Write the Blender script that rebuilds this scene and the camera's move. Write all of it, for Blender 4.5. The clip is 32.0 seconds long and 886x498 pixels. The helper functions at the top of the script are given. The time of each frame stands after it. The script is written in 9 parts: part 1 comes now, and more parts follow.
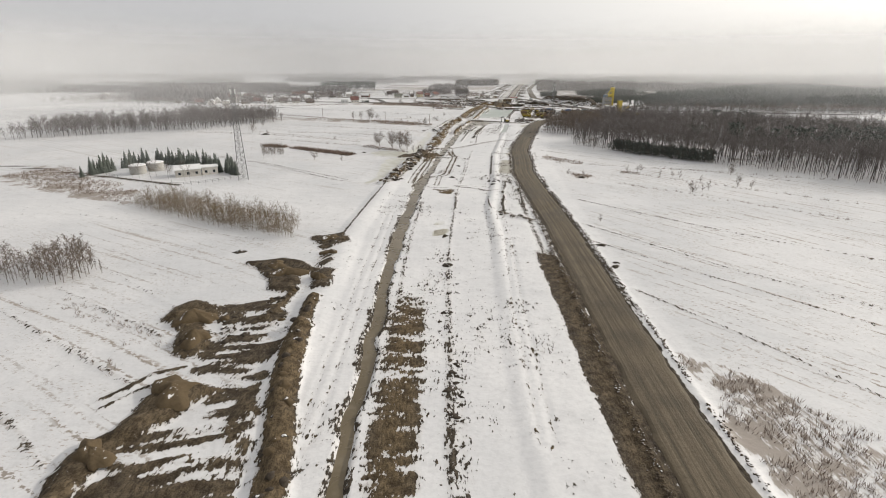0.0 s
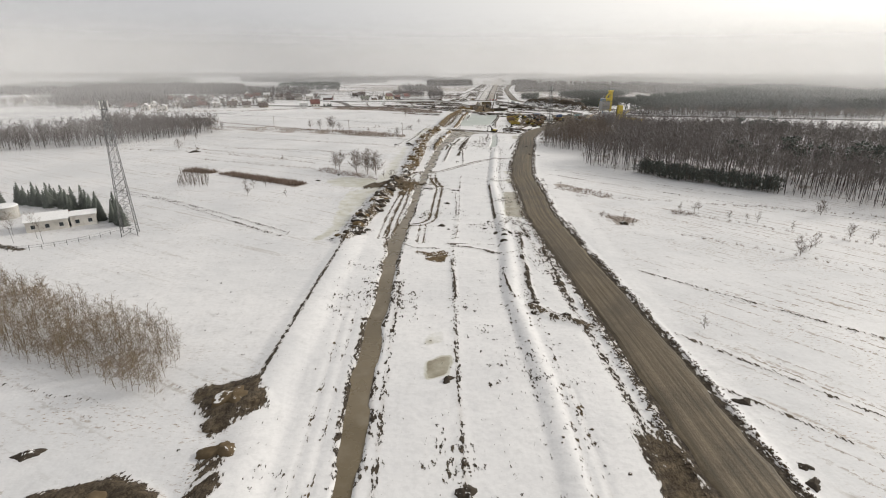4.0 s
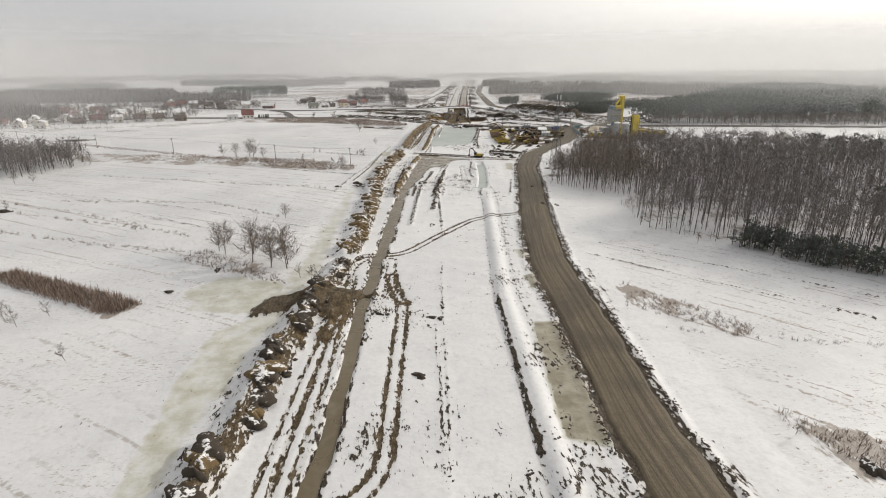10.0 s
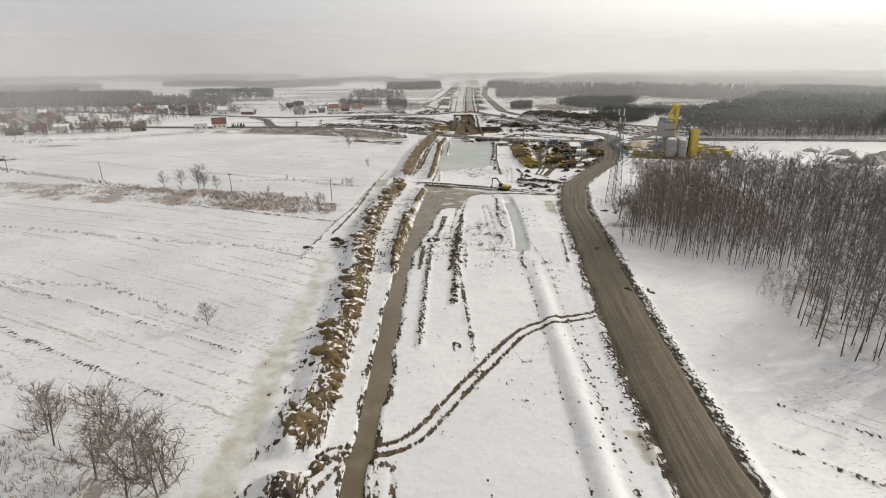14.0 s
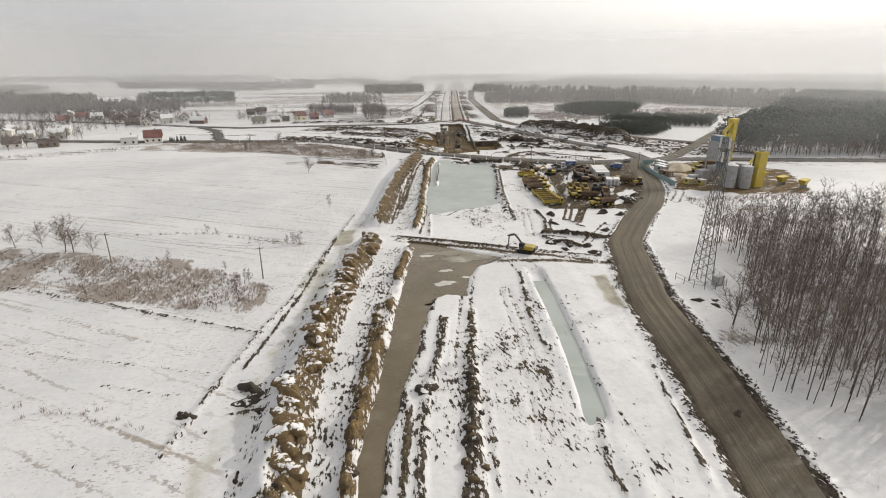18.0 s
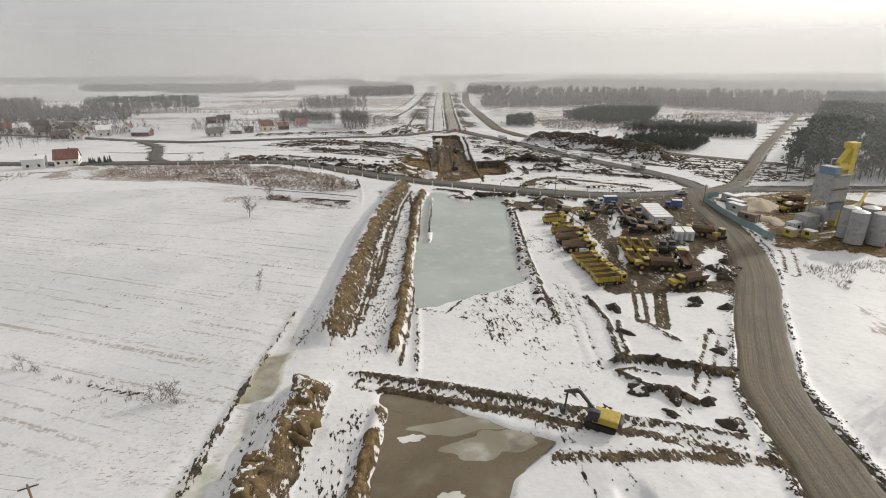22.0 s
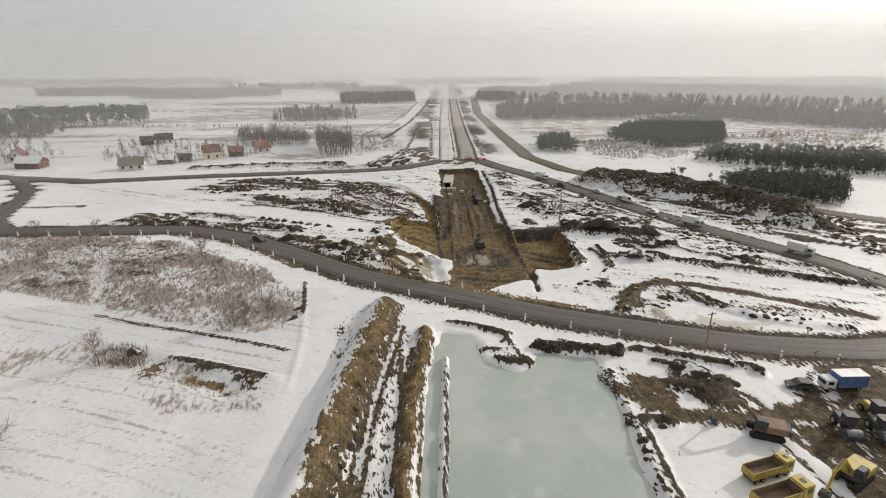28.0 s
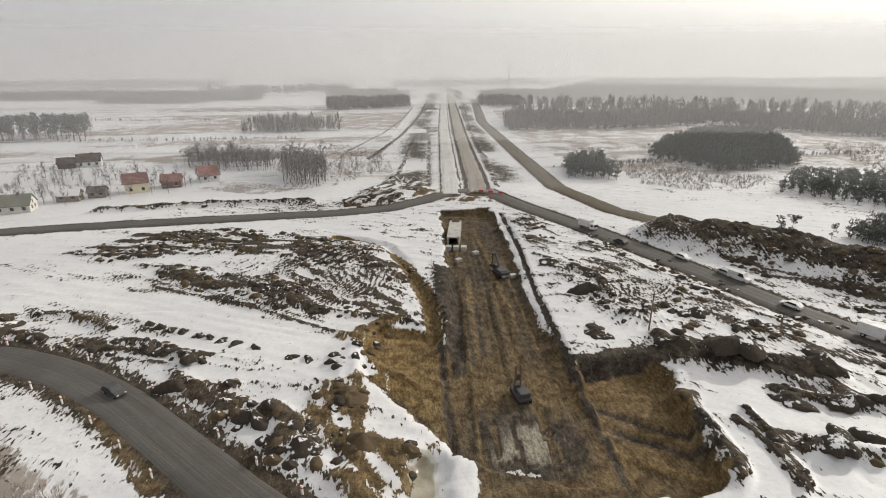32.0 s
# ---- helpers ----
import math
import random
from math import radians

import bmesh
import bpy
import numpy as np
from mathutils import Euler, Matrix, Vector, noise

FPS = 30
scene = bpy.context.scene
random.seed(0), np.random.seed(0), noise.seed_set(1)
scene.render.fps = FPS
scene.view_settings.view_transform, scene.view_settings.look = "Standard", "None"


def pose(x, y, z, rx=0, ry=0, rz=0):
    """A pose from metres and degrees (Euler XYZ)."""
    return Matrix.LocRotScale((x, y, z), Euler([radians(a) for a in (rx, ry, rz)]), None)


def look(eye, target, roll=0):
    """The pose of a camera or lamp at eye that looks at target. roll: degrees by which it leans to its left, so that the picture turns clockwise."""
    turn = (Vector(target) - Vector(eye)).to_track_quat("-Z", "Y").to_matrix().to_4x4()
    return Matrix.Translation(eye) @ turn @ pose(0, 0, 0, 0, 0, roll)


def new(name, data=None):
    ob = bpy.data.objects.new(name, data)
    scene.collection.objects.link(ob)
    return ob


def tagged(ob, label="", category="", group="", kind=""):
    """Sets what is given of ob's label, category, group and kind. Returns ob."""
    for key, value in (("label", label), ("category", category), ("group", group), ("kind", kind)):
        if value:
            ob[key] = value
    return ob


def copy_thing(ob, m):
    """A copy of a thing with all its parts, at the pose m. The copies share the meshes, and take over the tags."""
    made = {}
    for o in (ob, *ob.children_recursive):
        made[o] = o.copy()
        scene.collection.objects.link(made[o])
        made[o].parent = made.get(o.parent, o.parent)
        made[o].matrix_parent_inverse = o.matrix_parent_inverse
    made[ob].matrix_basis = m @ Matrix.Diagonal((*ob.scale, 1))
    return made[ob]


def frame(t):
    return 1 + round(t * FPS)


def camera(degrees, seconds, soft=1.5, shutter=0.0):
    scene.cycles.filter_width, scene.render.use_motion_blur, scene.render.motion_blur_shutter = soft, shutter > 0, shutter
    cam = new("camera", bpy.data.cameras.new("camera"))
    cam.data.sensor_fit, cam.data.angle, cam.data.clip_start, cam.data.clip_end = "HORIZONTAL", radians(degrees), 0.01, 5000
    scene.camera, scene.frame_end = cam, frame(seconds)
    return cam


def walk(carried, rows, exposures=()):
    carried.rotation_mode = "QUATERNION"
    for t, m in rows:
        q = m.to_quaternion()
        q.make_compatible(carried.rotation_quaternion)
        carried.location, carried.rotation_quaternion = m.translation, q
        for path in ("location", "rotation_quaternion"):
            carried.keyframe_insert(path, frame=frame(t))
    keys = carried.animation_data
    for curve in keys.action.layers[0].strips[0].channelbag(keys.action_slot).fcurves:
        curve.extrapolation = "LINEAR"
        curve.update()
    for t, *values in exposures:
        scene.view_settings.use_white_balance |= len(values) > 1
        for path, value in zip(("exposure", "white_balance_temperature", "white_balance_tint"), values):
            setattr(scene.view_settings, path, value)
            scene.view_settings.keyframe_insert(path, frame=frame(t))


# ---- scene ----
cam = camera(81.1, 32.0, soft=1.0)
METRES, EYE, TILT, LEAN, TURN = 602.4, 51.5, 0.0, 0.0, 0.0
ROWS = [
    (0.0, 0.0, 0.0, 0.0, 0.03, -19.97, -0.07),
    (0.5, -0.0017, 0.0164, 0.0, -0.03, -20.02, -0.08),
    (1.0, -0.0032, 0.0325, 0.0, -0.06, -20.06, -0.08),
    (1.5, -0.0049, 0.0493, -0.0, -0.06, -20.1, -0.11),
    (2.0, -0.0063, 0.0655, -0.0002, -0.09, -20.11, -0.15),
    (2.5, -0.0072, 0.0815, -0.0003, -0.18, -20.14, -0.18),
    (3.0, -0.0079, 0.0982, -0.0004, -0.32, -20.1, -0.2),
    (3.5, -0.008, 0.1142, -0.0006, -1.09, -20.1, -0.2),
    (4.0, -0.008, 0.1307, -0.0007, -3.32, -20.07, -0.2),
    (4.5, -0.0074, 0.1464, -0.0008, -4.78, -20.03, -0.23),
    (6.5, -0.0012, 0.2092, -0.0016, -7.23, -19.98, -0.01),
    (7.0, 0.0002, 0.2253, -0.0015, -7.35, -19.96, 0.04),
    (7.5, 0.0014, 0.2408, -0.0015, -7.43, -19.97, 0.08),
    (8.0, 0.0025, 0.2569, -0.0014, -7.42, -19.99, 0.16),
    (8.5, 0.0034, 0.2724, -0.0015, -7.24, -20.03, 0.18),
    (9.0, 0.004, 0.2888, -0.0015, -7.25, -20.07, 0.2),
    (9.5, 0.0045, 0.3045, -0.0015, -7.14, -20.08, 0.25),
    (10.0, 0.0049, 0.3211, -0.0014, -7.06, -20.16, 0.3),
    (10.5, 0.005, 0.337, -0.0014, -7.06, -20.17, 0.31),
    (11.0, 0.0051, 0.3535, -0.0013, -7.09, -20.17, 0.27),
    (11.5, 0.0056, 0.3693, -0.0013, -7.11, -20.19, 0.3),
    (12.0, 0.0064, 0.3857, -0.0013, -7.13, -20.18, 0.29),
    (12.5, 0.0072, 0.4013, -0.0013, -7.18, -20.21, 0.28),
    (13.0, 0.0081, 0.4175, -0.0015, -7.22, -20.19, 0.3),
    (13.5, 0.0089, 0.4328, -0.0014, -7.25, -20.21, 0.26),
    (14.0, 0.0098, 0.4481, -0.0014, -7.26, -20.23, 0.22),
    (14.5, 0.0107, 0.464, -0.0012, -7.26, -20.26, 0.19),
    (16.5, 0.0153, 0.5263, -0.0027, -7.98, -20.09, 0.04),
    (17.0, 0.0169, 0.541, -0.0028, -8.36, -20.1, 0.02),
    (17.5, 0.0187, 0.5564, -0.003, -8.94, -20.09, -0.03),
    (18.0, 0.0204, 0.5709, -0.003, -9.28, -20.07, -0.07),
    (18.5, 0.0223, 0.5861, -0.0031, -9.61, -20.03, -0.1),
    (19.0, 0.0242, 0.6006, -0.0031, -9.84, -19.99, -0.17),
    (19.5, 0.0263, 0.6157, -0.0031, -10.03, -19.97, -0.2),
    (20.0, 0.0285, 0.6302, -0.0033, -10.08, -20.0, -0.15),
    (20.5, 0.031, 0.6453, -0.0034, -10.08, -20.05, -0.13),
    (21.0, 0.0335, 0.6598, -0.0034, -10.1, -20.09, -0.09),
    (21.5, 0.036, 0.6751, -0.0033, -10.18, -20.11, -0.03),
    (22.0, 0.0384, 0.6898, -0.0032, -10.23, -20.12, 0.03),
    (22.5, 0.0406, 0.7053, -0.0031, -10.36, -20.11, 0.1),
    (23.0, 0.0423, 0.7203, -0.0032, -10.43, -20.08, 0.09),
    (23.5, 0.044, 0.736, -0.0033, -10.42, -20.07, 0.11),
    (24.0, 0.0455, 0.751, -0.0032, -10.44, -20.0, 0.11),
    (24.5, 0.0471, 0.7667, -0.0032, -10.46, -19.96, 0.08),
    (25.0, 0.0489, 0.7816, -0.0033, -10.4, -19.92, 0.08),
    (25.5, 0.0509, 0.7964, -0.0034, -10.33, -19.89, 0.07),
    (27.5, 0.0618, 0.8573, -0.0024, -10.02, -20.03, -0.08),
    (28.0, 0.0638, 0.8727, -0.0025, -9.98, -20.01, -0.11),
    (28.5, 0.0658, 0.8874, -0.0026, -9.88, -19.99, -0.09),
    (29.0, 0.0679, 0.9029, -0.0028, -9.66, -19.97, 0.0),
    (29.5, 0.0698, 0.9177, -0.0029, -9.7, -19.96, 0.04),
    (30.0, 0.0721, 0.9331, -0.003, -10.55, -19.92, 0.07),
    (30.5, 0.0743, 0.948, -0.003, -10.54, -19.93, 0.07),
    (31.0, 0.0765, 0.9635, -0.0029, -10.52, -19.97, -0.01),
    (31.5, 0.0787, 0.9784, -0.0029, -10.49, -19.95, -0.03),
    (32.0, 0.0813, 0.994, -0.0029, -10.38, -19.95, -0.06),
]
walk(cam, [(t, pose(0, 0, EYE, TILT, LEAN, TURN) @ pose(METRES * x, METRES * y, METRES * z, 90 + pitch, roll, yaw)) for t, x, y, z, yaw, pitch, roll in ROWS],
     [(0, 0.05), (8, 0.07), (13, 0.06), (17, 0.12), (20, 0.08), (22.5, 0.0), (25, 0.0), (28, 0.03), (32, 0.03)])

# ---- sky and sun ----
SUN_AZ, SUN_EL = 68.0, 24.0          # degrees from straight ahead to the right, and above the horizon
world = bpy.data.worlds.new("winter_haze")
scene.world = world
world.use_nodes = True
wn, wl = world.node_tree.nodes, world.node_tree.links
wn.clear()
w_out = wn.new("ShaderNodeOutputWorld")
w_bg = wn.new("ShaderNodeBackground")
sky = wn.new("ShaderNodeTexSky")
sky.sky_type = "NISHITA"
sky.sun_disc = False
sky.sun_elevation = radians(SUN_EL)
sky.sun_rotation = radians(SUN_AZ)
sky.air_density, sky.dust_density, sky.ozone_density = 1.2, 8.0, 0.6
w_hsv = wn.new("ShaderNodeHueSaturation")
w_hsv.inputs["Saturation"].default_value = 0.35
w_mix = wn.new("ShaderNodeMix")
w_mix.data_type = "RGBA"
w_mix.inputs["Factor"].default_value = 0.8
w_mix.inputs["B"].default_value = (6.5, 6.5, 6.62, 1)      # the even veil of high winter haze
wl.new(sky.outputs["Color"], w_hsv.inputs["Color"])
wl.new(w_hsv.outputs["Color"], w_mix.inputs["A"])
# the bright aureole that the low sun draws in the haze
w_dir = wn.new("ShaderNodeTexCoord")
w_dot = wn.new("ShaderNodeVectorMath")
w_dot.operation = "DOT_PRODUCT"
w_dot.inputs[1].default_value = (math.sin(radians(SUN_AZ)) * math.cos(radians(SUN_EL)), math.cos(radians(SUN_AZ)) * math.cos(radians(SUN_EL)), math.sin(radians(SUN_EL)))
w_pow = wn.new("ShaderNodeMath")
w_pow.operation = "POWER"
w_pow.inputs[1].default_value = 1.8
w_max = wn.new("ShaderNodeMath")
w_max.operation = "MAXIMUM"
w_max.inputs[1].default_value = 0.0
w_glow = wn.new("ShaderNodeMix")
w_glow.data_type, w_glow.blend_type = "RGBA", "ADD"
w_glow.inputs["B"].default_value = (6.9, 6.45, 5.5, 1)
wl.new(w_dir.outputs["Generated"], w_dot.inputs[0])
wl.new(w_dot.outputs["Value"], w_max.inputs[0])
wl.new(w_max.outputs[0], w_pow.inputs[0])
wl.new(w_pow.outputs[0], w_glow.inputs["Factor"])
wl.new(w_mix.outputs["Result"], w_glow.inputs["A"])
wl.new(w_glow.outputs["Result"], w_bg.inputs["Color"])
w_bg.inputs["Strength"].default_value = 0.1
wl.new(w_bg.outputs["Background"], w_out.inputs["Surface"])

sun_data = bpy.data.lights.new("sun", "SUN")
sun_data.energy, sun_data.angle, sun_data.color = 2.4, radians(1.2), (1.0, 0.94, 0.85)
sun = new("sun", sun_data)
sun.matrix_world = look((math.sin(radians(SUN_AZ)) * 900, math.cos(radians(SUN_AZ)) * 900 + 400, 900 * math.tan(radians(SUN_EL))), (0, 400, 0))
scene.view_settings.exposure = 0.0


# ---- translucent sheets in place of winter haze ----
def haze_sheet(radius, strength, top, aside=None):
    """A pale translucent sheet that stands in for haze, round the plain or over the fields aside of the building site,
    lit by sun and sky, thinning upwards.
    """
    m = bpy.data.materials.new("haze_stand_in")
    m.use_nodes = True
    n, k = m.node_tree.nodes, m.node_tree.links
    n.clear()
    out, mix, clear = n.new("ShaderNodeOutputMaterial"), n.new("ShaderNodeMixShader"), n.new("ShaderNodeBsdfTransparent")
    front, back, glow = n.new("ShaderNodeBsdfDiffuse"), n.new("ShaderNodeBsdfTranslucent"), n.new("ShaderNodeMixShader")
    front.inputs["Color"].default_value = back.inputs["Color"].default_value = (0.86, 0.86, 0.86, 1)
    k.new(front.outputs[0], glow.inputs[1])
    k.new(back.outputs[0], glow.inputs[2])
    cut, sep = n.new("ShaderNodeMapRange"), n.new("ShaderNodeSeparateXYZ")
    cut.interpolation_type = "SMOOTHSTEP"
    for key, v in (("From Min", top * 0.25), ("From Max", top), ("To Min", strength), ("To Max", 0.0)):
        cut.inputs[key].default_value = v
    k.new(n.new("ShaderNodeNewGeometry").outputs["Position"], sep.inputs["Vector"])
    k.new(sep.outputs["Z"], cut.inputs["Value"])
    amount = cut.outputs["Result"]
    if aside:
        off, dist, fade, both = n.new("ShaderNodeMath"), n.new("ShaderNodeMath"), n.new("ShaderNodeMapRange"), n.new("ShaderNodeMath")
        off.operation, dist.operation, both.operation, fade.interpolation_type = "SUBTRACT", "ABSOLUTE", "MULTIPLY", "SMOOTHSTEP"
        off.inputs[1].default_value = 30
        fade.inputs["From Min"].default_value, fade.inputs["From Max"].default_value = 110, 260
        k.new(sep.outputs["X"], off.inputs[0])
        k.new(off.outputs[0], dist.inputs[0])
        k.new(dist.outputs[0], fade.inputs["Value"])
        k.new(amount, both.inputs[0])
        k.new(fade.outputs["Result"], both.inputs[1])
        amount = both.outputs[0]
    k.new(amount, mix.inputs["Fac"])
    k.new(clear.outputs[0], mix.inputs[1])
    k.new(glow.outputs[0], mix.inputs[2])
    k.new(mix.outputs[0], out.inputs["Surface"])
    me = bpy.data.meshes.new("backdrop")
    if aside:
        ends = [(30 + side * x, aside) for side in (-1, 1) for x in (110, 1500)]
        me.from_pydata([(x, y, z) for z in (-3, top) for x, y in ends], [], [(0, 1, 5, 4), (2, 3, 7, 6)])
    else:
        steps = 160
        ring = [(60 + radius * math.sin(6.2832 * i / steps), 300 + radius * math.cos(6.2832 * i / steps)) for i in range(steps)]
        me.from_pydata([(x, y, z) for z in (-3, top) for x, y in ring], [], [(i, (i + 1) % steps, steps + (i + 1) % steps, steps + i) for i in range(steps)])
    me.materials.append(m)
    tagged(new("backdrop", me), "pale translucent sheet standing in for winter haze", "haze", kind="structure")


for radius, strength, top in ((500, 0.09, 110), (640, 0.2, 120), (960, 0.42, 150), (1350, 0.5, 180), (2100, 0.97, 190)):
    haze_sheet(radius, strength, top)
# sheets added beside the site pale the woods behind them, imitating haze
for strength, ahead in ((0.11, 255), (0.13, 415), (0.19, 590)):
    haze_sheet(0, strength, 115, ahead)

# ---- materials ----
def nodes_of(name):
    m = bpy.data.materials.new(name)
    m.use_nodes = True
    t = m.node_tree
    return m, t.nodes, t.links, t.nodes["Principled BSDF"]


def place(n):
    return n.new("ShaderNodeNewGeometry").outputs["Position"]


def noise_node(n, l, vec, scale, detail=3.0, rough=0.6):
    t = n.new("ShaderNodeTexNoise")
    t.inputs["Scale"].default_value, t.inputs["Detail"].default_value, t.inputs["Roughness"].default_value = scale, detail, rough
    l.new(vec, t.inputs["Vector"])
    return t.outputs["Fac"]


def stretch(n, l, vec, sx, sy, sz, turn=0.0):
    t = n.new("ShaderNodeMapping")
    t.inputs["Scale"].default_value = (sx, sy, sz)
    t.inputs["Rotation"].default_value = (0, 0, turn)
    l.new(vec, t.inputs["Vector"])
    return t.outputs["Vector"]


def calc(n, l, op, a, b=None, c=None, clamp=False):
    t = n.new("ShaderNodeMath")
    t.operation, t.use_clamp = op, clamp
    for i, v in enumerate((a, b, c)):
        if v is None:
            continue
        if isinstance(v, (int, float)):
            t.inputs[i].default_value = v
        else:
            l.new(v, t.inputs[i])
    return t.outputs[0]


def step(n, l, v, lo, hi):
    t = n.new("ShaderNodeMapRange")
    t.interpolation_type = "SMOOTHSTEP"
    t.inputs["From Min"].default_value, t.inputs["From Max"].default_value = lo, hi
    l.new(v, t.inputs["Value"])
    return t.outputs["Result"]


def blend(n, l, fac, a, b):
    t = n.new("ShaderNodeMix")
    t.data_type = "RGBA"
    for key, v in (("Factor", fac), ("A", a), ("B", b)):
        if isinstance(v, (int, float)):
            t.inputs[key].default_value = v
        elif isinstance(v, tuple):
            t.inputs[key].default_value = (*v, 1)
        else:
            l.new(v, t.inputs[key])
    return t.outputs["Result"]


def bumped(n, l, bsdf, height, strength, distance):
    t = n.new("ShaderNodeBump")
    t.inputs["Strength"].default_value, t.inputs["Distance"].default_value = strength, distance
    l.new(height, t.inputs["Height"])
    l.new(t.outputs["Normal"], bsdf.inputs["Normal"])


def attr(n, name):
    t = n.new("ShaderNodeAttribute")
    t.attribute_name = name
    return t.outputs["Fac"]


def plain(name, a, b, scale=1.5, rough=0.6, metal=0.0, bump=0.0, dirt=None, vary=0.0):
    """Two tones by a coarse and a fine noise, an optional layer of dirt, and object-wise variation."""
    m, n, l, s = nodes_of(name)
    p = place(n)
    big, fine = noise_node(n, l, p, scale * 0.3, 3), noise_node(n, l, p, scale * 4, 4)
    col = blend(n, l, step(n, l, calc(n, l, "MULTIPLY_ADD", fine, 0.5, calc(n, l, "MULTIPLY", big, 0.5)), 0.35, 0.65), a, b)
    if dirt:
        col = blend(n, l, calc(n, l, "MULTIPLY", step(n, l, noise_node(n, l, p, scale * 1.3, 5), 0.5, 0.68), 0.7), col, dirt)
    if vary:
        o = n.new("ShaderNodeObjectInfo").outputs["Random"]
        h = n.new("ShaderNodeHueSaturation")
        l.new(calc(n, l, "MULTIPLY_ADD", o, vary, 1 - vary / 2), h.inputs["Value"])
        l.new(col, h.inputs["Color"])
        col = h.outputs["Color"]
    l.new(col, s.inputs["Base Color"])
    s.inputs["Roughness"].default_value, s.inputs["Metallic"].default_value = rough, metal
    if rough >= 0.85:
        s.inputs["Specular IOR Level"].default_value = 0.2
    if bump:
        bumped(n, l, s, fine, 0.6, bump)
    return m


def ground_material():
    m, n, l, s = nodes_of("snow_and_soil")
    p = place(n)
    fine, mid, big, tiny = noise_node(n, l, p, 1.1, 5, 0.65), noise_node(n, l, p, 0.28, 4), noise_node(n, l, p, 0.025, 4), noise_node(n, l, p, 5.0, 3)
    soil, ochre, grass, ice, phase, furrow = (attr(n, k) for k in ("soil", "ochre", "grass", "ice", "phase", "furrow"))
    snow = blend(n, l, step(n, l, big, 0.35, 0.65), (0.63, 0.624, 0.622), (0.56, 0.559, 0.564))
    snow = blend(n, l, step(n, l, furrow, 0.0, 0.35), snow, blend(n, l, step(n, l, big, 0.35, 0.65), (0.585, 0.581, 0.584), (0.505, 0.508, 0.517)))
    snow = blend(n, l, calc(n, l, "MULTIPLY", step(n, l, mid, 0.5, 0.72), 0.3), snow, (0.44, 0.44, 0.445))
    snow = blend(n, l, calc(n, l, "MULTIPLY", step(n, l, fine, 0.46, 0.62), 0.22), snow, (0.42, 0.42, 0.43))
    # ploughed rows that show through the snow
    saw = calc(n, l, "PINGPONG", calc(n, l, "ADD", calc(n, l, "MULTIPLY_ADD", mid, 0.45, phase), calc(n, l, "MULTIPLY", big, 0.8)), 0.5)
    row = step(n, l, calc(n, l, "MULTIPLY_ADD", fine, 1.3, calc(n, l, "MULTIPLY_ADD", mid, 0.6, calc(n, l, "MULTIPLY", saw, 2.0))), 1.83, 1.9)
    far = noise_node(n, l, stretch(n, l, p, 0.02, 0.05, 1, 0.5), 1.0, 3)
    c = n.new("ShaderNodeCombineXYZ")
    l.new(calc(n, l, "MULTIPLY", phase, 1.4), c.inputs["X"])
    sx = n.new("ShaderNodeSeparateXYZ")
    l.new(p, sx.inputs["Vector"])
    l.new(calc(n, l, "MULTIPLY", sx.outputs["X"], 0.022), c.inputs["Y"])
    runs = step(n, l, noise_node(n, l, c.outputs["Vector"], 1.0, 3), 0.44, 0.56)
    rowf = calc(n, l, "MULTIPLY", calc(n, l, "MULTIPLY", row, furrow), calc(n, l, "MULTIPLY", runs, step(n, l, far, 0.34, 0.56)))
    snow = blend(n, l, rowf, snow, (0.2, 0.165, 0.13))
    # long tractor lines, a few rows apart
    c = n.new("ShaderNodeCombineXYZ")
    l.new(calc(n, l, "MULTIPLY_ADD", phase, 0.42, calc(n, l, "MULTIPLY", mid, 0.05)), c.inputs["X"])
    l.new(calc(n, l, "MULTIPLY", sx.outputs["X"], 0.0035), c.inputs["Y"])
    line = step(n, l, calc(n, l, "PINGPONG", calc(n, l, "MULTIPLY_ADD", noise_node(n, l, c.outputs["Vector"], 1.0, 2), 0.8, calc(n, l, "MULTIPLY", phase, 0.31)), 0.5), 0.455, 0.485)
    line = calc(n, l, "MULTIPLY", calc(n, l, "MULTIPLY", line, step(n, l, furrow, 0.05, 0.4)), step(n, l, calc(n, l, "MULTIPLY_ADD", far, 0.9, fine), 0.92, 1.06))
    snow = blend(n, l, calc(n, l, "MULTIPLY", line, 0.7), snow, (0.25, 0.21, 0.17))
    # stubble that pricks through thin snow
    prick = step(n, l, noise_node(n, l, stretch(n, l, p, 0.6, 1.5, 1.0, 0.45), 1.5, 3, 0.75), 0.58, 0.64)
    thin = calc(n, l, "MULTIPLY", step(n, l, noise_node(n, l, stretch(n, l, p, 0.05, 0.09, 1, -0.6), 1.0, 4, 0.65), 0.42, 0.6), step(n, l, furrow, 0.02, 0.4))
    snow = blend(n, l, calc(n, l, "MULTIPLY", calc(n, l, "MULTIPLY", prick, thin), 0.85), snow, (0.25, 0.20, 0.15))
    # frozen melt water
    icef = step(n, l, calc(n, l, "ADD", ice, calc(n, l, "MULTIPLY_ADD", mid, 0.6, -0.3)), 0.35, 0.7)
    snow = blend(n, l, icef, snow, blend(n, l, step(n, l, ice, 0.72, 0.92), blend(n, l, step(n, l, mid, 0.3, 0.7), (0.48, 0.48, 0.44), (0.36, 0.345, 0.28)), blend(n, l, step(n, l, mid, 0.3, 0.7), (0.17, 0.145, 0.095), (0.30, 0.28, 0.22))))
    # dry grass and weeds
    gv = noise_node(n, l, stretch(n, l, p, 1.0, 0.3, 1, 0.9), 1.2, 5, 0.72)
    clump = noise_node(n, l, p, 0.075, 4, 0.6)
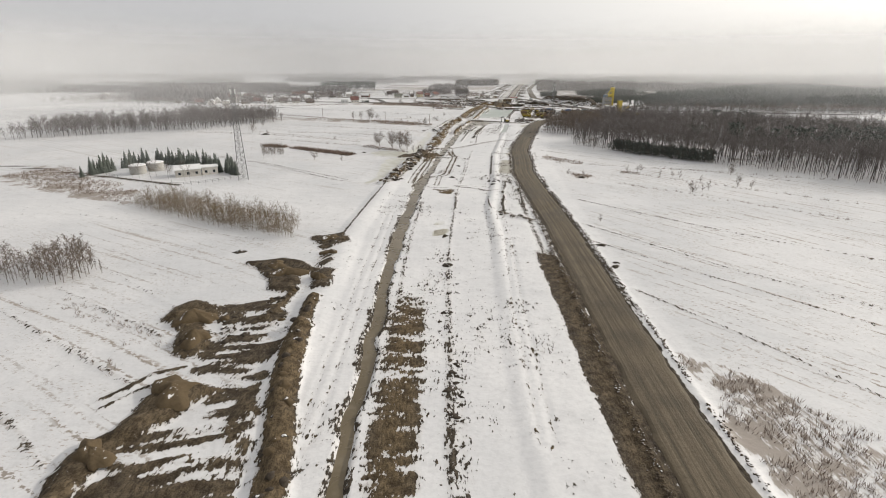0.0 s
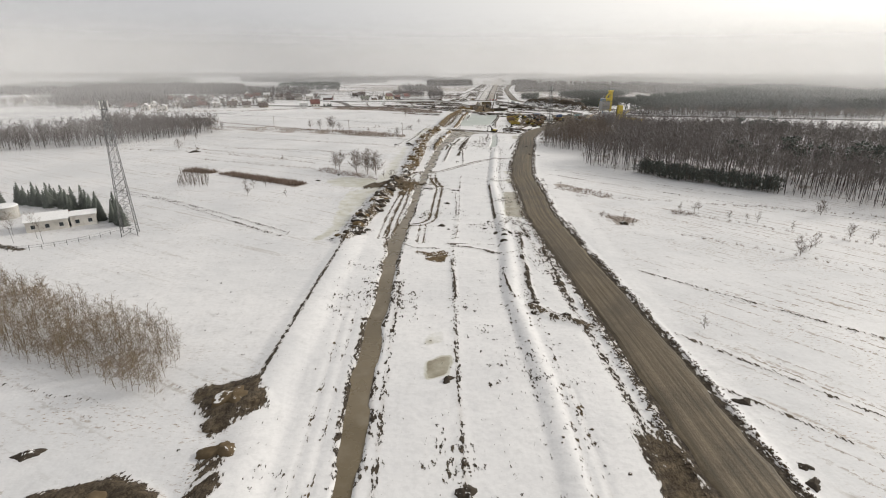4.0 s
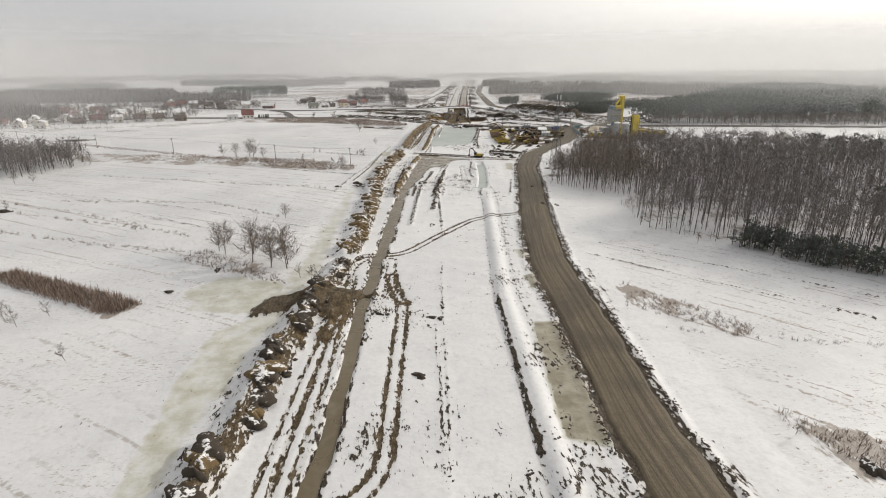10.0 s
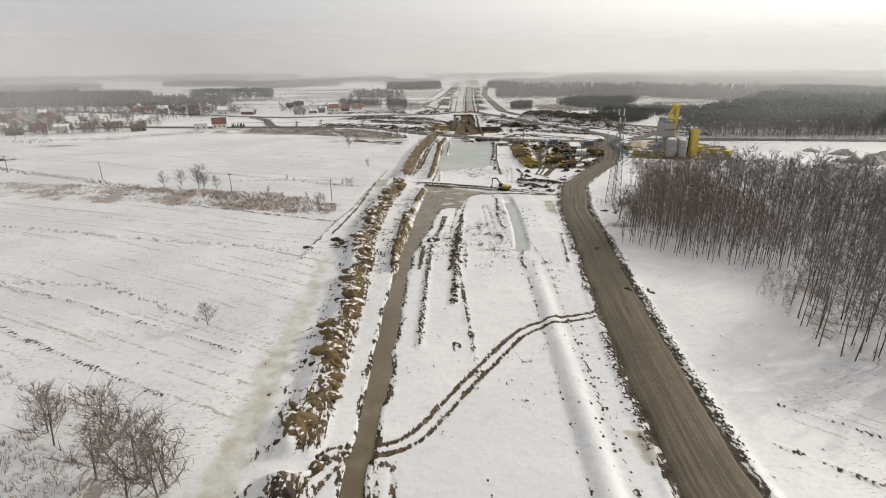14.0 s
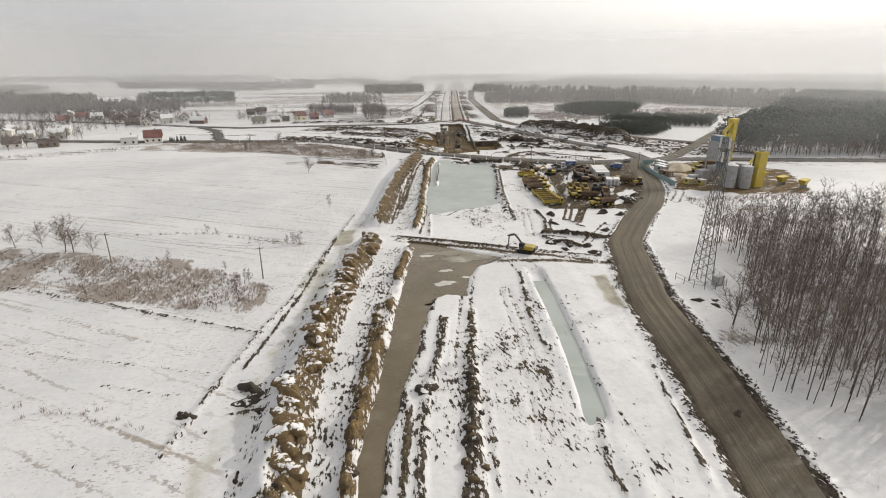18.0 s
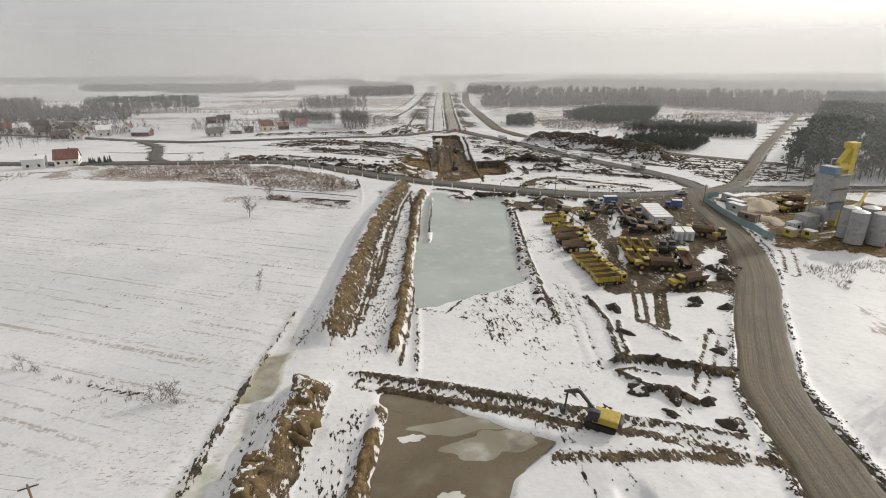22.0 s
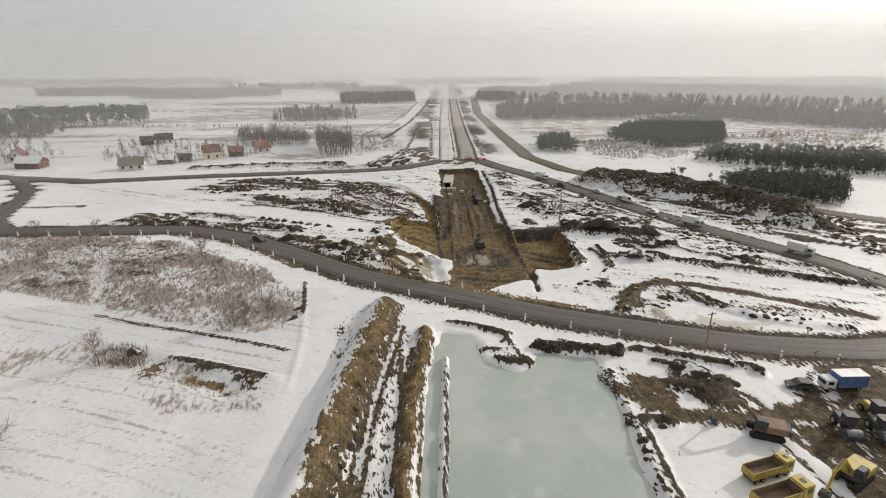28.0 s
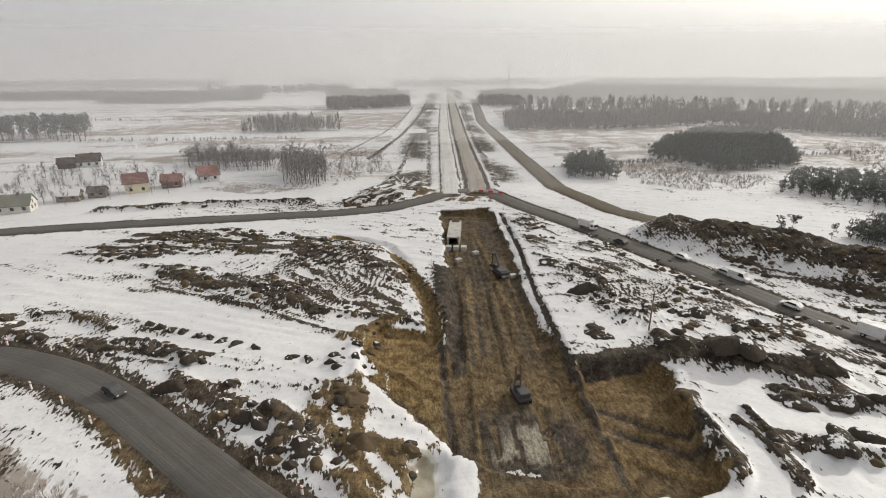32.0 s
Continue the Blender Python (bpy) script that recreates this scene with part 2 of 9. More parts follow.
    gf = step(n, l, calc(n, l, "ADD", calc(n, l, "MULTIPLY_ADD", clump, 2.2, -1.1), calc(n, l, "ADD", grass, calc(n, l, "MULTIPLY_ADD", gv, 1.7, -0.85))), 0.68, 0.92)
    snow = blend(n, l, calc(n, l, "MULTIPLY", gf, 0.85), snow, blend(n, l, tiny, (0.135, 0.105, 0.08), (0.245, 0.198, 0.155)))
    # bare soil
    dash = noise_node(n, l, stretch(n, l, p, 1.7, 0.65, 1.0, 0.16), 1.15, 4, 0.62)
    jag = calc(n, l, "ADD", calc(n, l, "MULTIPLY_ADD", dash, 2.1, -1.05), calc(n, l, "MULTIPLY_ADD", mid, 1.2, -0.6))
    # snow soiled by traffic round the bare ground
    snow = blend(n, l, calc(n, l, "MULTIPLY", step(n, l, calc(n, l, "MULTIPLY_ADD", dash, 0.5, soil), 0.42, 0.95), 0.5), snow, (0.34, 0.31, 0.28))
    sf = step(n, l, calc(n, l, "ADD", soil, jag), 0.46, 0.53)
    rag = step(n, l, noise_node(n, l, p, 0.55, 5, 0.62), 0.32, 0.68)
    dark = blend(n, l, rag, (0.033, 0.0268, 0.0205), (0.08, 0.066, 0.051))
    tan = blend(n, l, rag, (0.105, 0.068, 0.027), (0.235, 0.163, 0.074))
    earth = blend(n, l, calc(n, l, "ADD", ochre, calc(n, l, "MULTIPLY_ADD", mid, 0.36, -0.2), None, True), dark, tan)
    earth = blend(n, l, step(n, l, calc(n, l, "MULTIPLY", ochre, -1.0), 0.1, 0.6), earth, blend(n, l, fine, (0.19, 0.17, 0.13), (0.31, 0.28, 0.225)))
    grain = step(n, l, calc(n, l, "MULTIPLY_ADD", tiny, 0.45, calc(n, l, "MULTIPLY", noise_node(n, l, stretch(n, l, p, 1.0, 0.4, 1.0, -0.15), 2.2, 4, 0.65), 0.55)), 0.38, 0.62)
    tone = n.new("ShaderNodeHueSaturation")
    l.new(calc(n, l, "MULTIPLY_ADD", grain, 0.85, 0.52), tone.inputs["Value"])
    l.new(earth, tone.inputs["Color"])
    earth = tone.outputs["Color"]
    l.new(blend(n, l, sf, snow, earth), s.inputs["Base Color"])
    l.new(calc(n, l, "MULTIPLY_ADD", icef, -0.25, calc(n, l, "MULTIPLY_ADD", sf, 0.3, 0.55)), s.inputs["Roughness"])
    l.new(calc(n, l, "MULTIPLY_ADD", sf, -0.33, 0.45), s.inputs["Specular IOR Level"])
    relief = calc(n, l, "ADD", calc(n, l, "MULTIPLY", mid, 0.45), calc(n, l, "MULTIPLY", fine, calc(n, l, "MULTIPLY_ADD", sf, 0.42, 0.06)))
    relief = calc(n, l, "ADD", relief, calc(n, l, "MULTIPLY", sf, calc(n, l, "MULTIPLY_ADD", grain, 0.16, 0.1)))
    bumped(n, l, s, relief, 0.7, 0.5)
    return m


def track_material(name, a, b, wet, rough=0.75):
    """Ruts run along the strip by its own 'across' coordinate."""
    m, n, l, s = nodes_of(name)
    p = place(n)
    across, along = attr(n, "across"), attr(n, "along")
    c = n.new("ShaderNodeCombineXYZ")
    l.new(across, c.inputs["X"])
    l.new(calc(n, l, "MULTIPLY", along, 0.012), c.inputs["Y"])
    rut, fine = noise_node(n, l, c.outputs["Vector"], 1.1, 6, 0.75), noise_node(n, l, p, 1.8, 5)
    patch = noise_node(n, l, p, 0.07, 3)
    col = blend(n, l, step(n, l, rut, 0.32, 0.68), a, b)
    col = blend(n, l, calc(n, l, "MULTIPLY", step(n, l, patch, 0.45, 0.65), 0.5), col, wet)
    col = blend(n, l, calc(n, l, "MULTIPLY", step(n, l, fine, 0.4, 0.8), 0.4), col, wet)
    l.new(col, s.inputs["Base Color"])
    s.inputs["Specular IOR Level"].default_value = 0.18
    l.new(calc(n, l, "MULTIPLY_ADD", patch, -0.3, rough), s.inputs["Roughness"])
    bumped(n, l, s, calc(n, l, "ADD", rut, calc(n, l, "MULTIPLY", fine, 0.5)), 0.5, 0.25)
    return m


def ice_material(name, a, b, c, rough, spec=0.4):
    m, n, l, s = nodes_of(name)
    p = place(n)
    big, mid, fine = noise_node(n, l, p, 0.045, 4), noise_node(n, l, p, 0.2, 5), noise_node(n, l, p, 1.5, 4)
    col = blend(n, l, step(n, l, big, 0.35, 0.65), a, b)
    col = blend(n, l, calc(n, l, "MULTIPLY", step(n, l, mid, 0.5, 0.75), 0.7), col, c)
    l.new(col, s.inputs["Base Color"])
    s.inputs["Specular IOR Level"].default_value = spec
    l.new(calc(n, l, "MULTIPLY_ADD", mid, 0.25, rough), s.inputs["Roughness"])
    bumped(n, l, s, fine, 0.12, 0.05)
    return m


GROUND = ground_material()
DIRT_ROAD = track_material("brown_gravel_road", (0.05, 0.039, 0.025), (0.15, 0.12, 0.08), (0.038, 0.03, 0.019))
ASPHALT = track_material("worn_asphalt", (0.07, 0.064, 0.058), (0.118, 0.109, 0.098), (0.058, 0.051, 0.044))
CONCRETE_ROAD = track_material("pale_roadbed", (0.40, 0.39, 0.375), (0.58, 0.575, 0.56), (0.27, 0.25, 0.22))
PALE_EARTH = track_material("pale_brown_roadbed", (0.2, 0.175, 0.145), (0.33, 0.30, 0.26), (0.16, 0.14, 0.115))
WATER = ice_material("muddy_meltwater", (0.10, 0.078, 0.045), (0.135, 0.108, 0.068), (0.18, 0.152, 0.11), 0.16, 0.3)
ICE = ice_material("grey_green_ice", (0.27, 0.305, 0.28), (0.34, 0.37, 0.345), (0.42, 0.44, 0.42), 0.3)
THIN_ICE = ice_material("thin_grey_ice", (0.17, 0.15, 0.105), (0.27, 0.255, 0.205), (0.40, 0.395, 0.36), 0.3)
WHITE_ICE = ice_material("white_slush", (0.42, 0.41, 0.37), (0.56, 0.56, 0.54), (0.62, 0.62, 0.61), 0.5)
BARK = plain("grey_bark", (0.115, 0.092, 0.074), (0.185, 0.155, 0.13), 1.0, 0.9)
TWIG = plain("grey_brown_twigs", (0.135, 0.11, 0.092), (0.21, 0.176, 0.15), 0.6, 0.9)
# needle green raised in tone to paint in the haze over the pines
NEEDLE = plain("haze_lifted_needles", (0.075, 0.088, 0.076), (0.115, 0.128, 0.108), 0.8, 0.8)
FAR_WOOD = plain("winter_wood", (0.10, 0.09, 0.083), (0.165, 0.145, 0.135), 0.05, 0.95)
STEEL = plain("galvanised_steel", (0.12, 0.12, 0.12), (0.2, 0.2, 0.195), 1.0, 0.55, 0.4)

# ---- plan: centre lines as x over y, in metres ----
TABLES = {}


def lattice(x, y, size, seed):
    """Smooth value noise from 0 to 1."""
    if seed not in TABLES:
        TABLES[seed] = np.random.RandomState(seed).rand(128, 128)
    tab = TABLES[seed]
    u, v = x / size, y / size
    i, j = np.floor(u).astype(int), np.floor(v).astype(int)
    a, b = u - i, v - j
    a, b = a * a * (3 - 2 * a), b * b * (3 - 2 * b)
    i0, i1, j0, j1 = i % 128, (i + 1) % 128, j % 128, (j + 1) % 128
    return (tab[i0, j0] * (1 - a) + tab[i1, j0] * a) * (1 - b) + (tab[i0, j1] * (1 - a) + tab[i1, j1] * a) * b


def rough_noise(x, y, size, seed):
    return lattice(x, y, size, seed) * 0.55 + lattice(x, y, size * 0.47, seed + 7) * 0.3 + lattice(x, y, size * 0.21, seed + 13) * 0.15


def line(*pts):
    """A line that runs ahead: gives x at y."""
    ys, xs = [p[1] for p in pts], [p[0] for p in pts]
    return lambda y: np.interp(y, ys, xs)


def span(y, y0, y1, soft=4.0):
    """1 between y0 and y1, falling off softly."""
    return np.clip((y - y0) / soft + 0.5, 0, 1) * np.clip((y1 - y) / soft + 0.5, 0, 1)


def hump(u, half):
    return np.clip(1 - (u / half) ** 2, 0, 1) ** 1.5


def path_gap(x, y, pts):
    """Distance to a line through points, and the length along it."""
    best, along, run = np.full(np.shape(x), 1e9), np.zeros(np.shape(x)), 0.0
    for (ax, ay), (bx, by) in zip(pts, pts[1:]):
        dx, dy = bx - ax, by - ay
        n = math.hypot(dx, dy)
        k = np.clip(((x - ax) * dx + (y - ay) * dy) / n ** 2, 0, 1)
        d = np.hypot(x - ax - k * dx, y - ay - k * dy)
        near = d < best
        best, along = np.where(near, d, best), np.where(near, run + k * n, along)
        run += n
    return best, along


def inside(x, y, pts):
    """Signed distance to a closed outline, positive within."""
    d, _ = path_gap(x, y, list(pts) + [pts[0]])
    odd = np.zeros(np.shape(x), bool)
    for (ax, ay), (bx, by) in zip(pts, pts[1:] + pts[:1]):
        if ay != by:
            odd ^= ((ay > y) != (by > y)) & (x < (bx - ax) * (y - ay) / (by - ay) + ax)
    return np.where(odd, d, -d)


axis = line((2, -4500), (2, 100), (6, 200), (16, 300), (28, 400), (44, 500), (60, 600), (78, 700), (97, 800), (131, 1000), (770, 4500))
dirt_road_x = line((34.5, 20), (34.9, 50), (37.0, 111), (38.7, 165), (39, 215), (39.4, 250), (43.3, 284), (46.1, 316), (52.5, 347), (61, 383), (67, 406), (74.5, 440), (87.3, 475.5), (104, 498), (117.4, 514), (129.4, 532), (139.7, 555), (149, 579), (160, 600))
ditch_x = line((-13.7, 20), (-14.1, 70), (-14.0, 100), (-14.6, 130), (-13.7, 168), (-11.7, 199), (-10.8, 223), (-7.9, 243), (-5.7, 264), (-3.2, 291), (-0.4, 312), (3, 336), (11.7, 402), (19.4, 431), (24, 452))
bank_x = line((-31.4, 159), (-29.1, 184), (-26.5, 227), (-19.6, 263), (-15, 295), (-7.9, 325), (-4.8, 350), (-0.6, 392), (0.5, 420), (5.7, 453), (9.3, 467), (14, 488), (18.5, 515), (27.5, 567), (35.2, 597), (43.4, 626))
bank2_x = line((9, 400), (12, 414), (15.3, 435), (20.3, 458), (28.4, 494), (37.4, 546), (46, 594), (50.9, 614))
ice_left_x = line((-36, 224), (-30.5, 240), (-26.1, 276), (-17.1, 316), (-14.2, 352), (-10, 400), (-0.5, 448), (7.2, 489), (10, 516))
mid_x = line((1.2, 20), (1.3, 130), (2.0, 148), (5.4, 210), (11.8, 261), (16.2, 306), (20.6, 338), (27, 410), (31, 427))
ridge_x = line((12.7, 20), (12.6, 75), (14.6, 127), (16.3, 151), (16.9, 187), (21.8, 222), (25.6, 262), (29.1, 300), (34.3, 332), (44, 390), (45.6, 422), (51.5, 455))
ice_right_x = line((44, 398), (46.4, 408), (49.9, 426), (52.4, 443), (54.4, 458))
soil_right_x = line((27, 20), (28.4, 82), (29.2, 111), (29.5, 147), (30, 166), (32, 217))
POOL = [(25.9, 485), (32.5, 482.3), (39, 477), (48.5, 470), (41, 465), (37.4, 459.6), (34.8, 447.6), (30.4, 449.6), (25.9, 447.4), (24, 440), (17.6, 436), (21.9, 458.5)]
LAKE = [(51, 609), (54.5, 613.5), (58.7, 612.8), (60.3, 608), (59.2, 604.5), (62.3, 600.6), (65.2, 598.8), (67.8, 600), (70, 603), (72, 603.8), (78.6, 600.9), (78, 594), (77.2, 587.4), (70.5, 559), (62.1, 525), (52, 520), (44, 517), (35.2, 514), (36.6, 534), (44.5, 572)]
# the cutting: outline, depth of its floor, share of tan in its soil
DIGS = [
    ([(64, 652), (75, 647), (83, 645), (81, 637), (76, 636), (69, 632.5), (62, 632), (59.5, 636), (61.7, 643)], -0.7, 0.42),
    ([(52.5, 691), (63.5, 686), (63, 668), (60.5, 657), (57, 662), (53, 668.5), (49, 676), (49.5, 683)], -1.5, 0.85),
    ([(86.6, 671), (93.3, 671.5), (98.2, 672), (101, 667), (98.2, 661), (96.4, 652.3), (94.2, 643), (88, 641.5), (82, 643), (83, 653), (84.5, 662)], -2.9, 0.62),
    ([(80, 773), (75, 735), (71, 711), (68, 694), (66, 685), (62, 668), (60.5, 655), (64, 651), (75, 646.5), (82, 645), (83, 655), (84.2, 665), (85.6, 682), (87.2, 700), (92.6, 730), (97, 762), (97, 773)], -2.3, lambda y: np.interp(y, [648, 672, 690, 740], [0.6, 0.55, 0.3, 0.24])),
]
ICE_POND = [(-44, 308), (-41, 318), (-31, 319), (-20, 312), (-20, 300), (-30, 297), (-40, 301)]
MAIN_ROAD = [(-330, 690), (-200, 720), (-107, 704), (-70, 699), (-40, 695), (-15, 692.5), (0, 684), (12, 674), (25, 660), (39, 645), (58.6, 631), (78, 617), (97.7, 606), (112, 599), (130, 594), (151, 594), (177, 597), (216, 590), (300, 572), (420, 545)]
BYPASS = [(-116, 786), (-75, 771), (-35, 774), (6, 775), (45, 776), (62, 779), (76, 788), (90, 800), (103, 800)]
RIGHT_ROAD = [(103, 800), (110, 775), (122, 744), (132, 712), (140, 684), (150, 657), (160, 634), (164, 615), (163, 598)]
SIDE_TRACK = [(220, 1300), (165, 1045), (145, 890), (134, 800), (140, 762), (156, 733), (179, 710), (203, 672), (235, 640)]


def ground_z(x, y):
    """Height of the ground and how bare it is: z, soil, ochre, grass, ice, phase, furrow."""
    u = x - axis(y)
    mound = rough_noise(x, y, 5.0, 3)
    lump = rough_noise(x, y, 2.2, 5)
    z = 0.5 * (lattice(x, y, 70, 1) - 0.5) + 0.10 * (lattice(x, y, 4, 2) - 0.5)
    soil, ochre, grass, ice = (np.zeros(np.shape(x)) for _ in range(4))

    def dig(u_, half, depth, k):
        return -depth * np.clip(1 - (u_ / half) ** 4, 0, 1) * k

    # ditch, pool and lakes
    k = span(y, -200, 455)
    half = np.interp(y, [50, 130, 150, 215, 228, 242, 290, 336, 402, 446], [1.2, 1.2, 1.5, 1.6, 2.2, 1.15, 1.1, 1.5, 2.0, 3.4])
    ud = x - ditch_x(y) + (lattice(x, y, 6, 31) - 0.5) * 1.2
    z += dig(ud, half * 1.15, 0.9, k)
    soil = np.maximum(soil, k * 0.62 * np.clip(1.6 - np.abs(np.abs(ud) - half * 1.1) / 0.9, 0, 1) * np.clip(mound * 1.6, 0, 1))
    box = (y > 420) & (y < 500) & (x > 0) & (x < 75)
    d = np.where(box, inside(x, y, POOL), -99) + (mound - 0.5) * 1.4
    z -= 0.9 * np.clip(d / 1.5 + 0.6, 0, 1)
    box = (y > 500) & (y < 630) & (x > 20) & (x < 100)
    d = np.where(box, inside(x, y, LAKE), -99) + (mound - 0.5) * 2.5
    z -= 1.0 * np.clip(d / 2.0 + 0.6, 0, 1)
    lake_edge = np.clip(1 - np.abs(d - 0.3) / 1.6, 0, 1) * (d > -90)
    soil = np.maximum(soil, lake_edge * 0.34)
    k = span(y, 228, 518)
    ui = x - ice_left_x(y) + (mound - 0.5) * 4
    ice = np.maximum(ice, k * np.clip(1.25 - np.abs(ui) / np.interp(y, [230, 260, 320, 360, 420, 500], [3, 4, 6.5, 5, 2.6, 3]), 0, 1) * np.interp(y, [228, 380, 440], [0.68, 0.6, 0.5]))
    z -= 0.35 * k * hump(ui, 7)
    box = (y > 285) & (y < 335) & (x > -60) & (x < 0)
    ice = np.maximum(ice, np.clip((np.where(box, inside(x, y, ICE_POND), -99) + (mound - 0.5) * 6) / 4 + 0.4, 0, 0.68))
    k = span(y, 402, 460)
    ur = x - ice_right_x(y)
    z += dig(ur, 2.2, 1.0, k)
    # soil banks
    k = span(y, 226, 489, 3) * (1 - span(y, 325, 329, 2)) + span(y, 503, 628, 3)
    tall = np.interp(y, [226, 250, 300, 380, 440, 500, 628], [1.2, 1.6, 1.9, 2.2, 2.6, 3.0, 3.0])
    wide = np.interp(y, [226, 300, 440, 500, 628], [3.6, 4.0, 4.6, 4.4, 4.4])
    ub = x - bank_x(y)
    crest = hump(ub, wide) * k
    broken = np.interp(y, [300, 420, 470, 520], [1.0, 1.0, 0.55, 0.15])
    z += crest * tall * (1 - broken * 0.7 * (1 - np.clip(lump * 2.2 - 0.3, 0, 1)))
    bare = np.clip((ub + wide * 0.45) / (wide * 0.7), 0, 1) * np.clip((wide * 1.15 - ub) / (wide * 0.3), 0, 1) * k
    soil = np.maximum(soil, bare * (0.74 - 0.26 * broken) + crest * 0.2)
    soil = np.maximum(soil, k * 0.36 * np.clip(1 - np.abs(ub + wide) / 3.0, 0, 1))
    ochre = np.maximum(ochre, crest * np.interp(y, [300, 400, 520], [0.12, 0.32, 0.4]) + 0.2 * bare)
    k2 = span(y, 392, 482, 3) + span(y, 497, 616, 3)
    ub2 = x - bank2_x(y) + (mound - 0.5) * 2
    c2 = hump(ub2, 1.9) * k2 * np.where(y < 488, np.clip(mound * 2.4 - 0.5, 0, 1), 1.0)
    z += c2 * 1.5 * (0.5 + lump)
    soil = np.maximum(soil, c2 * 0.95)
    ochre = np.maximum(ochre, c2 * 0.75)
    between = k2 * np.clip((ub2 + 9) / 4, 0, 1) * np.clip(-ub2 / 3, 0, 1)
    soil = np.maximum(soil, between * 0.36)
    # thin line of turned soil along the first stretch, and the bank's smooth snow flank
    k = span(y, 60, 232, 6)
    ul = x - np.interp(y, [60, 120, 157, 190, 220, 232], [-30, -30.5, -31.5, -28.9, -26.4, -25.6])
    soil = np.maximum(soil, span(y, 150, 232, 6) * np.clip(1.3 - np.abs(ul) / 0.6, 0, 1) * (0.45 + 0.6 * mound))
    z += 0.7 * hump(ul - 2, 5) * k
    # clods along the middle line
    k = span(y, 20, 250, 8) * np.interp(y, [20, 140, 160, 260], [0.62, 0.5, 0.46, 0.3]) + span(y, 250, 320, 6) * 0.42 + span(y, 340, 432, 8) * 0.62
    um = x - mid_x(y)
    soil = np.maximum(soil, k * np.clip(1.25 - np.abs(um) / np.interp(y, [20, 100, 150, 300], [1.6, 1.2, 0.7, 0.6]), 0, 1) * (0.45 + mound))
    z += 0.35 * k * hump(um, 1.2) * lump
    soil = np.maximum(soil, span(y, 20, 92, 20) * np.clip(1 - np.abs(um - 1.5) / 4.5, 0, 1) * 0.37)
    # low snow step with a dotted edge on the right half of the roadbed
    k = span(y, -100, 470, 10)
    us = x - ridge_x(y)
    z += 0.85 * hump(us - 0.6, 2.4) * k * np.interp(y, [110, 170, 370, 400], [0.3, 1.0, 1.0, 0.25]) + 0.25 * np.clip(us / 3, 0, 1) * np.clip((14 - us) / 3, 0, 1) * k
    soil = np.maximum(soil, k * np.clip(1.1 - np.abs(us + 1.6) / 0.55, 0, 1) * np.interp(y, [120, 150, 215, 255, 262, 330, 350, 470], [0.0, 0.38, 0.3, 0.55, 0.55, 0.36, 0.3, 0.62]))
    soil = np.maximum(soil, k * np.clip(1.1 - np.abs(us - 4.2) / 0.8, 0, 1) * np.interp(y, [90, 140, 170, 230, 260, 420, 470], [0.2, 0.3, 0.34, 0.46, 0.36, 0.44, 0.44]))
    # bare strip of turned soil between roadbed and gravel road
    uq = x - soil_right_x(y) + (mound - 0.5) * 1.2
    k = span(y, -100, 138, 10)
    soil = np.maximum(soil, k * np.clip(2.6 - np.abs(uq + 0.4) / 1.35, 0, 1) * (0.75 + 0.9 * streaks(x, y, 95, 5, 1.2, 92)))
    ochre = np.maximum(ochre, k * np.clip(1.3 - np.abs(uq) / 3, 0, 1) * 0.2)
    ug = x - dirt_road_x(y)
    k = span(y, 100, 480, 12)
    soil = np.maximum(soil, k * np.clip(1.2 - np.abs(np.abs(ug) - 5.6) / 1.1, 0, 1) * (0.52 + 0.2 * mound))
    z += 0.5 * np.clip(1 - np.abs(np.abs(ug) - 6.2) / 1.4, 0, 1) * lump * span(y, 20, 500, 10)
    k = span(y, 120, 250, 10)
    soil = np.maximum(soil, k * np.clip(1.2 - np.abs(ug + 9.0) / 1.3, 0, 1) * (0.30 + 0.4 * mound))
    # churned earth: brown rows beside the ditch, the melting field round the heaps
    k = span(y, 15, 108, 14)
    um2 = x + np.interp(y, [20, 108], [6.6, 7.6])
    soil = np.maximum(soil, k * np.clip(2.2 - np.abs(um2) / 2.3, 0, 1) * (0.1 + 1.25 * streaks(x, y, 8, 5, 1.1, 91)))
    ochre = np.maximum(ochre, k * np.clip(1.3 - np.abs(um2) / 4, 0, 1) * 0.34)
    soil = np.maximum(soil, span(y, 100, 200, 14) * np.clip(1.2 - np.abs(x - ditch_x(y) - 4.0) / 1.0, 0, 1) * (0.25 + 0.45 * mound))
    # fields, ploughed on a slant
    left = (u < -30) & (y < 640)
    right = (u > 44) & (y < 340)
    bend = 6 * lattice(x, y, 60, 61)
    phase = np.where(right, (x * 0.78 + y * 0.62 + bend) / 3.7, np.where(y > 430, (x * 0.44 + y * 0.90 + bend) / 3.4, (x * 0.53 + y * 0.848 + bend) / 4.2))
    furrow = np.clip((-u - 32) / 8, 0, 1) * left * np.interp(y, [0, 90, 150, 175, 260, 330, 500, 640], [0.9, 0.85, 0.5, 0.12, 0.3, 0.6, 0.5, 0.4])
    furrow = furrow + np.clip((u - 44) / 8, 0, 1) * right * np.interp(y, [0, 120, 250, 330], [0.8, 0.95, 0.95, 0.5])
    phase = np.where(y > 640, y / 26 + 0.4 * lattice(x, y, 400, 62) + x / 900, phase)
    furrow = furrow + np.clip((y - 800) / 80, 0, 1) * 1.2 * np.clip(1.6 - np.abs(u) / 2500, 0, 1)
    return z, soil, ochre, grass, ice, phase, furrow


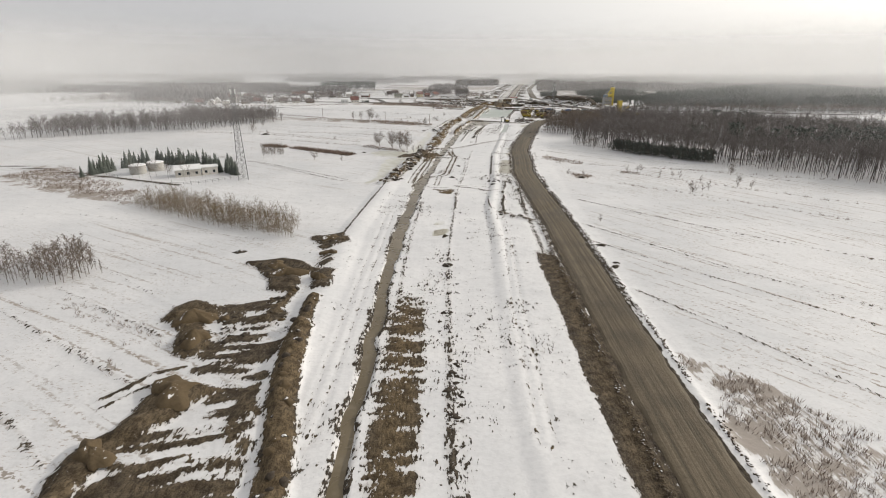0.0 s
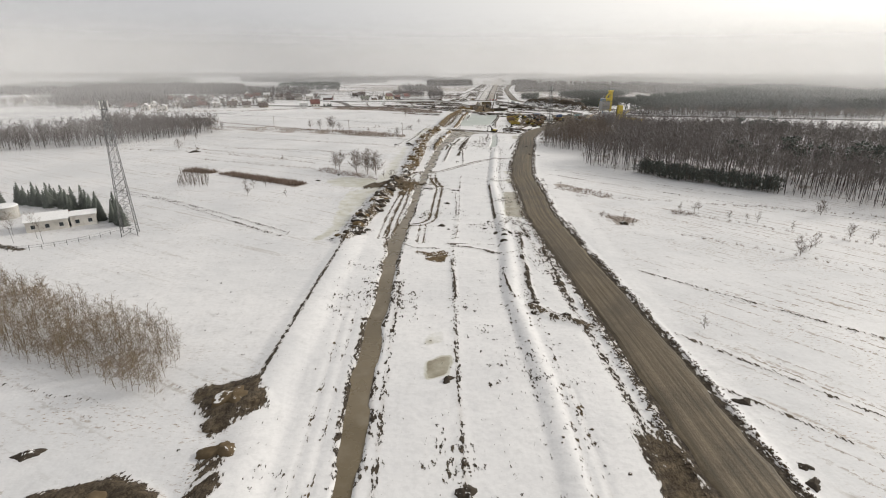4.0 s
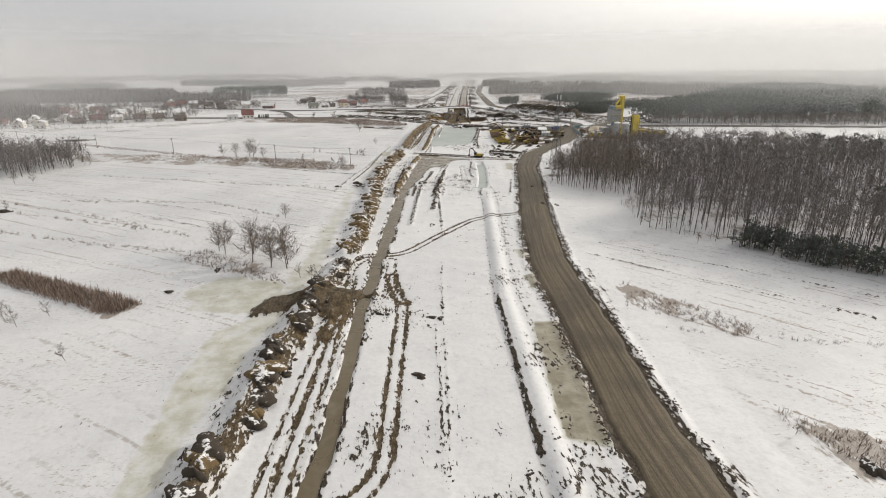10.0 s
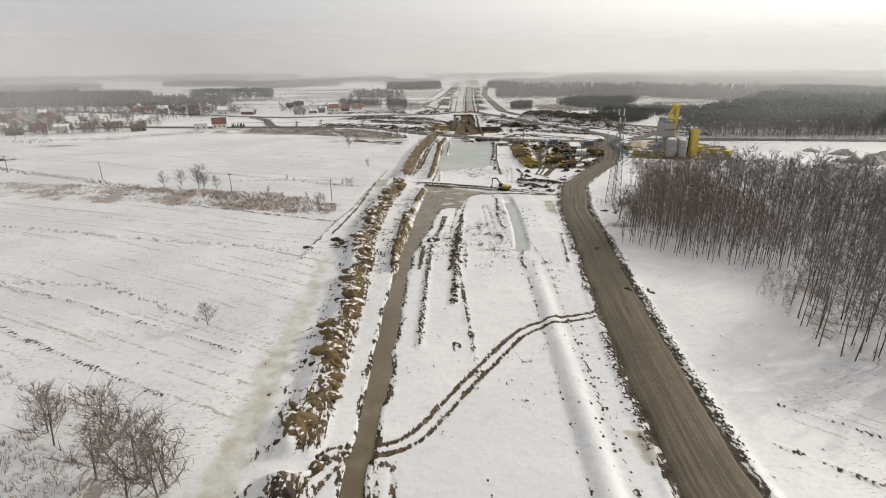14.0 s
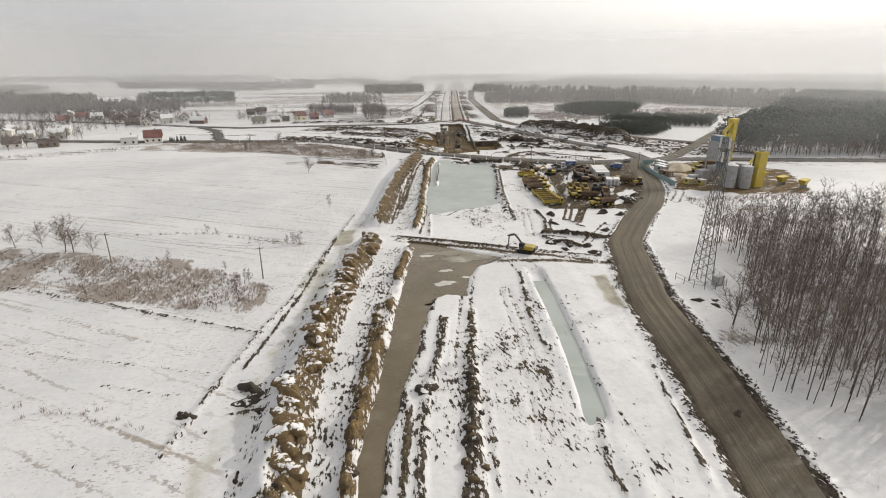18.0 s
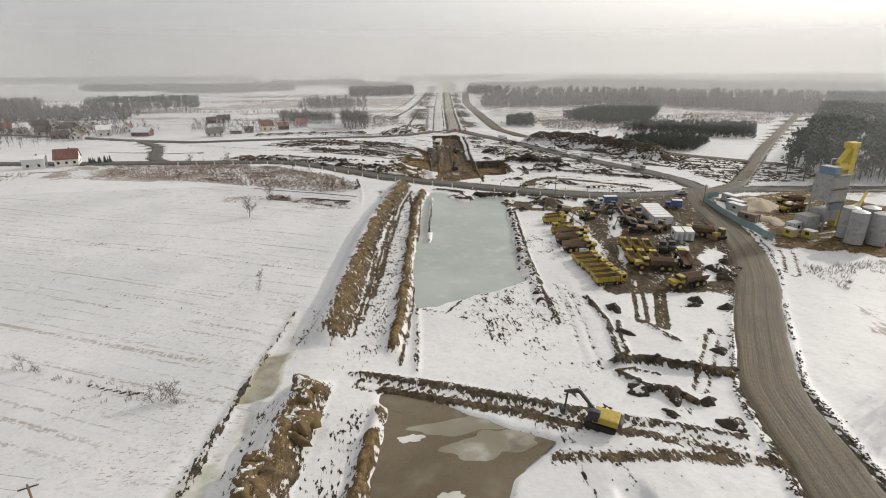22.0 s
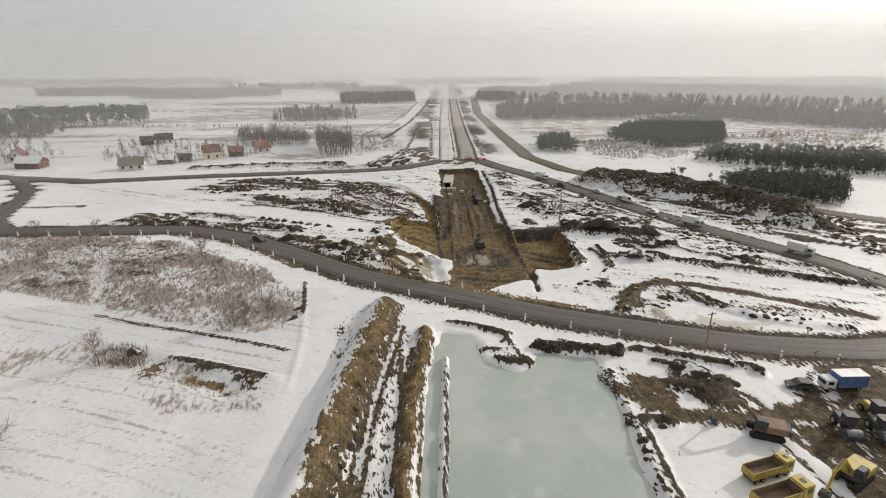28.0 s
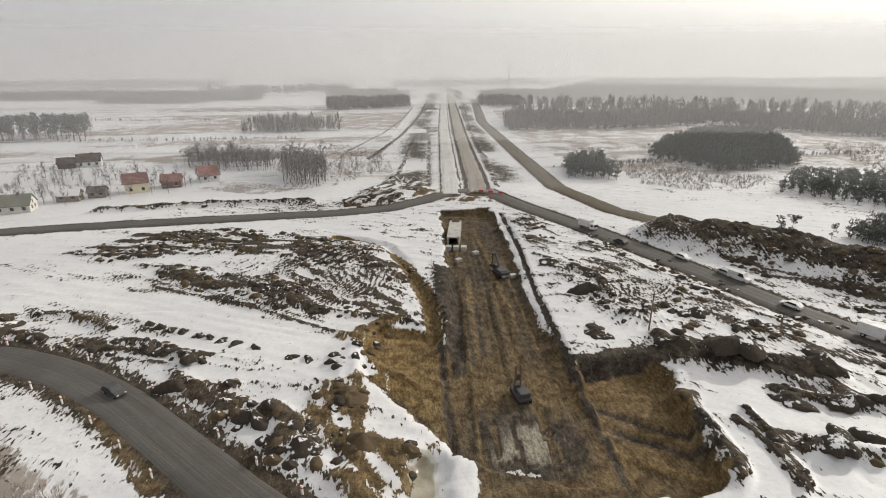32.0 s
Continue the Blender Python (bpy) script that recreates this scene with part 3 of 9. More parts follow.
def strip_grid():
    cols = np.concatenate([np.arange(-52, 62, 0.55)])
    def grow(start, step0, rate, end):
        out, v, st = [], start, step0
        while abs(v) < end:
            v += st
            st *= rate
            out.append(v)
        return out
    left, right = grow(-52, -0.7, 1.018, 170), grow(61.5, 0.7, 1.018, 190)
    left += grow(left[-1], -6, 1.22, 4200)
    right += grow(right[-1], 6, 1.22, 4200)
    cols = np.array(sorted(left) + list(cols) + sorted(right))
    rows = np.arange(40, 800, 0.62)
    ahead = grow(rows[-1], 0.8, 1.02, 1000)
    ahead += grow(ahead[-1], 8, 1.12, 4300)
    back = [40 - v for v in grow(0, 0.8, 1.25, 1500)]
    return cols, np.array(sorted(back) + list(rows) + ahead)


def build_ground():
    cols, rows = strip_grid()
    U, Y = np.meshgrid(cols, rows)
    X = U + axis(Y)
    layers = ground_layers(X, Y)
    nx, ny = len(cols), len(rows)
    co = np.empty((nx * ny, 3), np.float32)
    co[:, 0], co[:, 1], co[:, 2] = X.ravel(), Y.ravel(), layers[0].ravel()
    idx = np.arange(nx * ny).reshape(ny, nx)
    quads = np.stack([idx[:-1, :-1], idx[:-1, 1:], idx[1:, 1:], idx[1:, :-1]], -1).reshape(-1, 4)
    me = bpy.data.meshes.new("ground")
    me.vertices.add(len(co))
    me.vertices.foreach_set("co", co.ravel())
    me.loops.add(quads.size)
    me.loops.foreach_set("vertex_index", quads.ravel().astype(np.int32))
    me.polygons.add(len(quads))
    me.polygons.foreach_set("loop_start", np.arange(0, quads.size, 4, dtype=np.int32))
    me.polygons.foreach_set("use_smooth", np.ones(len(quads), bool))
    for name, v in zip(("soil", "ochre", "grass", "ice", "phase", "furrow"), layers[1:]):
        me.attributes.new(name, "FLOAT", "POINT").data.foreach_set("value", np.ascontiguousarray(v.ravel(), np.float32))
    me.update(calc_edges=True)
    me.materials.append(GROUND)
    return tagged(new("ground", me), "flat snow-covered fields with strips of bare brown soil", "ground", kind="structure")


def smooth_path(pts, gap):
    """Even points along a rounded line."""
    p = np.array(pts, float)
    t = np.concatenate([[0], np.cumsum(np.hypot(*np.diff(p, axis=0).T))])
    s = np.arange(0, t[-1] + gap * 0.5, gap)
    q = np.stack([np.interp(s, t, p[:, 0]), np.interp(s, t, p[:, 1])], 1)
    for _ in range(int(10 / gap)):
        q[1:-1] = (q[:-2] + 2 * q[1:-1] + q[2:]) / 4
    return q


def strip(name, pts, half, mat, lift=0.12, gap=2.0, crown=0.06, ragged=0.0, drape=True, label="", category="", level=0.0, slices=9):
    """A road or a band of water along a line, laid over the ground; half: its half width, a number or one that varies with y."""
    q = smooth_path(pts, gap)
    d = np.gradient(q, axis=0)
    d /= np.hypot(*d.T)[:, None]
    side = np.stack([d[:, 1], -d[:, 0]], 1)
    run = np.concatenate([[0], np.cumsum(np.hypot(*np.diff(q, axis=0).T))])
    w = half(q[:, 1]) if callable(half) else np.full(len(q), float(half))
    ks = np.linspace(-1, 1, slices)
    X = q[:, 0:1] + side[:, 0:1] * w[:, None] * ks
    Y = q[:, 1:2] + side[:, 1:2] * w[:, None] * ks
    if ragged:
        r = (rough_noise(X, Y, 5, 77) - 0.5) * ragged * 2 * np.abs(ks) ** 4
        X, Y = X + side[:, 0:1] * r * np.sign(ks), Y + side[:, 1:2] * r * np.sign(ks)
    if drape:
        Z = ground_layers(X, Y)[0]
        Z = np.repeat(np.maximum(Z.mean(1, keepdims=True), 0 * Z[:, :1] - 0.3), slices, 1) + lift + crown * (1 - ks ** 2)
        Z[:, 0] -= 0.35
        Z[:, -1] -= 0.35
    else:
        Z = np.full(X.shape, level)
    ny, nx = X.shape
    idx = np.arange(nx * ny).reshape(ny, nx)
    me = bpy.data.meshes.new(name)
    me.from_pydata(np.stack([X, Y, Z], -1).reshape(-1, 3).tolist(), [], np.stack([idx[:-1, :-1], idx[:-1, 1:], idx[1:, 1:], idx[1:, :-1]], -1).reshape(-1, 4).tolist())
    for key, v in (("across", np.broadcast_to(ks, X.shape) * w[:, None]), ("along", np.broadcast_to(run[:, None], X.shape))):
        me.attributes.new(key, "FLOAT", "POINT").data.foreach_set("value", np.ascontiguousarray(v.ravel(), np.float32))
    me.polygons.foreach_set("use_smooth", np.ones(len(me.polygons), bool))
    me.materials.append(mat)
    return tagged(new(name, me), label, category, kind="structure")


def sheet(name, outline, level, mat, label, category):
    """A level sheet of water or ice whose shore is cut by the ground."""
    bm = bmesh.new()
    f = bm.faces.new([bm.verts.new((x, y, level)) for x, y in outline])
    bmesh.ops.triangulate(bm, faces=[f])
    me = bpy.data.meshes.new(name)
    bm.to_mesh(me)
    bm.free()
    me.materials.append(mat)
    ob = tagged(new(name, me), label, category, kind="structure")
    if me.polygons[0].normal.z < 0:
        me.flip_normals()
    return ob


def grown(pts, by):
    cx, cy = sum(p[0] for p in pts) / len(pts), sum(p[1] for p in pts) / len(pts)
    return [(x + by * (x - cx) / math.hypot(x - cx, y - cy), y + by * (y - cy) / math.hypot(x - cx, y - cy)) for x, y in pts]


def near_line(f, y0, y1, gap=8.0):
    return [(float(f(y)), float(y)) for y in np.arange(y0, y1 + 0.1, gap)]


def streaks(x, y, turn, length, width, seed):
    """Noise drawn out along a direction, in degrees."""
    c, s_ = math.cos(radians(turn)), math.sin(radians(turn))
    u, v = x * c + y * s_, -x * s_ + y * c
    u, v = u + 3 * lattice(x, y, 9, seed + 3), v + 3 * lattice(x, y, 11, seed + 4)
    return lattice(u / length, v / width, 1.0, seed) * 0.65 + lattice(u / length * 2.1, v / width * 2.1, 1.0, seed + 1) * 0.35


# spoil and churned ground: outline, height, cover, tan share, grain direction
PATCHES = []


def spoil(outline, tall, cover, tan, grain):
    PATCHES.append((outline, tall, cover, tan, grain))


spoil([(-50, 44), (-51.5, 53.2), (-51, 58.4), (-48, 63.1), (-48, 70.2), (-46.7, 75.6), (-39.3, 74), (-37.4, 72.7), (-39.8, 69.2), (-40.9, 65), (-44, 61), (-45.6, 58.5), (-46, 55), (-46, 44)], 1.5, 1.0, 0.22, 70)
spoil([(-45, 60), (-39, 65), (-37, 73), (-32, 73), (-27.2, 63), (-26.4, 55), (-25, 44), (-44, 44)], 0.35, 0.55, 0.15, 15)
spoil([(-36, 72), (-31, 74), (-29, 66), (-32, 58)], 0.3, 0.42, 0.15, 85)
spoil([(-59, 96.5), (-59.5, 103.4), (-56.5, 107.2), (-50, 104), (-48, 99.3), (-51.6, 96.8), (-53.5, 93.5)], 1.5, 1.0, 0.2, 30)
spoil([(-53.8, 94), (-51, 97.5), (-47.4, 92), (-44.6, 87.2), (-46.6, 82), (-50.2, 84.5)], 1.2, 1.0, 0.2, 40)
spoil([(-48.3, 99.3), (-48.6, 104.8), (-43.9, 105.9), (-36.4, 109.5), (-33.6, 99.4), (-35.5, 91.5), (-37.9, 88.2), (-43.1, 87.5)], 0.5, 0.66, 0.1, 25)
spoil([(-53, 131), (-48.6, 132.6), (-44.4, 134.2), (-36.7, 131), (-33, 124.8), (-36.5, 122.5), (-35.2, 112), (-41, 112), (-44.6, 121)], 1.2, 0.95, 0.12, 40)
spoil([(-34.4, 127), (-28, 125), (-27.3, 113), (-31.2, 113)], 1.1, 0.92, 0.1, 60)
spoil([(-40.6, 152.4), (-31.3, 156.6), (-28.4, 147), (-35.1, 140.6)], 0.9, 0.85, 0.1, 20)
spoil([(-35, 139), (-30, 138), (-30, 128), (-34, 130)], 0.6, 0.55, 0.1, 60)
spoil([(-26, 295.5), (-25.4, 300.4), (-22.8, 304.6), (-15.3, 307.2), (-10.1, 308.8), (-4.3, 306), (0.8, 304.4), (0.2, 301.2), (-3.6, 300.4), (-4.8, 294.6), (-8.3, 290.5), (-11.5, 293.8), (-13.2, 298), (-14.6, 294.8), (-16.2, 298), (-20.1, 297.2)], 1.2, 1.0, 0.18, 10)
spoil([(-15, 293), (-17, 289), (-14.5, 282), (-5.4, 281), (-4, 293.4), (-4.4, 299)], 0.4, 0.6, 0.35, 80)
spoil([(78.5, 515.5), (81, 513), (90, 511.6), (101, 510.4), (109, 506.5), (118, 517), (133, 536), (153, 582), (150, 592), (118, 591), (101, 582), (97, 568), (92, 546), (88, 533), (85, 519.5)], 0.12, 0.8, 0.22, 60)
spoil([(140, 534), (150, 548), (158, 584), (200, 590), (215, 560), (190, 520), (160, 522)], 0.15, 0.8, 0.7, 10)
spoil([(106, 510), (113, 524), (120, 522), (112, 508)], 1.3, 0.55, 0.05, 40)
spoil([(-28, 747), (-16, 762), (12, 763), (40, 749), (57, 735), (47, 726), (24, 737), (2, 742), (-15, 738)], 1.0, 0.55, 0.03, 160)
spoil([(-6, 736), (11, 730), (33, 717), (40, 703), (30, 701), (14, 714), (2, 726)], 1.1, 0.56, 0.04, 150)
spoil([(32, 732), (47, 740), (63, 720), (58, 692), (40, 698), (23, 716)], 0.5, 0.4, 0.04, 125)
spoil([(-39, 702), (-36, 713), (-21, 710), (-13, 698), (-23, 698)], 1.2, 0.5, 0.03, 160)
spoil([(100, 760), (96, 715), (103, 672), (126, 650), (165, 606), (166, 625), (152, 650), (138, 690), (122, 742), (108, 772)], 0.8, 0.26, 0.03, 120)
spoil([(104, 668), (112, 674), (128, 664), (124, 656)], 1.6, 0.75, 0.05, 150)
spoil([(140, 742), (152, 732), (170, 727), (186, 704), (206, 668), (178, 640), (160, 655), (148, 692)], 0.8, 0.42, 0.03, 130)
spoil([(178, 640), (206, 668), (240, 640), (235, 606), (180, 606)], 0.6, 0.42, 0.05, 140)
spoil([(16, 683), (22, 678), (34, 668), (46, 660), (50, 648), (44, 644), (34, 656), (20, 672)], 1.0, 0.3, 0.08, 140)
spoil([(-24, 704), (-8, 698), (24, 686), (20, 681), (-10, 695)], 0.7, 0.34, 0.03, 160)
spoil([(44, 647), (50, 639), (60, 632.5), (62, 637), (53, 641), (53, 649), (58, 655), (50, 659), (46, 655)], 1.2, 0.5, 0.6, 130)
spoil([(84, 632), (90, 634), (98, 633), (97, 628), (88, 628)], 0.9, 0.4, 0.05, 150)
spoil([(97, 662), (100, 660), (98.5, 648), (97, 637), (95, 638), (96.5, 650)], 0.8, 0.62, 0.05, 80)
spoil([(40, 660), (46, 690), (58, 694), (52, 684), (49, 655)], 0.8, 0.55, 0.6, 90)
spoil([(44, 786), (56, 806), (68, 829), (80, 822), (82, 806), (72, 786), (54, 780)], 2.2, 0.52, 0.08, 40)
spoil([(95, 620), (106, 629), (120, 626), (112, 620), (100, 614)], 0.5, 0.25, 0.1, 150)
spoil([(112, 650), (140, 636), (160, 614), (163, 606), (150, 612), (128, 632), (106, 644)], 0.4, 0.25, 0.05, 145)
spoil([(103, 800), (90, 812), (78, 802), (72, 792), (86, 784), (110, 780)], 0.2, 0.5, 0.4, 60)
spoil([(69, 722), (77, 716), (74, 690), (72, 680), (65, 674), (66, 700)], 1.0, 1.2, 0, 80)
# dark soil colour that paints in the shadow on the dig's far wall
spoil([(87, 674), (103, 675), (103, 668), (97, 671), (87, 670)], 0.5, 1.2, 0, 0)
spoil([(108, 985), (150, 985), (152, 1010), (110, 1012)], 0.5, 0.6, 0.3, 0)
spoil([(130, 1170), (178, 1170), (180, 1188), (132, 1190)], 0.5, 0.6, 0.2, 0)
spoil([(82.4, 594.9), (86.5, 593), (87, 590.2), (86.1, 584), (79.7, 584), (80.6, 590)], 0.15, 0.85, 0.3, 100)
spoil([(90.4, 596), (92.8, 594.6), (94.5, 589.5), (97, 584), (91, 583), (89, 589)], 1.4, 0.95, 0.08, 120)
spoil([(1.6, 608.3), (2, 613.2), (6.3, 610.6), (13.1, 605.8), (17.6, 601.4), (16.1, 599.6), (12.1, 601.2), (7.6, 604)], 0.1, 0.42, 0.6, 150)
spoil([(12, 608.5), (24.8, 602.6), (24.9, 597.3), (19, 601)], 0.3, 0.2, 0.05, 150)
spoil([(-46, 92), (-38, 91), (-33, 96), (-31, 88), (-31, 76), (-44, 78)], 0.35, 0.56, 0.1, 20)
spoil([(-3, 216.8), (3.5, 217.2), (4, 212.4), (2.3, 208.9), (-2.1, 210.7)], 0.05, 0.72, 0.45, 20)
# long low ridges of spoil: line, half width, height, cover, tan share
RIDGES = []


def spoil_ridge(points, half, tall, cover, tan):
    RIDGES.append((points, half, tall, cover, tan))


spoil_ridge([(-20, 40), (-23, 58), (-25.9, 70), (-27.6, 81), (-28.8, 93)], 2.3, 1.5, 1.6, 0.3)
spoil_ridge([(-28.8, 93), (-29.3, 100), (-29.8, 108)], 1.5, 1.0, 1.5, 0.3)
spoil_ridge([(-35.5, 113), (-36.1, 104.4), (-38, 98)], 1.2, 0.6, 0.95, 0.2)
spoil_ridge([(-8.9, 300), (-8.7, 292.8), (-9.1, 287.5), (-8.9, 282)], 0.5, 0.3, 1.0, 0.3)
spoil_ridge([(-17.2, 296), (-16.5, 290.5), (-13.8, 286.2), (-13, 280)], 0.6, 0.4, 0.95, 0.15)
spoil_ridge([(-6, 299), (-6, 292), (-7, 283)], 0.45, 0.3, 0.9, 0.4)
spoil_ridge([(-14, 689), (-0.8, 682.5), (6.4, 675), (12.6, 667.5), (17.2, 661), (22.9, 654)], 1.2, -0.5, 1.2, 0.4)
spoil_ridge([(2.1, 720.1), (13.9, 712.6), (27.4, 703.6), (40.8, 693.1), (48.4, 687.6)], 0.6, 0.3, 0.95, 0.03)
spoil_ridge([(3.6, 721.6), (15.4, 714.1), (28.9, 705.1), (42.3, 694.6)], 0.35, 0.2, 0.9, 0.03)
spoil_ridge([(-34.5, 729.4), (-14.3, 716.8), (6.4, 703)], 0.45, 0.2, 0.85, 0.03)
spoil_ridge([(-17, 708.5), (-10.3, 707.8), (-4.4, 703.7), (1.5, 699)], 1.1, 0.8, 0.8, 0.03)
spoil_ridge([(6.5, 693.7), (10, 692), (14.8, 688.7), (19.8, 684.4)], 1.2, 0.9, 0.9, 0.03)
spoil_ridge([(111.4, 622.3), (112.8, 616.1), (116, 611.5), (123.8, 605.1), (134.1, 601)], 1.0, 0.6, 1.0, 0.03)
spoil_ridge([(109, 646.6), (119.9, 642.6), (133.6, 634.1), (143.6, 626.8), (158.7, 615.7)], 1.3, 0.9, 0.95, 0.05)
spoil_ridge([(140.1, 639.1), (149.5, 633.4), (156.2, 626.5)], 1.6, 0.8, 0.7, 0.03)
spoil_ridge([(93.2, 616.7), (98, 622), (102.8, 627.4), (111.3, 629)], 1.8, 0.7, 1.1, 0.25)
spoil_ridge([(-55, 70), (-52.5, 73.5), (-50.5, 77.5), (-46, 79.5)], 0.6, 0.3, 0.85, 0.1)
spoil_ridge([(-53.5, 68), (-50, 73), (-47, 76.5)], 0.5, 0.3, 0.7, 0.1)
spoil_ridge([(142, 731), (155, 719), (166, 704), (173, 686), (182, 668)], 10.0, 6.2, 0.8, 0.06)
spoil_ridge([(-38, 792), (-5, 794), (34, 792)], 2.6, 1.7, 0.62, 0.03)
spoil_ridge([(98, 618.5), (96.3, 622.6), (99.8, 625.7), (104, 627.6), (110, 628.3), (116, 626.5), (126, 620), (143, 605)], 1.5, -0.3, 1.2, 0.2)
spoil_ridge([(112, 624), (118, 611), (134, 602)], 1.2, 0.7, 0.75, 0.05)
spoil_ridge([(22, 712), (46, 698), (62, 690)], 1.0, 0.5, 0.6, 0.03)
spoil_ridge([(22.7, 491.5), (38, 485), (59, 474), (75, 466)], 0.8, 0.3, 0.75, 0.1)
spoil_ridge([(20.6, 180), (25, 175), (31.5, 170)], 1.9, 0.5, 0.6, 0.1)
spoil_ridge([(5, 223), (12, 219), (19, 214.5)], 0.8, 0.2, 0.5, 0.05)
spoil_ridge([(28, 437), (25.5, 426), (21, 414), (19, 405), (12, 355)], 0.9, 0.4, 0.55, 0.03)
spoil_ridge([(34, 440), (30, 420), (21, 372)], 1.0, 0.5, 0.62, 0.03)
spoil_ridge([(54, 611), (56, 604), (53.5, 594)], 0.6, 0.5, 0.42, 0.05)
spoil_ridge([(47.6, 568), (46.6, 563), (46.2, 557)], 0.55, 0.5, 0.42, 0.05)
spoil_ridge([(35.2, 514), (33.5, 500), (32, 490)], 0.6, 0.4, 0.55, 0.03)
spoil_ridge([(79.5, 596), (76, 578), (70, 552), (64, 530)], 0.9, 0.5, 0.42, 0.03)
spoil_ridge([(69, 545), (64, 520), (62, 512)], 1.1, 0.6, 0.45, 0.03)
spoil_ridge([(40, 606), (37, 590), (30, 560), (26, 545)], 0.9, 0.5, 0.5, 0.15)
spoil_ridge([(44, 606), (41, 594), (38, 580)], 0.8, 0.4, 0.5, 0.1)
spoil_ridge([(65, 700), (64.5, 686), (62.3, 668), (60.8, 654)], 0.6, -0.7, 1.0, -1)
spoil_ridge([(44, 749), (51.5, 745.6), (58.5, 739), (62, 723), (63.7, 708), (64.2, 694), (63.4, 686)], 1.7, -0.9, 1.5, 0.8)
spoil_ridge([(61.5, 727), (65.5, 708), (66.4, 693), (66, 686)], 0.9, 0.5, 0.9, 0.0)
spoil_ridge([(106, 655), (105.4, 648.3), (103.5, 641.4), (97.7, 636.1)], 0.9, 0.7, 0.85, 0.05)
spoil_ridge([(86, 619.4), (74.7, 625.8), (66.9, 630.4), (61, 634.5)], 0.9, 0.1, 0.9, 0.8)
spoil_ridge([(100, 766), (95, 730), (89.2, 700.6), (86.4, 680.4), (84.2, 662.7), (82.8, 650), (80.8, 638), (79.3, 629.6)], 0.65, -0.9, 1.3, -1)
spoil_ridge([(-78, 764), (-52, 745), (-27, 726), (-2, 706), (22, 693)], 0.5, 0.1, 0.55, 0.05)
spoil_ridge([(-64, 758), (-31, 735), (-10, 720)], 0.6, 0.2, 0.6, 0.05)
spoil_ridge([(-116, 742), (-80, 728), (-58, 727)], 1.4, 0.4, 0.7, 0.4)
spoil_ridge([(81, 808), (88, 850), (101, 933), (135, 1174)], 1.6, -0.3, 0.6, 0.05)
spoil_ridge([(70, 830), (84, 900), (97, 967)], 1.2, 0.6, 0.5, 0.05)
spoil_ridge([(110, 806), (121, 860), (139, 975)], 1.3, 0.5, 0.5, 0.1)
spoil_ridge([(96.5, 812), (110, 890), (127, 980)], 0.6, 0.3, 0.5, 0.05)
spoil_ridge([(-8, 437), (-26, 446), (-52, 459), (-110, 490)], 0.5, 0.2, 0.5, 0.03)
spoil_ridge([(10, 517), (5, 495), (-4, 452), (-9, 436), (-16, 405)], 0.7, 0.3, 0.44, 0.03)
spoil_ridge([(-206, 549), (-198, 577), (-183, 631), (-145, 670), (-110, 690)], 0.9, 0.2, 0.75, 0.05)
spoil_ridge([(-210, 560), (-202, 585), (-187, 635), (-150, 674)], 0.5, 0.1, 0.6, 0.05)
spoil_ridge([(-130, 298), (-102, 282), (-70, 257), (-44, 236)], 0.8, 0.1, 0.5, 0.05)
spoil_ridge([(-128, 294), (-101, 279), (-70, 253), (-46, 233)], 0.9, 0.1, 0.46, 0.05)
spoil_ridge([(53, 605), (50, 590), (47, 574), (44.4, 556)], 0.7, 1.5, 0.3, 0.05)
spoil_ridge([(60, 880), (84, 960), (104, 1040), (128, 1150), (160, 1320)], 1.6, 0.5, 0.75, 0.05)
spoil_ridge([(48, 905), (75, 985), (100, 1080), (124, 1200)], 1.3, 0.4, 0.6, 0.05)
spoil_ridge([(141, 985), (160, 1080), (182, 1190), (215, 1360)], 1.6, 0.4, 0.65, 0.05)
spoil_ridge([(-21, 357), (-60, 382), (-104, 406), (-200, 450)], 0.6, 0.2, 0.46, 0.05)
spoil_ridge([(-29, 344), (-54, 361), (-90, 386)], 0.5, 0.1, 0.58, 0.05)
spoil_ridge([(46, 114), (60, 92), (75, 66)], 0.5, 0.1, 0.58, 0.05)
spoil_ridge([(45, 150), (66, 124), (92, 94)], 0.5, 0.1, 0.58, 0.05)
spoil_ridge([(47, 167), (58, 152), (75, 128), (110, 90)], 0.6, 0.1, 0.58, 0.05)
spoil_ridge([(53, 199), (74, 176), (100, 150), (150, 110)], 0.6, 0.1, 0.58, 0.05)
spoil_ridge([(59, 322), (76, 304), (110, 270), (170, 225)], 0.5, 0.1, 0.58, 0.05)
spoil_ridge([(66, 330), (86, 311), (130, 270)], 0.4, 0.1, 0.58, 0.05)
spoil_ridge([(-97, 102), (-75, 88), (-52, 74)], 0.6, 0.2, 0.5, 0.03)
spoil_ridge([(-93, 114), (-74, 102), (-55, 90)], 0.6, 0.15, 0.46, 0.03)
spoil_ridge([(-75, 71), (-62, 62), (-54, 55)], 0.6, 0.15, 0.5, 0.03)
spoil_ridge([(-104, 138), (-78, 118), (-60, 104)], 0.5, 0.1, 0.36, 0.03)
spoil_ridge([(-55, 150), (-85, 160), (-130, 178)], 0.5, 0.1, 0.36, 0.03)
spoil_ridge([(-60, 575), (-20, 556), (8, 541)], 0.5, 0.1, 0.42, 0.03)
spoil_ridge([(-46, 542), (-20, 527), (-4, 516)], 0.4, 0.1, 0.4, 0.03)
spoil_ridge([(-120, 470), (-60, 440), (-14, 424)], 0.4, 0.1, 0.44, 0.03)
spoil_ridge([(-235, 273), (-191, 254), (-117, 223.5)], 1.6, 0.1, 0.8, 0.1)
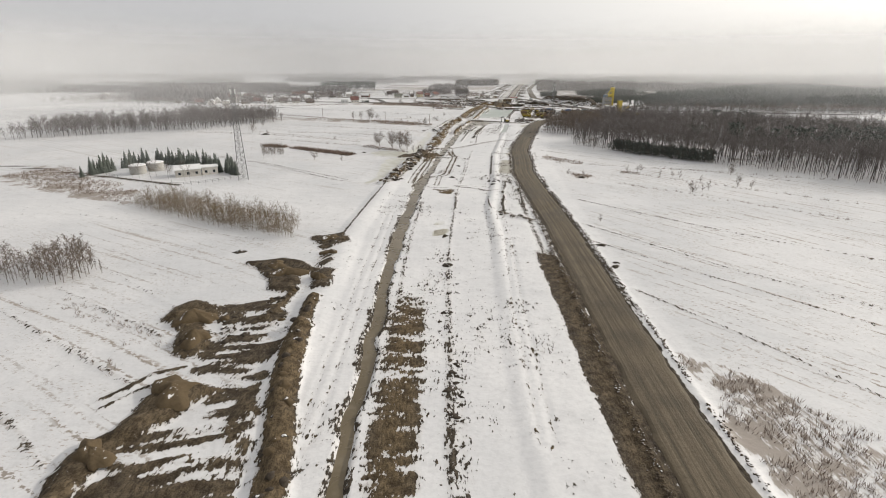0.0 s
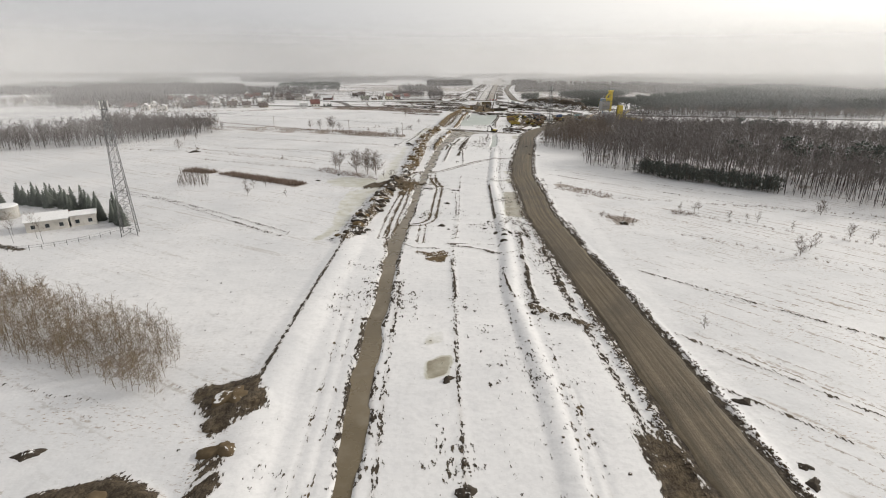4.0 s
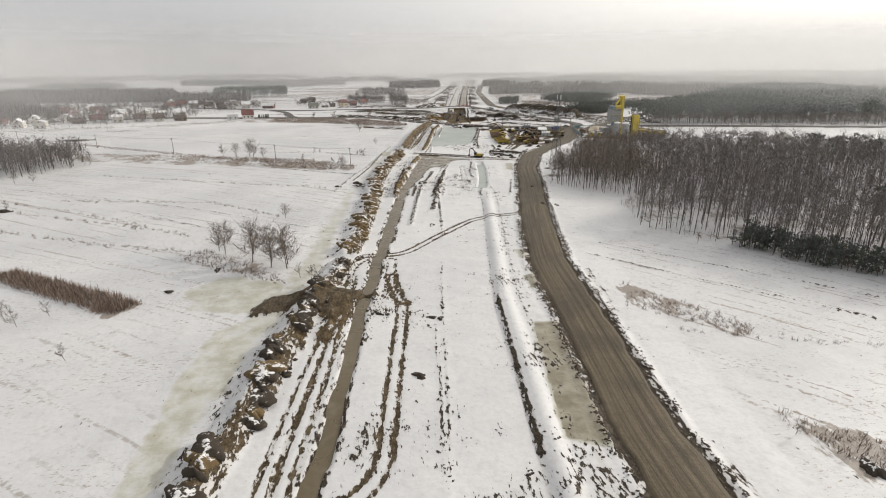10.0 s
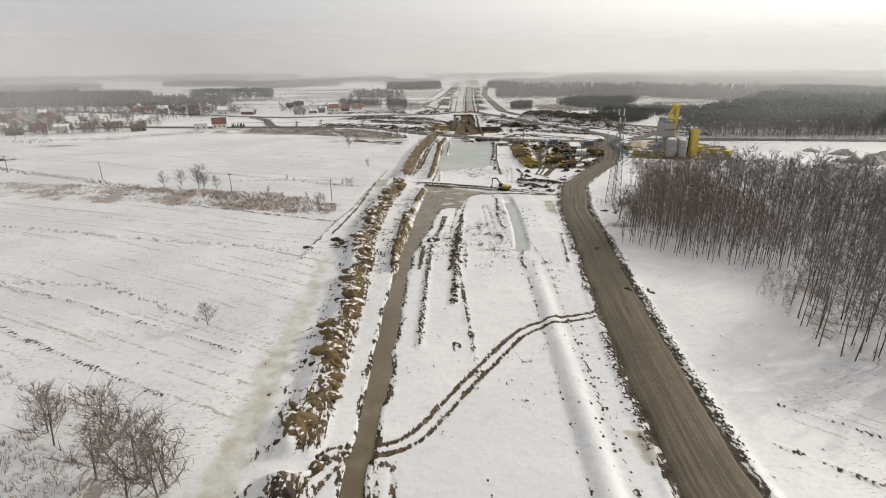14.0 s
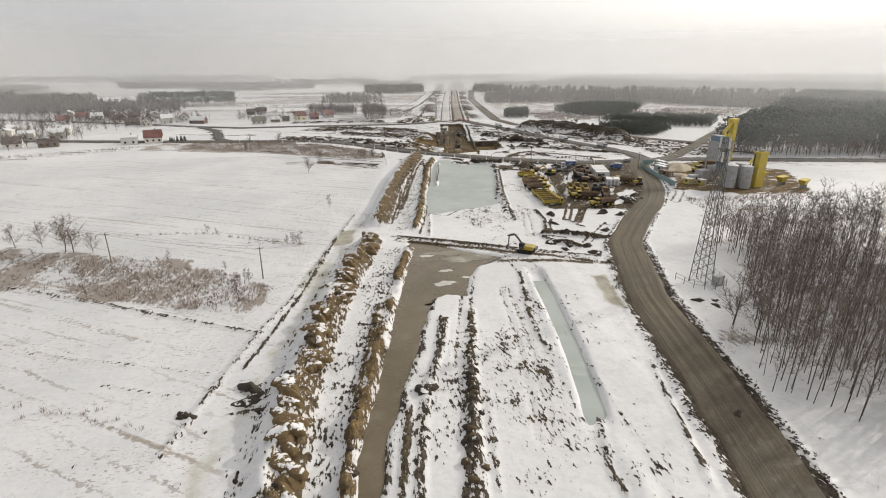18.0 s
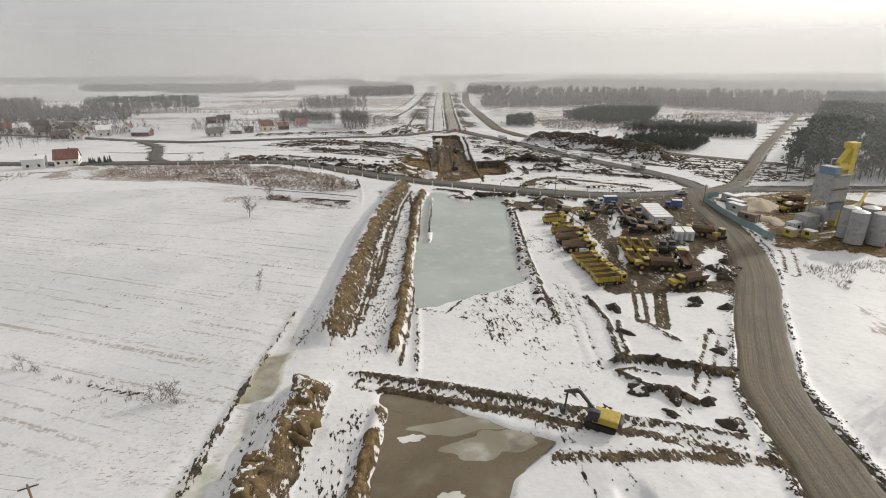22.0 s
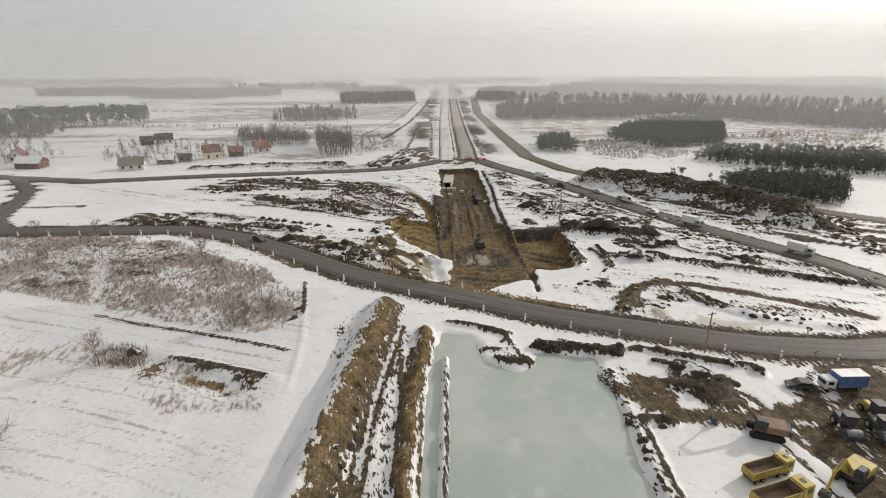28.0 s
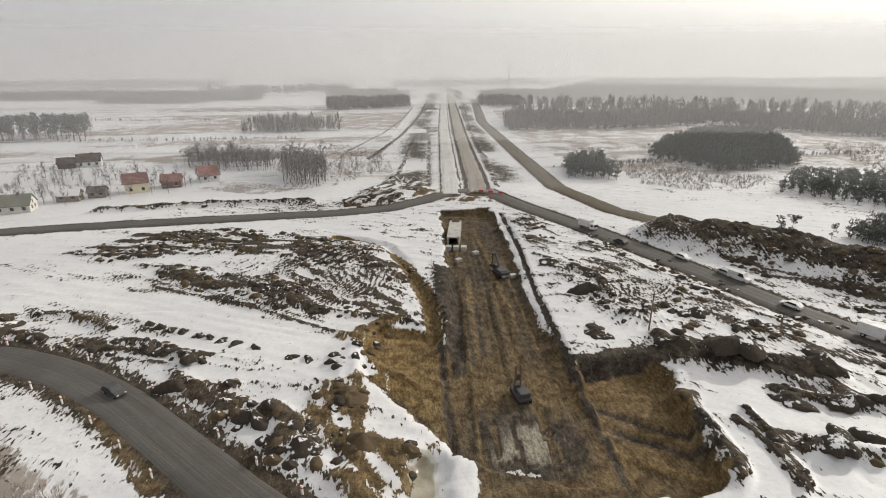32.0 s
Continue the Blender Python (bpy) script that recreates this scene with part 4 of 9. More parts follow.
# seams and rows of clods along the works, from the first stretch to the last
spoil_ridge([(5.2, 207.5), (4.8, 194.2), (4.5, 186.1)], 0.38, 0.3, 0.82, 0.05)
spoil_ridge([(12.6, 285.3), (9.8, 249.3), (8.1, 230.7)], 0.3, 0.1, 0.61, 0.05)
spoil_ridge([(18.3, 202.8), (17.6, 194.9), (17.5, 188.3), (17.6, 183.5)], 0.34, 0.2, 0.74, 0.05)
spoil_ridge([(24.8, 210.8), (24.1, 200.6), (22.9, 193), (22.3, 185.6), (22.1, 182.7)], 0.68, 0.4, 0.82, 0.05)
spoil_ridge([(28.1, 230.7), (26.6, 219.2), (24.8, 209.9)], 0.51, 0.3, 0.7, 0.05)
spoil_ridge([(32.1, 217.4), (31.5, 205.7), (31.1, 195.6), (30.5, 187.6), (30.6, 181.6)], 0.59, 0.4, 0.78, 0.05)
spoil_ridge([(28.2, 298.1), (25, 268.8), (23, 247.6)], 0.38, 0.2, 0.78, 0.05)
spoil_ridge([(5.8, 223.2), (13, 222.5), (20.7, 221.2)], 0.26, 0.1, 0.74, 0.05)
spoil_ridge([(6.1, 220.6), (11.5, 219.5)], 0.59, 0.1, 0.78, 0.1)
spoil_ridge([(15.2, 217), (17, 214.5), (19.4, 213.3)], 0.59, 0.2, 0.78, 0.05)
spoil_ridge([(-8.5, 223.8), (-4.2, 220.1), (2, 219.3)], 0.42, 0.1, 0.66, 0.1)
spoil_ridge([(-8.8, 210.9), (-9, 198.3), (-9.2, 187.9)], 0.26, 0.1, 0.66, 0.1)
spoil_ridge([(18, 409.8), (16.6, 401.3), (15.3, 392.6)], 0.68, 0.4, 0.82, 0.15)
spoil_ridge([(21.3, 413.6), (19.2, 400.9), (17.7, 392.2)], 0.42, 0.2, 0.7, 0.05)
spoil_ridge([(19.3, 413.9), (24.2, 413.1)], 0.42, 0.1, 0.74, 0.05)
spoil_ridge([(29.9, 423.5), (27.9, 411), (25.3, 399.9), (23.2, 391.1)], 0.85, 0.5, 0.82, 0.05)
spoil_ridge([(30.5, 412.1), (29, 402.8), (27.2, 391.6)], 0.42, 0.2, 0.57, 0.05)
spoil_ridge([(27.3, 438.3), (23.6, 421.6), (21.8, 413.5)], 0.59, 0.2, 0.61, 0.05)
spoil_ridge([(50.6, 459.2), (46, 437.9), (44.4, 426.2), (45.1, 421.6)], 0.42, 0.4, 0.82, 0.05)
spoil_ridge([(53.2, 442.3), (49.4, 423.3), (46.8, 411.1), (45.3, 402.7), (42.3, 392.9), (42.2, 388.2)], 0.42, 0.3, 0.7, 0.05)
spoil_ridge([(15.1, 445.6), (12.6, 429.2), (10.3, 413.9), (9.2, 402.5), (8.4, 393.7)], 0.94, 0.6, 0.7, 0.55)
spoil_ridge([(60.9, 415.6), (57.6, 403.4), (55, 394), (53.5, 388.2)], 0.51, 0.3, 0.61, 0.05)
spoil_ridge([(-8.3, 436.9), (-27.9, 447.2), (-48.9, 458.7), (-71.5, 469.1)], 0.34, 0.2, 0.7, 0.05)
spoil_ridge([(4.5, 493.3), (-1.5, 457.2), (-6.2, 436.6), (-9.2, 425.1)], 0.4, 0.2, 0.85, 0.05)
spoil_ridge([(-31, 423.6), (-19.1, 418.6), (-8.9, 418.5), (-3.3, 416.1)], 0.26, 0.1, 0.66, 0.05)
spoil_ridge([(-9.4, 412.8), (-3.7, 413.3)], 0.42, 0.3, 0.74, 0.05)
spoil_ridge([(-8, 418.4), (-4.8, 420.2)], 0.51, 0.3, 0.74, 0.05)
spoil_ridge([(48.8, 602.4), (43.2, 569), (38.6, 539.6), (33.8, 512), (29.5, 492.4)], 0.35, 0.2, 0.9, 0.4)
spoil_ridge([(52.6, 601.6), (45.6, 564)], 0.35, 0.3, 0.9, 0.05)
spoil_ridge([(78.7, 583.7), (68.9, 540.3), (64.5, 516.4), (63, 504.8)], 0.6, 0.4, 0.8, 0.05)
spoil_ridge([(35.6, 513.6), (41.1, 510.7), (50.1, 521.4), (60.1, 523.1)], 0.3, 0.1, 0.8, 0.05)
spoil_ridge([(21, 491.8), (29.1, 488.2), (37.9, 483.6), (45.9, 479.2)], 0.8, 0.1, 0.62, 0.1)
spoil_ridge([(66.3, 486.8), (73.3, 485.5), (80.9, 481.7), (84.7, 481)], 1.1, 0.8, 0.95, 0.05)
spoil_ridge([(65.9, 483.4), (67.7, 480), (70.6, 477.5)], 0.9, 0.6, 0.85, 0.05)
spoil_ridge([(73.1, 512.6), (72.3, 501.3), (67.8, 487.7)], 0.8, 0.5, 0.8, 0.05)
spoil_ridge([(-21, 496), (-15.7, 493.1), (-10.5, 491.4)], 0.4, 0.2, 0.9, 0.05)
spoil_ridge([(21.7, 504.4), (26.2, 530.7), (31.3, 566.7), (35.5, 591.9)], 0.35, 0.1, 0.8, 0.2)
spoil_ridge([(40.8, 610.5), (39.3, 599), (38.3, 590.5), (37.5, 584.5)], 0.35, 0.2, 1.0, 0.2)
spoil_ridge([(45.1, 608.8), (44.3, 596.6), (43, 587.1), (41.1, 576.7)], 0.5, 0.4, 0.95, 0.15)
spoil_ridge([(57.1, 617.3), (62.8, 614.4), (65.7, 611.6), (65.9, 607.2), (66.8, 600.3)], 0.6, 0.4, 0.85, 0.05)
spoil_ridge([(59.4, 607.3), (63.6, 605.2), (65.6, 601.4), (68.1, 601)], 0.7, 0.3, 0.8, 0.05)
spoil_ridge([(70.2, 605.5), (75.6, 605.1), (79.7, 601.8), (84.7, 603)], 1.0, 0.6, 0.9, 0.05)
spoil_ridge([(17.9, 606.9), (22.1, 604), (25.1, 601.2)], 0.5, 0.2, 0.9, 0.05)
spoil_ridge([(25.7, 643.5), (27.2, 616.1), (26.2, 599.7)], 0.45, 0.3, 1.25, 0.05)
spoil_ridge([(-18, 634.3), (-5.7, 627.6), (4.5, 622.9), (15.2, 617.6), (26.7, 611.3)], 0.4, 0.2, 1.3, 0.05)
spoil_ridge([(88.3, 590.6), (91, 588.5), (95.9, 586.9)], 1.6, 1.0, 1.0, 0.05)
spoil_ridge([(89.3, 597.3), (92.2, 595), (95, 592.7)], 1.0, 0.6, 0.85, 0.05)
spoil_ridge([(79.6, 582.7), (82.7, 581.8)], 1.2, 0.9, 1.0, 0.05)
spoil_ridge([(79.3, 590.5), (84.5, 583.1), (92, 580.5), (101.2, 580.2), (114.7, 577.2)], 2.0, 0.05, 1.0, 0.3)
spoil_ridge([(34.6, 610.6), (33.4, 598.5), (32, 589), (30.5, 581.5)], 0.5, 0.2, 0.6, 0.03)
spoil_ridge([(105.1, 676.9), (104.5, 669), (113.5, 671.2), (115.8, 666.9)], 2.0, 1.6, 1.1, 0.03)
spoil_ridge([(118.4, 664.7), (122.7, 662.1), (127.7, 660.4)], 1.6, 1.2, 1.0, 0.03)
spoil_ridge([(114.3, 658.7), (118.9, 654.9), (127.8, 651.8)], 1.4, 1.0, 1.0, 0.03)
spoil_ridge([(107.2, 645.7), (112.2, 643.7), (116.8, 642.3)], 1.6, 0.9, 1.0, 0.05)
spoil_ridge([(102.5, 711.9), (106.5, 707.4), (104.4, 694.8)], 1.3, 1.2, 0.95, 0.03)
spoil_ridge([(102.8, 686.8), (107.4, 686), (113.2, 688.9)], 1.0, 0.6, 0.9, 0.03)
spoil_ridge([(98.1, 660.1), (98.1, 652), (96.6, 645.5), (95.2, 639.8)], 1.5, 0.9, 0.8, 0.03)
spoil_ridge([(103.1, 653.6), (103.5, 647.5), (102.2, 640.5)], 0.7, 0.6, 0.9, 0.03)
spoil_ridge([(35.3, 667.3), (39, 662.7), (37.7, 659.4)], 2.2, 1.6, 1.1, 0.12)
spoil_ridge([(20.7, 677.3), (25.6, 674.8), (29, 675)], 1.0, 0.8, 0.9, 0.03)
spoil_ridge([(27.2, 667.4), (30.9, 669.5)], 1.3, 1.0, 0.9, 0.05)
spoil_ridge([(30.1, 660.8), (34.2, 657.9), (36.6, 656.4)], 0.8, 0.6, 0.85, 0.03)
# long ruts and scraped ridges along the floor of the excavation
rut = random.Random(8)
for j in range(34):
    side = rut.uniform(-1, 1)
    y0, y1 = rut.uniform(642, 700), rut.uniform(690, 765)
    if y1 - y0 < 15:
        continue
    pts = []
    for q in range(6):
        y = y0 + (y1 - y0) * q / 5
        pts.append((float(np.interp(y, [640, 672, 706, 773], [71, 74, 79.5, 87.5]) + side * np.interp(y, [640, 690, 770], [9, 8, 5]) + rut.uniform(-0.5, 0.5)), y))
    spoil_ridge(pts, rut.uniform(0.22, 0.4), rut.choice((0.3, -0.3, 0.25)), 1.0, rut.choice((0.6, 0.1, 0.45, 0.05)))
for x0, y0, x1, y1, tan in ((49, 676, 59, 660, -1), (50, 682, 61, 668, 0.9), (86, 662, 98, 652, -1), (84, 652, 95, 645, 0.9), (86, 657, 97, 648, -1), (64, 645, 80, 640, 0.8), (63, 641, 79, 637, -1)):
    spoil_ridge([(x0, y0), ((x0 + x1) / 2 + 1, (y0 + y1) / 2 - 1), (x1, y1)], 0.6, 0.5 if tan > 0 else -0.4, 1.0, tan)
for rad in (3.5, 4.6, 5.7):
    spoil_ridge([(73 + rad * 1.15 * math.cos(a / 5), 655 + rad * math.sin(a / 5)) for a in range(-14, 6)], 0.3, -0.3, 1.0, -1)
# wheel tracks: line, half gauge, cover
TRACKS = []


def wheel_track(points, gauge, cover):
    TRACKS.append(([tuple(q) for q in smooth_path(points, 2.5).tolist()], gauge, cover * 0.85))


wheel_track([(-2.5, 328.4), (8, 327.8), (17.6, 340.3), (33.8, 359.6), (50, 362.5)], 1.0, 0.72)
wheel_track([(-12.5, 222), (-11.5, 246), (-8.5, 273), (-5, 315)], 1.0, 0.6)
wheel_track([(-15, 230), (-13, 255), (-10.5, 276), (-7, 300)], 0.9, 0.55)
wheel_track([(-9, 242), (-2, 242), (1.5, 247), (4, 272), (6.8, 297), (4, 314)], 1.1, 0.72)
wheel_track([(-3, 225), (-1.8, 242)], 0.9, 0.45)
wheel_track([(3.5, 302), (5, 325)], 1.1, 0.44)
wheel_track([(-7, 310), (-4.5, 325), (0, 328)], 0.9, 0.55)
wheel_track([(5, 314), (4, 302), (8, 297)], 1.0, 0.72)
wheel_track([(22.7, 488.5), (40, 480), (60, 470)], 1.0, 0.55)
wheel_track([(60, 471), (75, 462)], 1.2, 0.5)
wheel_track([(100, 735), (104, 715), (114, 700), (116, 682)], 1.0, 0.4)
wheel_track([(-90, 742), (-40, 728), (0, 713), (40, 690)], 1.2, 0.36)
wheel_track([(-30, 704), (10, 706), (44, 688)], 1.1, 0.33)
wheel_track([(112, 640), (140, 625), (158, 608)], 1.1, 0.38)
wheel_track([(120, 616), (140, 603)], 1.0, 0.4)
wheel_track([(30.5, 500), (36, 530), (42, 565), (47, 600)], 0.9, 0.42)
wheel_track([(12.5, 415), (17, 441), (22, 468)], 1.5, 0.4)
wheel_track([(150, 560), (140, 530), (128, 515)], 1.4, 0.6)
wheel_track([(97, 585), (96, 560), (92, 530), (95, 512)], 1.6, 0.6)
wheel_track([(85, 511.8), (82, 505.1), (79, 499.5)], 1.0, 0.85)
wheel_track([(90.3, 511.8), (85.6, 503.6), (82.4, 497.5)], 0.9, 0.9)
wheel_track([(90.3, 511.8), (85.6, 503.6), (82.4, 497.5)], 0.35, 0.7)
wheel_track([(89.6, 492.5), (81.8, 483.4), (75.7, 476.8)], 1.0, 0.5)
wheel_track([(97, 585), (101, 562), (94, 540), (89, 522), (96, 513), (112, 511)], 1.2, 0.95)
wheel_track([(100, 512), (112, 524), (122, 540), (134, 566)], 1.3, 0.95)
wheel_track([(-20, 640), (-14, 660), (-18, 684)], 1.0, -0.6)
wheel_track([(15, 60), (17, 110), (20, 150)], 1.1, 0.27)
wheel_track([(-20, 60), (-20, 120), (-19, 180)], 1.2, 0.28)
wheel_track([(28, 420), (34, 445), (38, 460)], 1.1, 0.42)
wheel_track([(36, 400), (41, 425), (44, 450)], 1.0, 0.36)
wheel_track([(50, 500), (58, 508), (66, 506)], 1.0, 0.36)
wheel_track([(70, 520), (66, 500), (62, 486)], 1.2, 0.36)
wheel_track([(290, 690), (262, 700), (230, 720), (214, 790), (260, 900)], 1.4, 0.3)
wheel_track([(26, 522), (33, 560), (40, 596), (46, 618)], 0.8, 0.7)
wheel_track([(23, 510), (30, 545), (36, 580)], 0.6, 0.6)
wheel_track([(33, 520), (38, 552), (44, 588), (48, 610)], 0.5, 0.7)
# spoil round the north shore of the frozen pool
spoil_ridge([(55.9, 618), (60.9, 615.2), (65, 612.1), (66.8, 611)], 0.8, 0.5, 0.95, 0.08)
spoil_ridge([(66.6, 611), (64.3, 608.3)], 0.45, 0.3, 0.9, 0.05)
spoil_ridge([(59.9, 606.3), (64.8, 605.7)], 0.4, 0.3, 0.95, 0.05)
spoil_ridge([(62.2, 603), (63.8, 601.4), (67.5, 600.8)], 0.9, 0.6, 1.0, 0.08)
spoil_ridge([(69.8, 605.4), (74.7, 604.4), (80.2, 602.2), (84, 600.6)], 1.1, 0.9, 1.15, 0.05)
spoil_ridge([(75.1, 607.4), (78.1, 605.6), (81.1, 604)], 0.5, 0.4, 0.85, 0.05)
spoil_ridge([(84, 601), (88.9, 601.6), (92.8, 599.1), (97.9, 596.3), (102, 594), (104.7, 593), (105, 590.5)], 0.9, 0.9, 1.0, 0.05)
spoil_ridge([(91.6, 604), (99, 600.2), (105.6, 596.2), (113.6, 592.6)], 1.5, 0.1, 0.85, 0.1)
spoil_ridge([(84.1, 608), (86, 606.9), (90.9, 604.9)], 0.35, 0.2, 0.8, 0.05)
# the hollow with a small pond in the corner of the field
spoil_ridge([(-4, 615), (4, 611), (11, 606), (16.5, 601.5)], 2.6, -0.7, 0.0, 0.0)
spoil_ridge([(4.2, 613.5), (9.8, 611), (15.7, 607.8), (20.5, 605), (24.6, 603.2)], 0.5, 0.5, 1.4, 0.05)
spoil_ridge([(9.5, 609.8), (13.1, 608)], 0.6, 0.4, 0.9, 0.05)
# the causeway north of the pool and the muddy way to the haul road
spoil_ridge([(26.3, 489.2), (37.7, 484.4), (47, 479.7), (53.7, 475.7), (59.7, 469.6)], 0.55, 0.3, 1.1, 0.12)
spoil_ridge([(26.1, 486.5), (37.1, 481.1), (46.1, 477.1), (53.3, 472.4)], 0.7, 0.2, 1.15, 0.12)
spoil_ridge([(48.2, 467.2), (55.5, 465.3), (65, 464.1), (76, 460.6)], 1.3, 0.05, 0.75, 0.25)
spoil_ridge([(58.3, 470.5), (66.1, 467.1), (72, 463.2), (77, 460)], 0.9, 0.05, 0.75, 0.25)
# the rough ground south of the lorry yard
spoil_ridge([(67.1, 487.3), (72.2, 487.4), (75.1, 484), (78.8, 482.2), (83.3, 479.7)], 0.9, 0.8, 1.0, 0.1)
spoil_ridge([(65.6, 484.6), (68.4, 484.6), (71.9, 482.3)], 0.5, 0.4, 0.9, 0.05)
spoil_ridge([(69, 478), (71.9, 477), (73.3, 474.3)], 1.0, 0.8, 0.95, 0.05)
spoil_ridge([(74.5, 501), (71.6, 494.4), (70.2, 489.2)], 0.6, 0.4, 0.75, 0.05)
spoil_ridge([(79.5, 500.5), (80.5, 496), (82, 491.5)], 0.9, 0.3, 0.6, 0.05)
spoil_ridge([(111, 514.5), (116, 522), (121, 530)], 1.0, 0.7, 0.85, 0.05)
# fans of ridges left by bulldozers: centre, inner and outer radius, from and to degrees, ridges in the round, twist, cover
FANS = [(51, 698, 4, 26, 60, 165, 75, 1.5, 0.62), (66, 742, 6, 30, 170, 232, 90, -1.0, 0.55), (126, 690, 4, 20, 95, 200, 60, 1.2, 0.5), (108, 690, 3, 12, 60, 300, 34, 2.5, 0.55), (24, 716, 4, 22, 20, 130, 60, 1.4, 0.5), (66, 805, 4, 17, 130, 260, 60, 1.0, 0.6)]
PUDDLES = []
# smooth snow that keeps clear of soil: line, half width
CLEAR = []


def clear_snow(points, half, level=None):
    CLEAR.append((points, half, level))


clear_snow([(-15, 766), (11, 772), (40, 760), (58, 744), (66, 725)], 3.2)
clear_snow([(-60, 741), (-39, 731), (-18, 721), (0, 712), (20, 699), (35, 688), (47, 679)], 5.0)
clear_snow([(56.6, 651.5), (57, 646), (57.5, 640.5)], 2.2, -1.1)
clear_snow([(48.8, 676.5), (49.8, 670.5), (53, 666), (56.8, 661.4), (58.6, 659)], 0.5)
clear_snow([(54.4, 687), (53.8, 680), (53, 671)], 0.25)
clear_snow([(98.6, 764), (93.4, 730), (87.8, 701), (85.6, 684)], 0.7, -0.9)
clear_snow([(106, 517.5), (111, 519.5), (114.5, 528), (119, 531.5)], 2.4)
clear_snow([(96.4, 541.5), (92.6, 531)], 0.8)
clear_snow([(112, 575), (105, 561), (100, 551)], 1.4)
clear_snow([(113, 537), (105, 529)], 1.2)
clear_snow([(72, 630.5), (78, 633.5)], 2.6, 0.1)
clear_snow([(67.5, 651.3), (72.6, 649.8)], 0.35)
clear_snow([(88, 632), (98, 640)], 3.0, 0.0)
clear_snow([(108, 642), (128, 631), (150, 616)], 2.8)
clear_snow([(106, 662), (118, 641)], 2.0)
clear_snow([(104, 616), (116, 608), (130, 602)], 3.4)
clear_snow([(32, 606), (25, 570), (15, 520)], 2.6)
clear_snow([(-31, 676), (-25.6, 659), (-19, 641), (-16.3, 632)], 1.2)
clear_snow([(36, 640), (30, 624), (26, 600)], 4.0)


def frozen_puddle(outline, amount):
    PUDDLES.append((outline, amount))


frozen_puddle([(32, 285), (38.5, 284), (33.8, 247), (26.5, 250), (29, 268)], 0.95)
frozen_puddle([(37, 308.6), (41.6, 309), (40.4, 301), (36, 300.6)], 1.0)
frozen_puddle([(39.5, 327), (43, 326), (42, 319), (39, 320)], 0.8)
frozen_puddle([(67, 454), (71, 454), (67, 434), (64, 438)], 0.9)
frozen_puddle([(-4, 160), (2, 162), (1, 155), (-3, 154)], 1.0)
frozen_puddle([(5, 500), (11, 502), (9, 488), (3, 486)], 0.9)
frozen_puddle([(-2, 470), (4, 476), (3, 456), (-3, 452)], 0.7)
frozen_puddle([(53.6, 652.4), (56.3, 655), (58.6, 653.4), (57.3, 648), (56.8, 641), (53.8, 642.5)], 1.0)
frozen_puddle([(8, 607.4), (9.6, 608), (12, 606.4), (13.4, 604.3), (11.8, 602.7), (8.8, 604.2)], 1.0)
frozen_puddle([(94.8, 595.5), (97.8, 593.5), (99.1, 590.3), (96.8, 591.3), (94.1, 593.5)], 1.0)
frozen_puddle([(99.7, 618), (97.7, 613.2), (99.3, 610.7), (101.5, 608.5), (102.6, 615.5)], 0.9)
frozen_puddle([(-24.1, 297.4), (-31.3, 289.5), (-33.2, 270.8), (-32.9, 253.1), (-32.1, 238.5), (-32.4, 229.6), (-30.6, 232.9), (-29.2, 245.8), (-27.7, 261.6), (-25.1, 278.4)], 0.62)
frozen_puddle([(108, 612), (120, 606), (112, 604), (104, 609)], 0.8)
frozen_puddle([(-3, 170), (1, 172), (1, 166), (-3, 165)], 0.5)


def near(x, y, pts, m):
    xs, ys = [p[0] for p in pts], [p[1] for p in pts]
    return (x > min(xs) - m) & (x < max(xs) + m) & (y > min(ys) - m) & (y < max(ys) + m)


def excavate(x, y, z, soil, ochre):
    """The cutting: floors at their depth between steep cut faces, with clay and wheel marks on them."""
    for i, (pts, floor, tone) in enumerate(DIGS):
        m = near(x, y, pts, 6)
        if not m.any():
            continue
        a, b = x[m], y[m]
        d = inside(a, b, pts) + (rough_noise(a, b, 3.5, 41 + i) - 0.5) * 2.2
        k = np.clip(d / 1.8 + 0.45, 0, 1)
        k = k * k * (3 - 2 * k)
        level = floor + 0.16 * (streaks(a, b, 82, 9, 1.1, 44) - 0.5) + 0.5 * (rough_noise(a, b, 5, 49) - 0.5)
        z[m] = z[m] * (1 - k) + level * k
        soil[m] = np.maximum(soil[m], np.clip(d / 1.2 + 0.7, 0, 1) * 1.7)
        shade = tone(b) if callable(tone) else tone
        shade = shade + 0.6 * (rough_noise(a, b, 9, 43) - 0.5) + 0.15 * (streaks(a, b, 83, 14, 0.9, 46) - 0.5)
        clay = np.clip(1.35 - np.hypot((a - 71.5) / 9, (b - 656.5) / 7.5) + 0.7 * (rough_noise(a, b, 3, 48) - 0.5), 0, 1) * (b < 676)
        ochre[m] = np.where(d > -0.8, np.clip(shade, 0.03, 1) * (1 - clay) - 0.55 * clay, ochre[m])


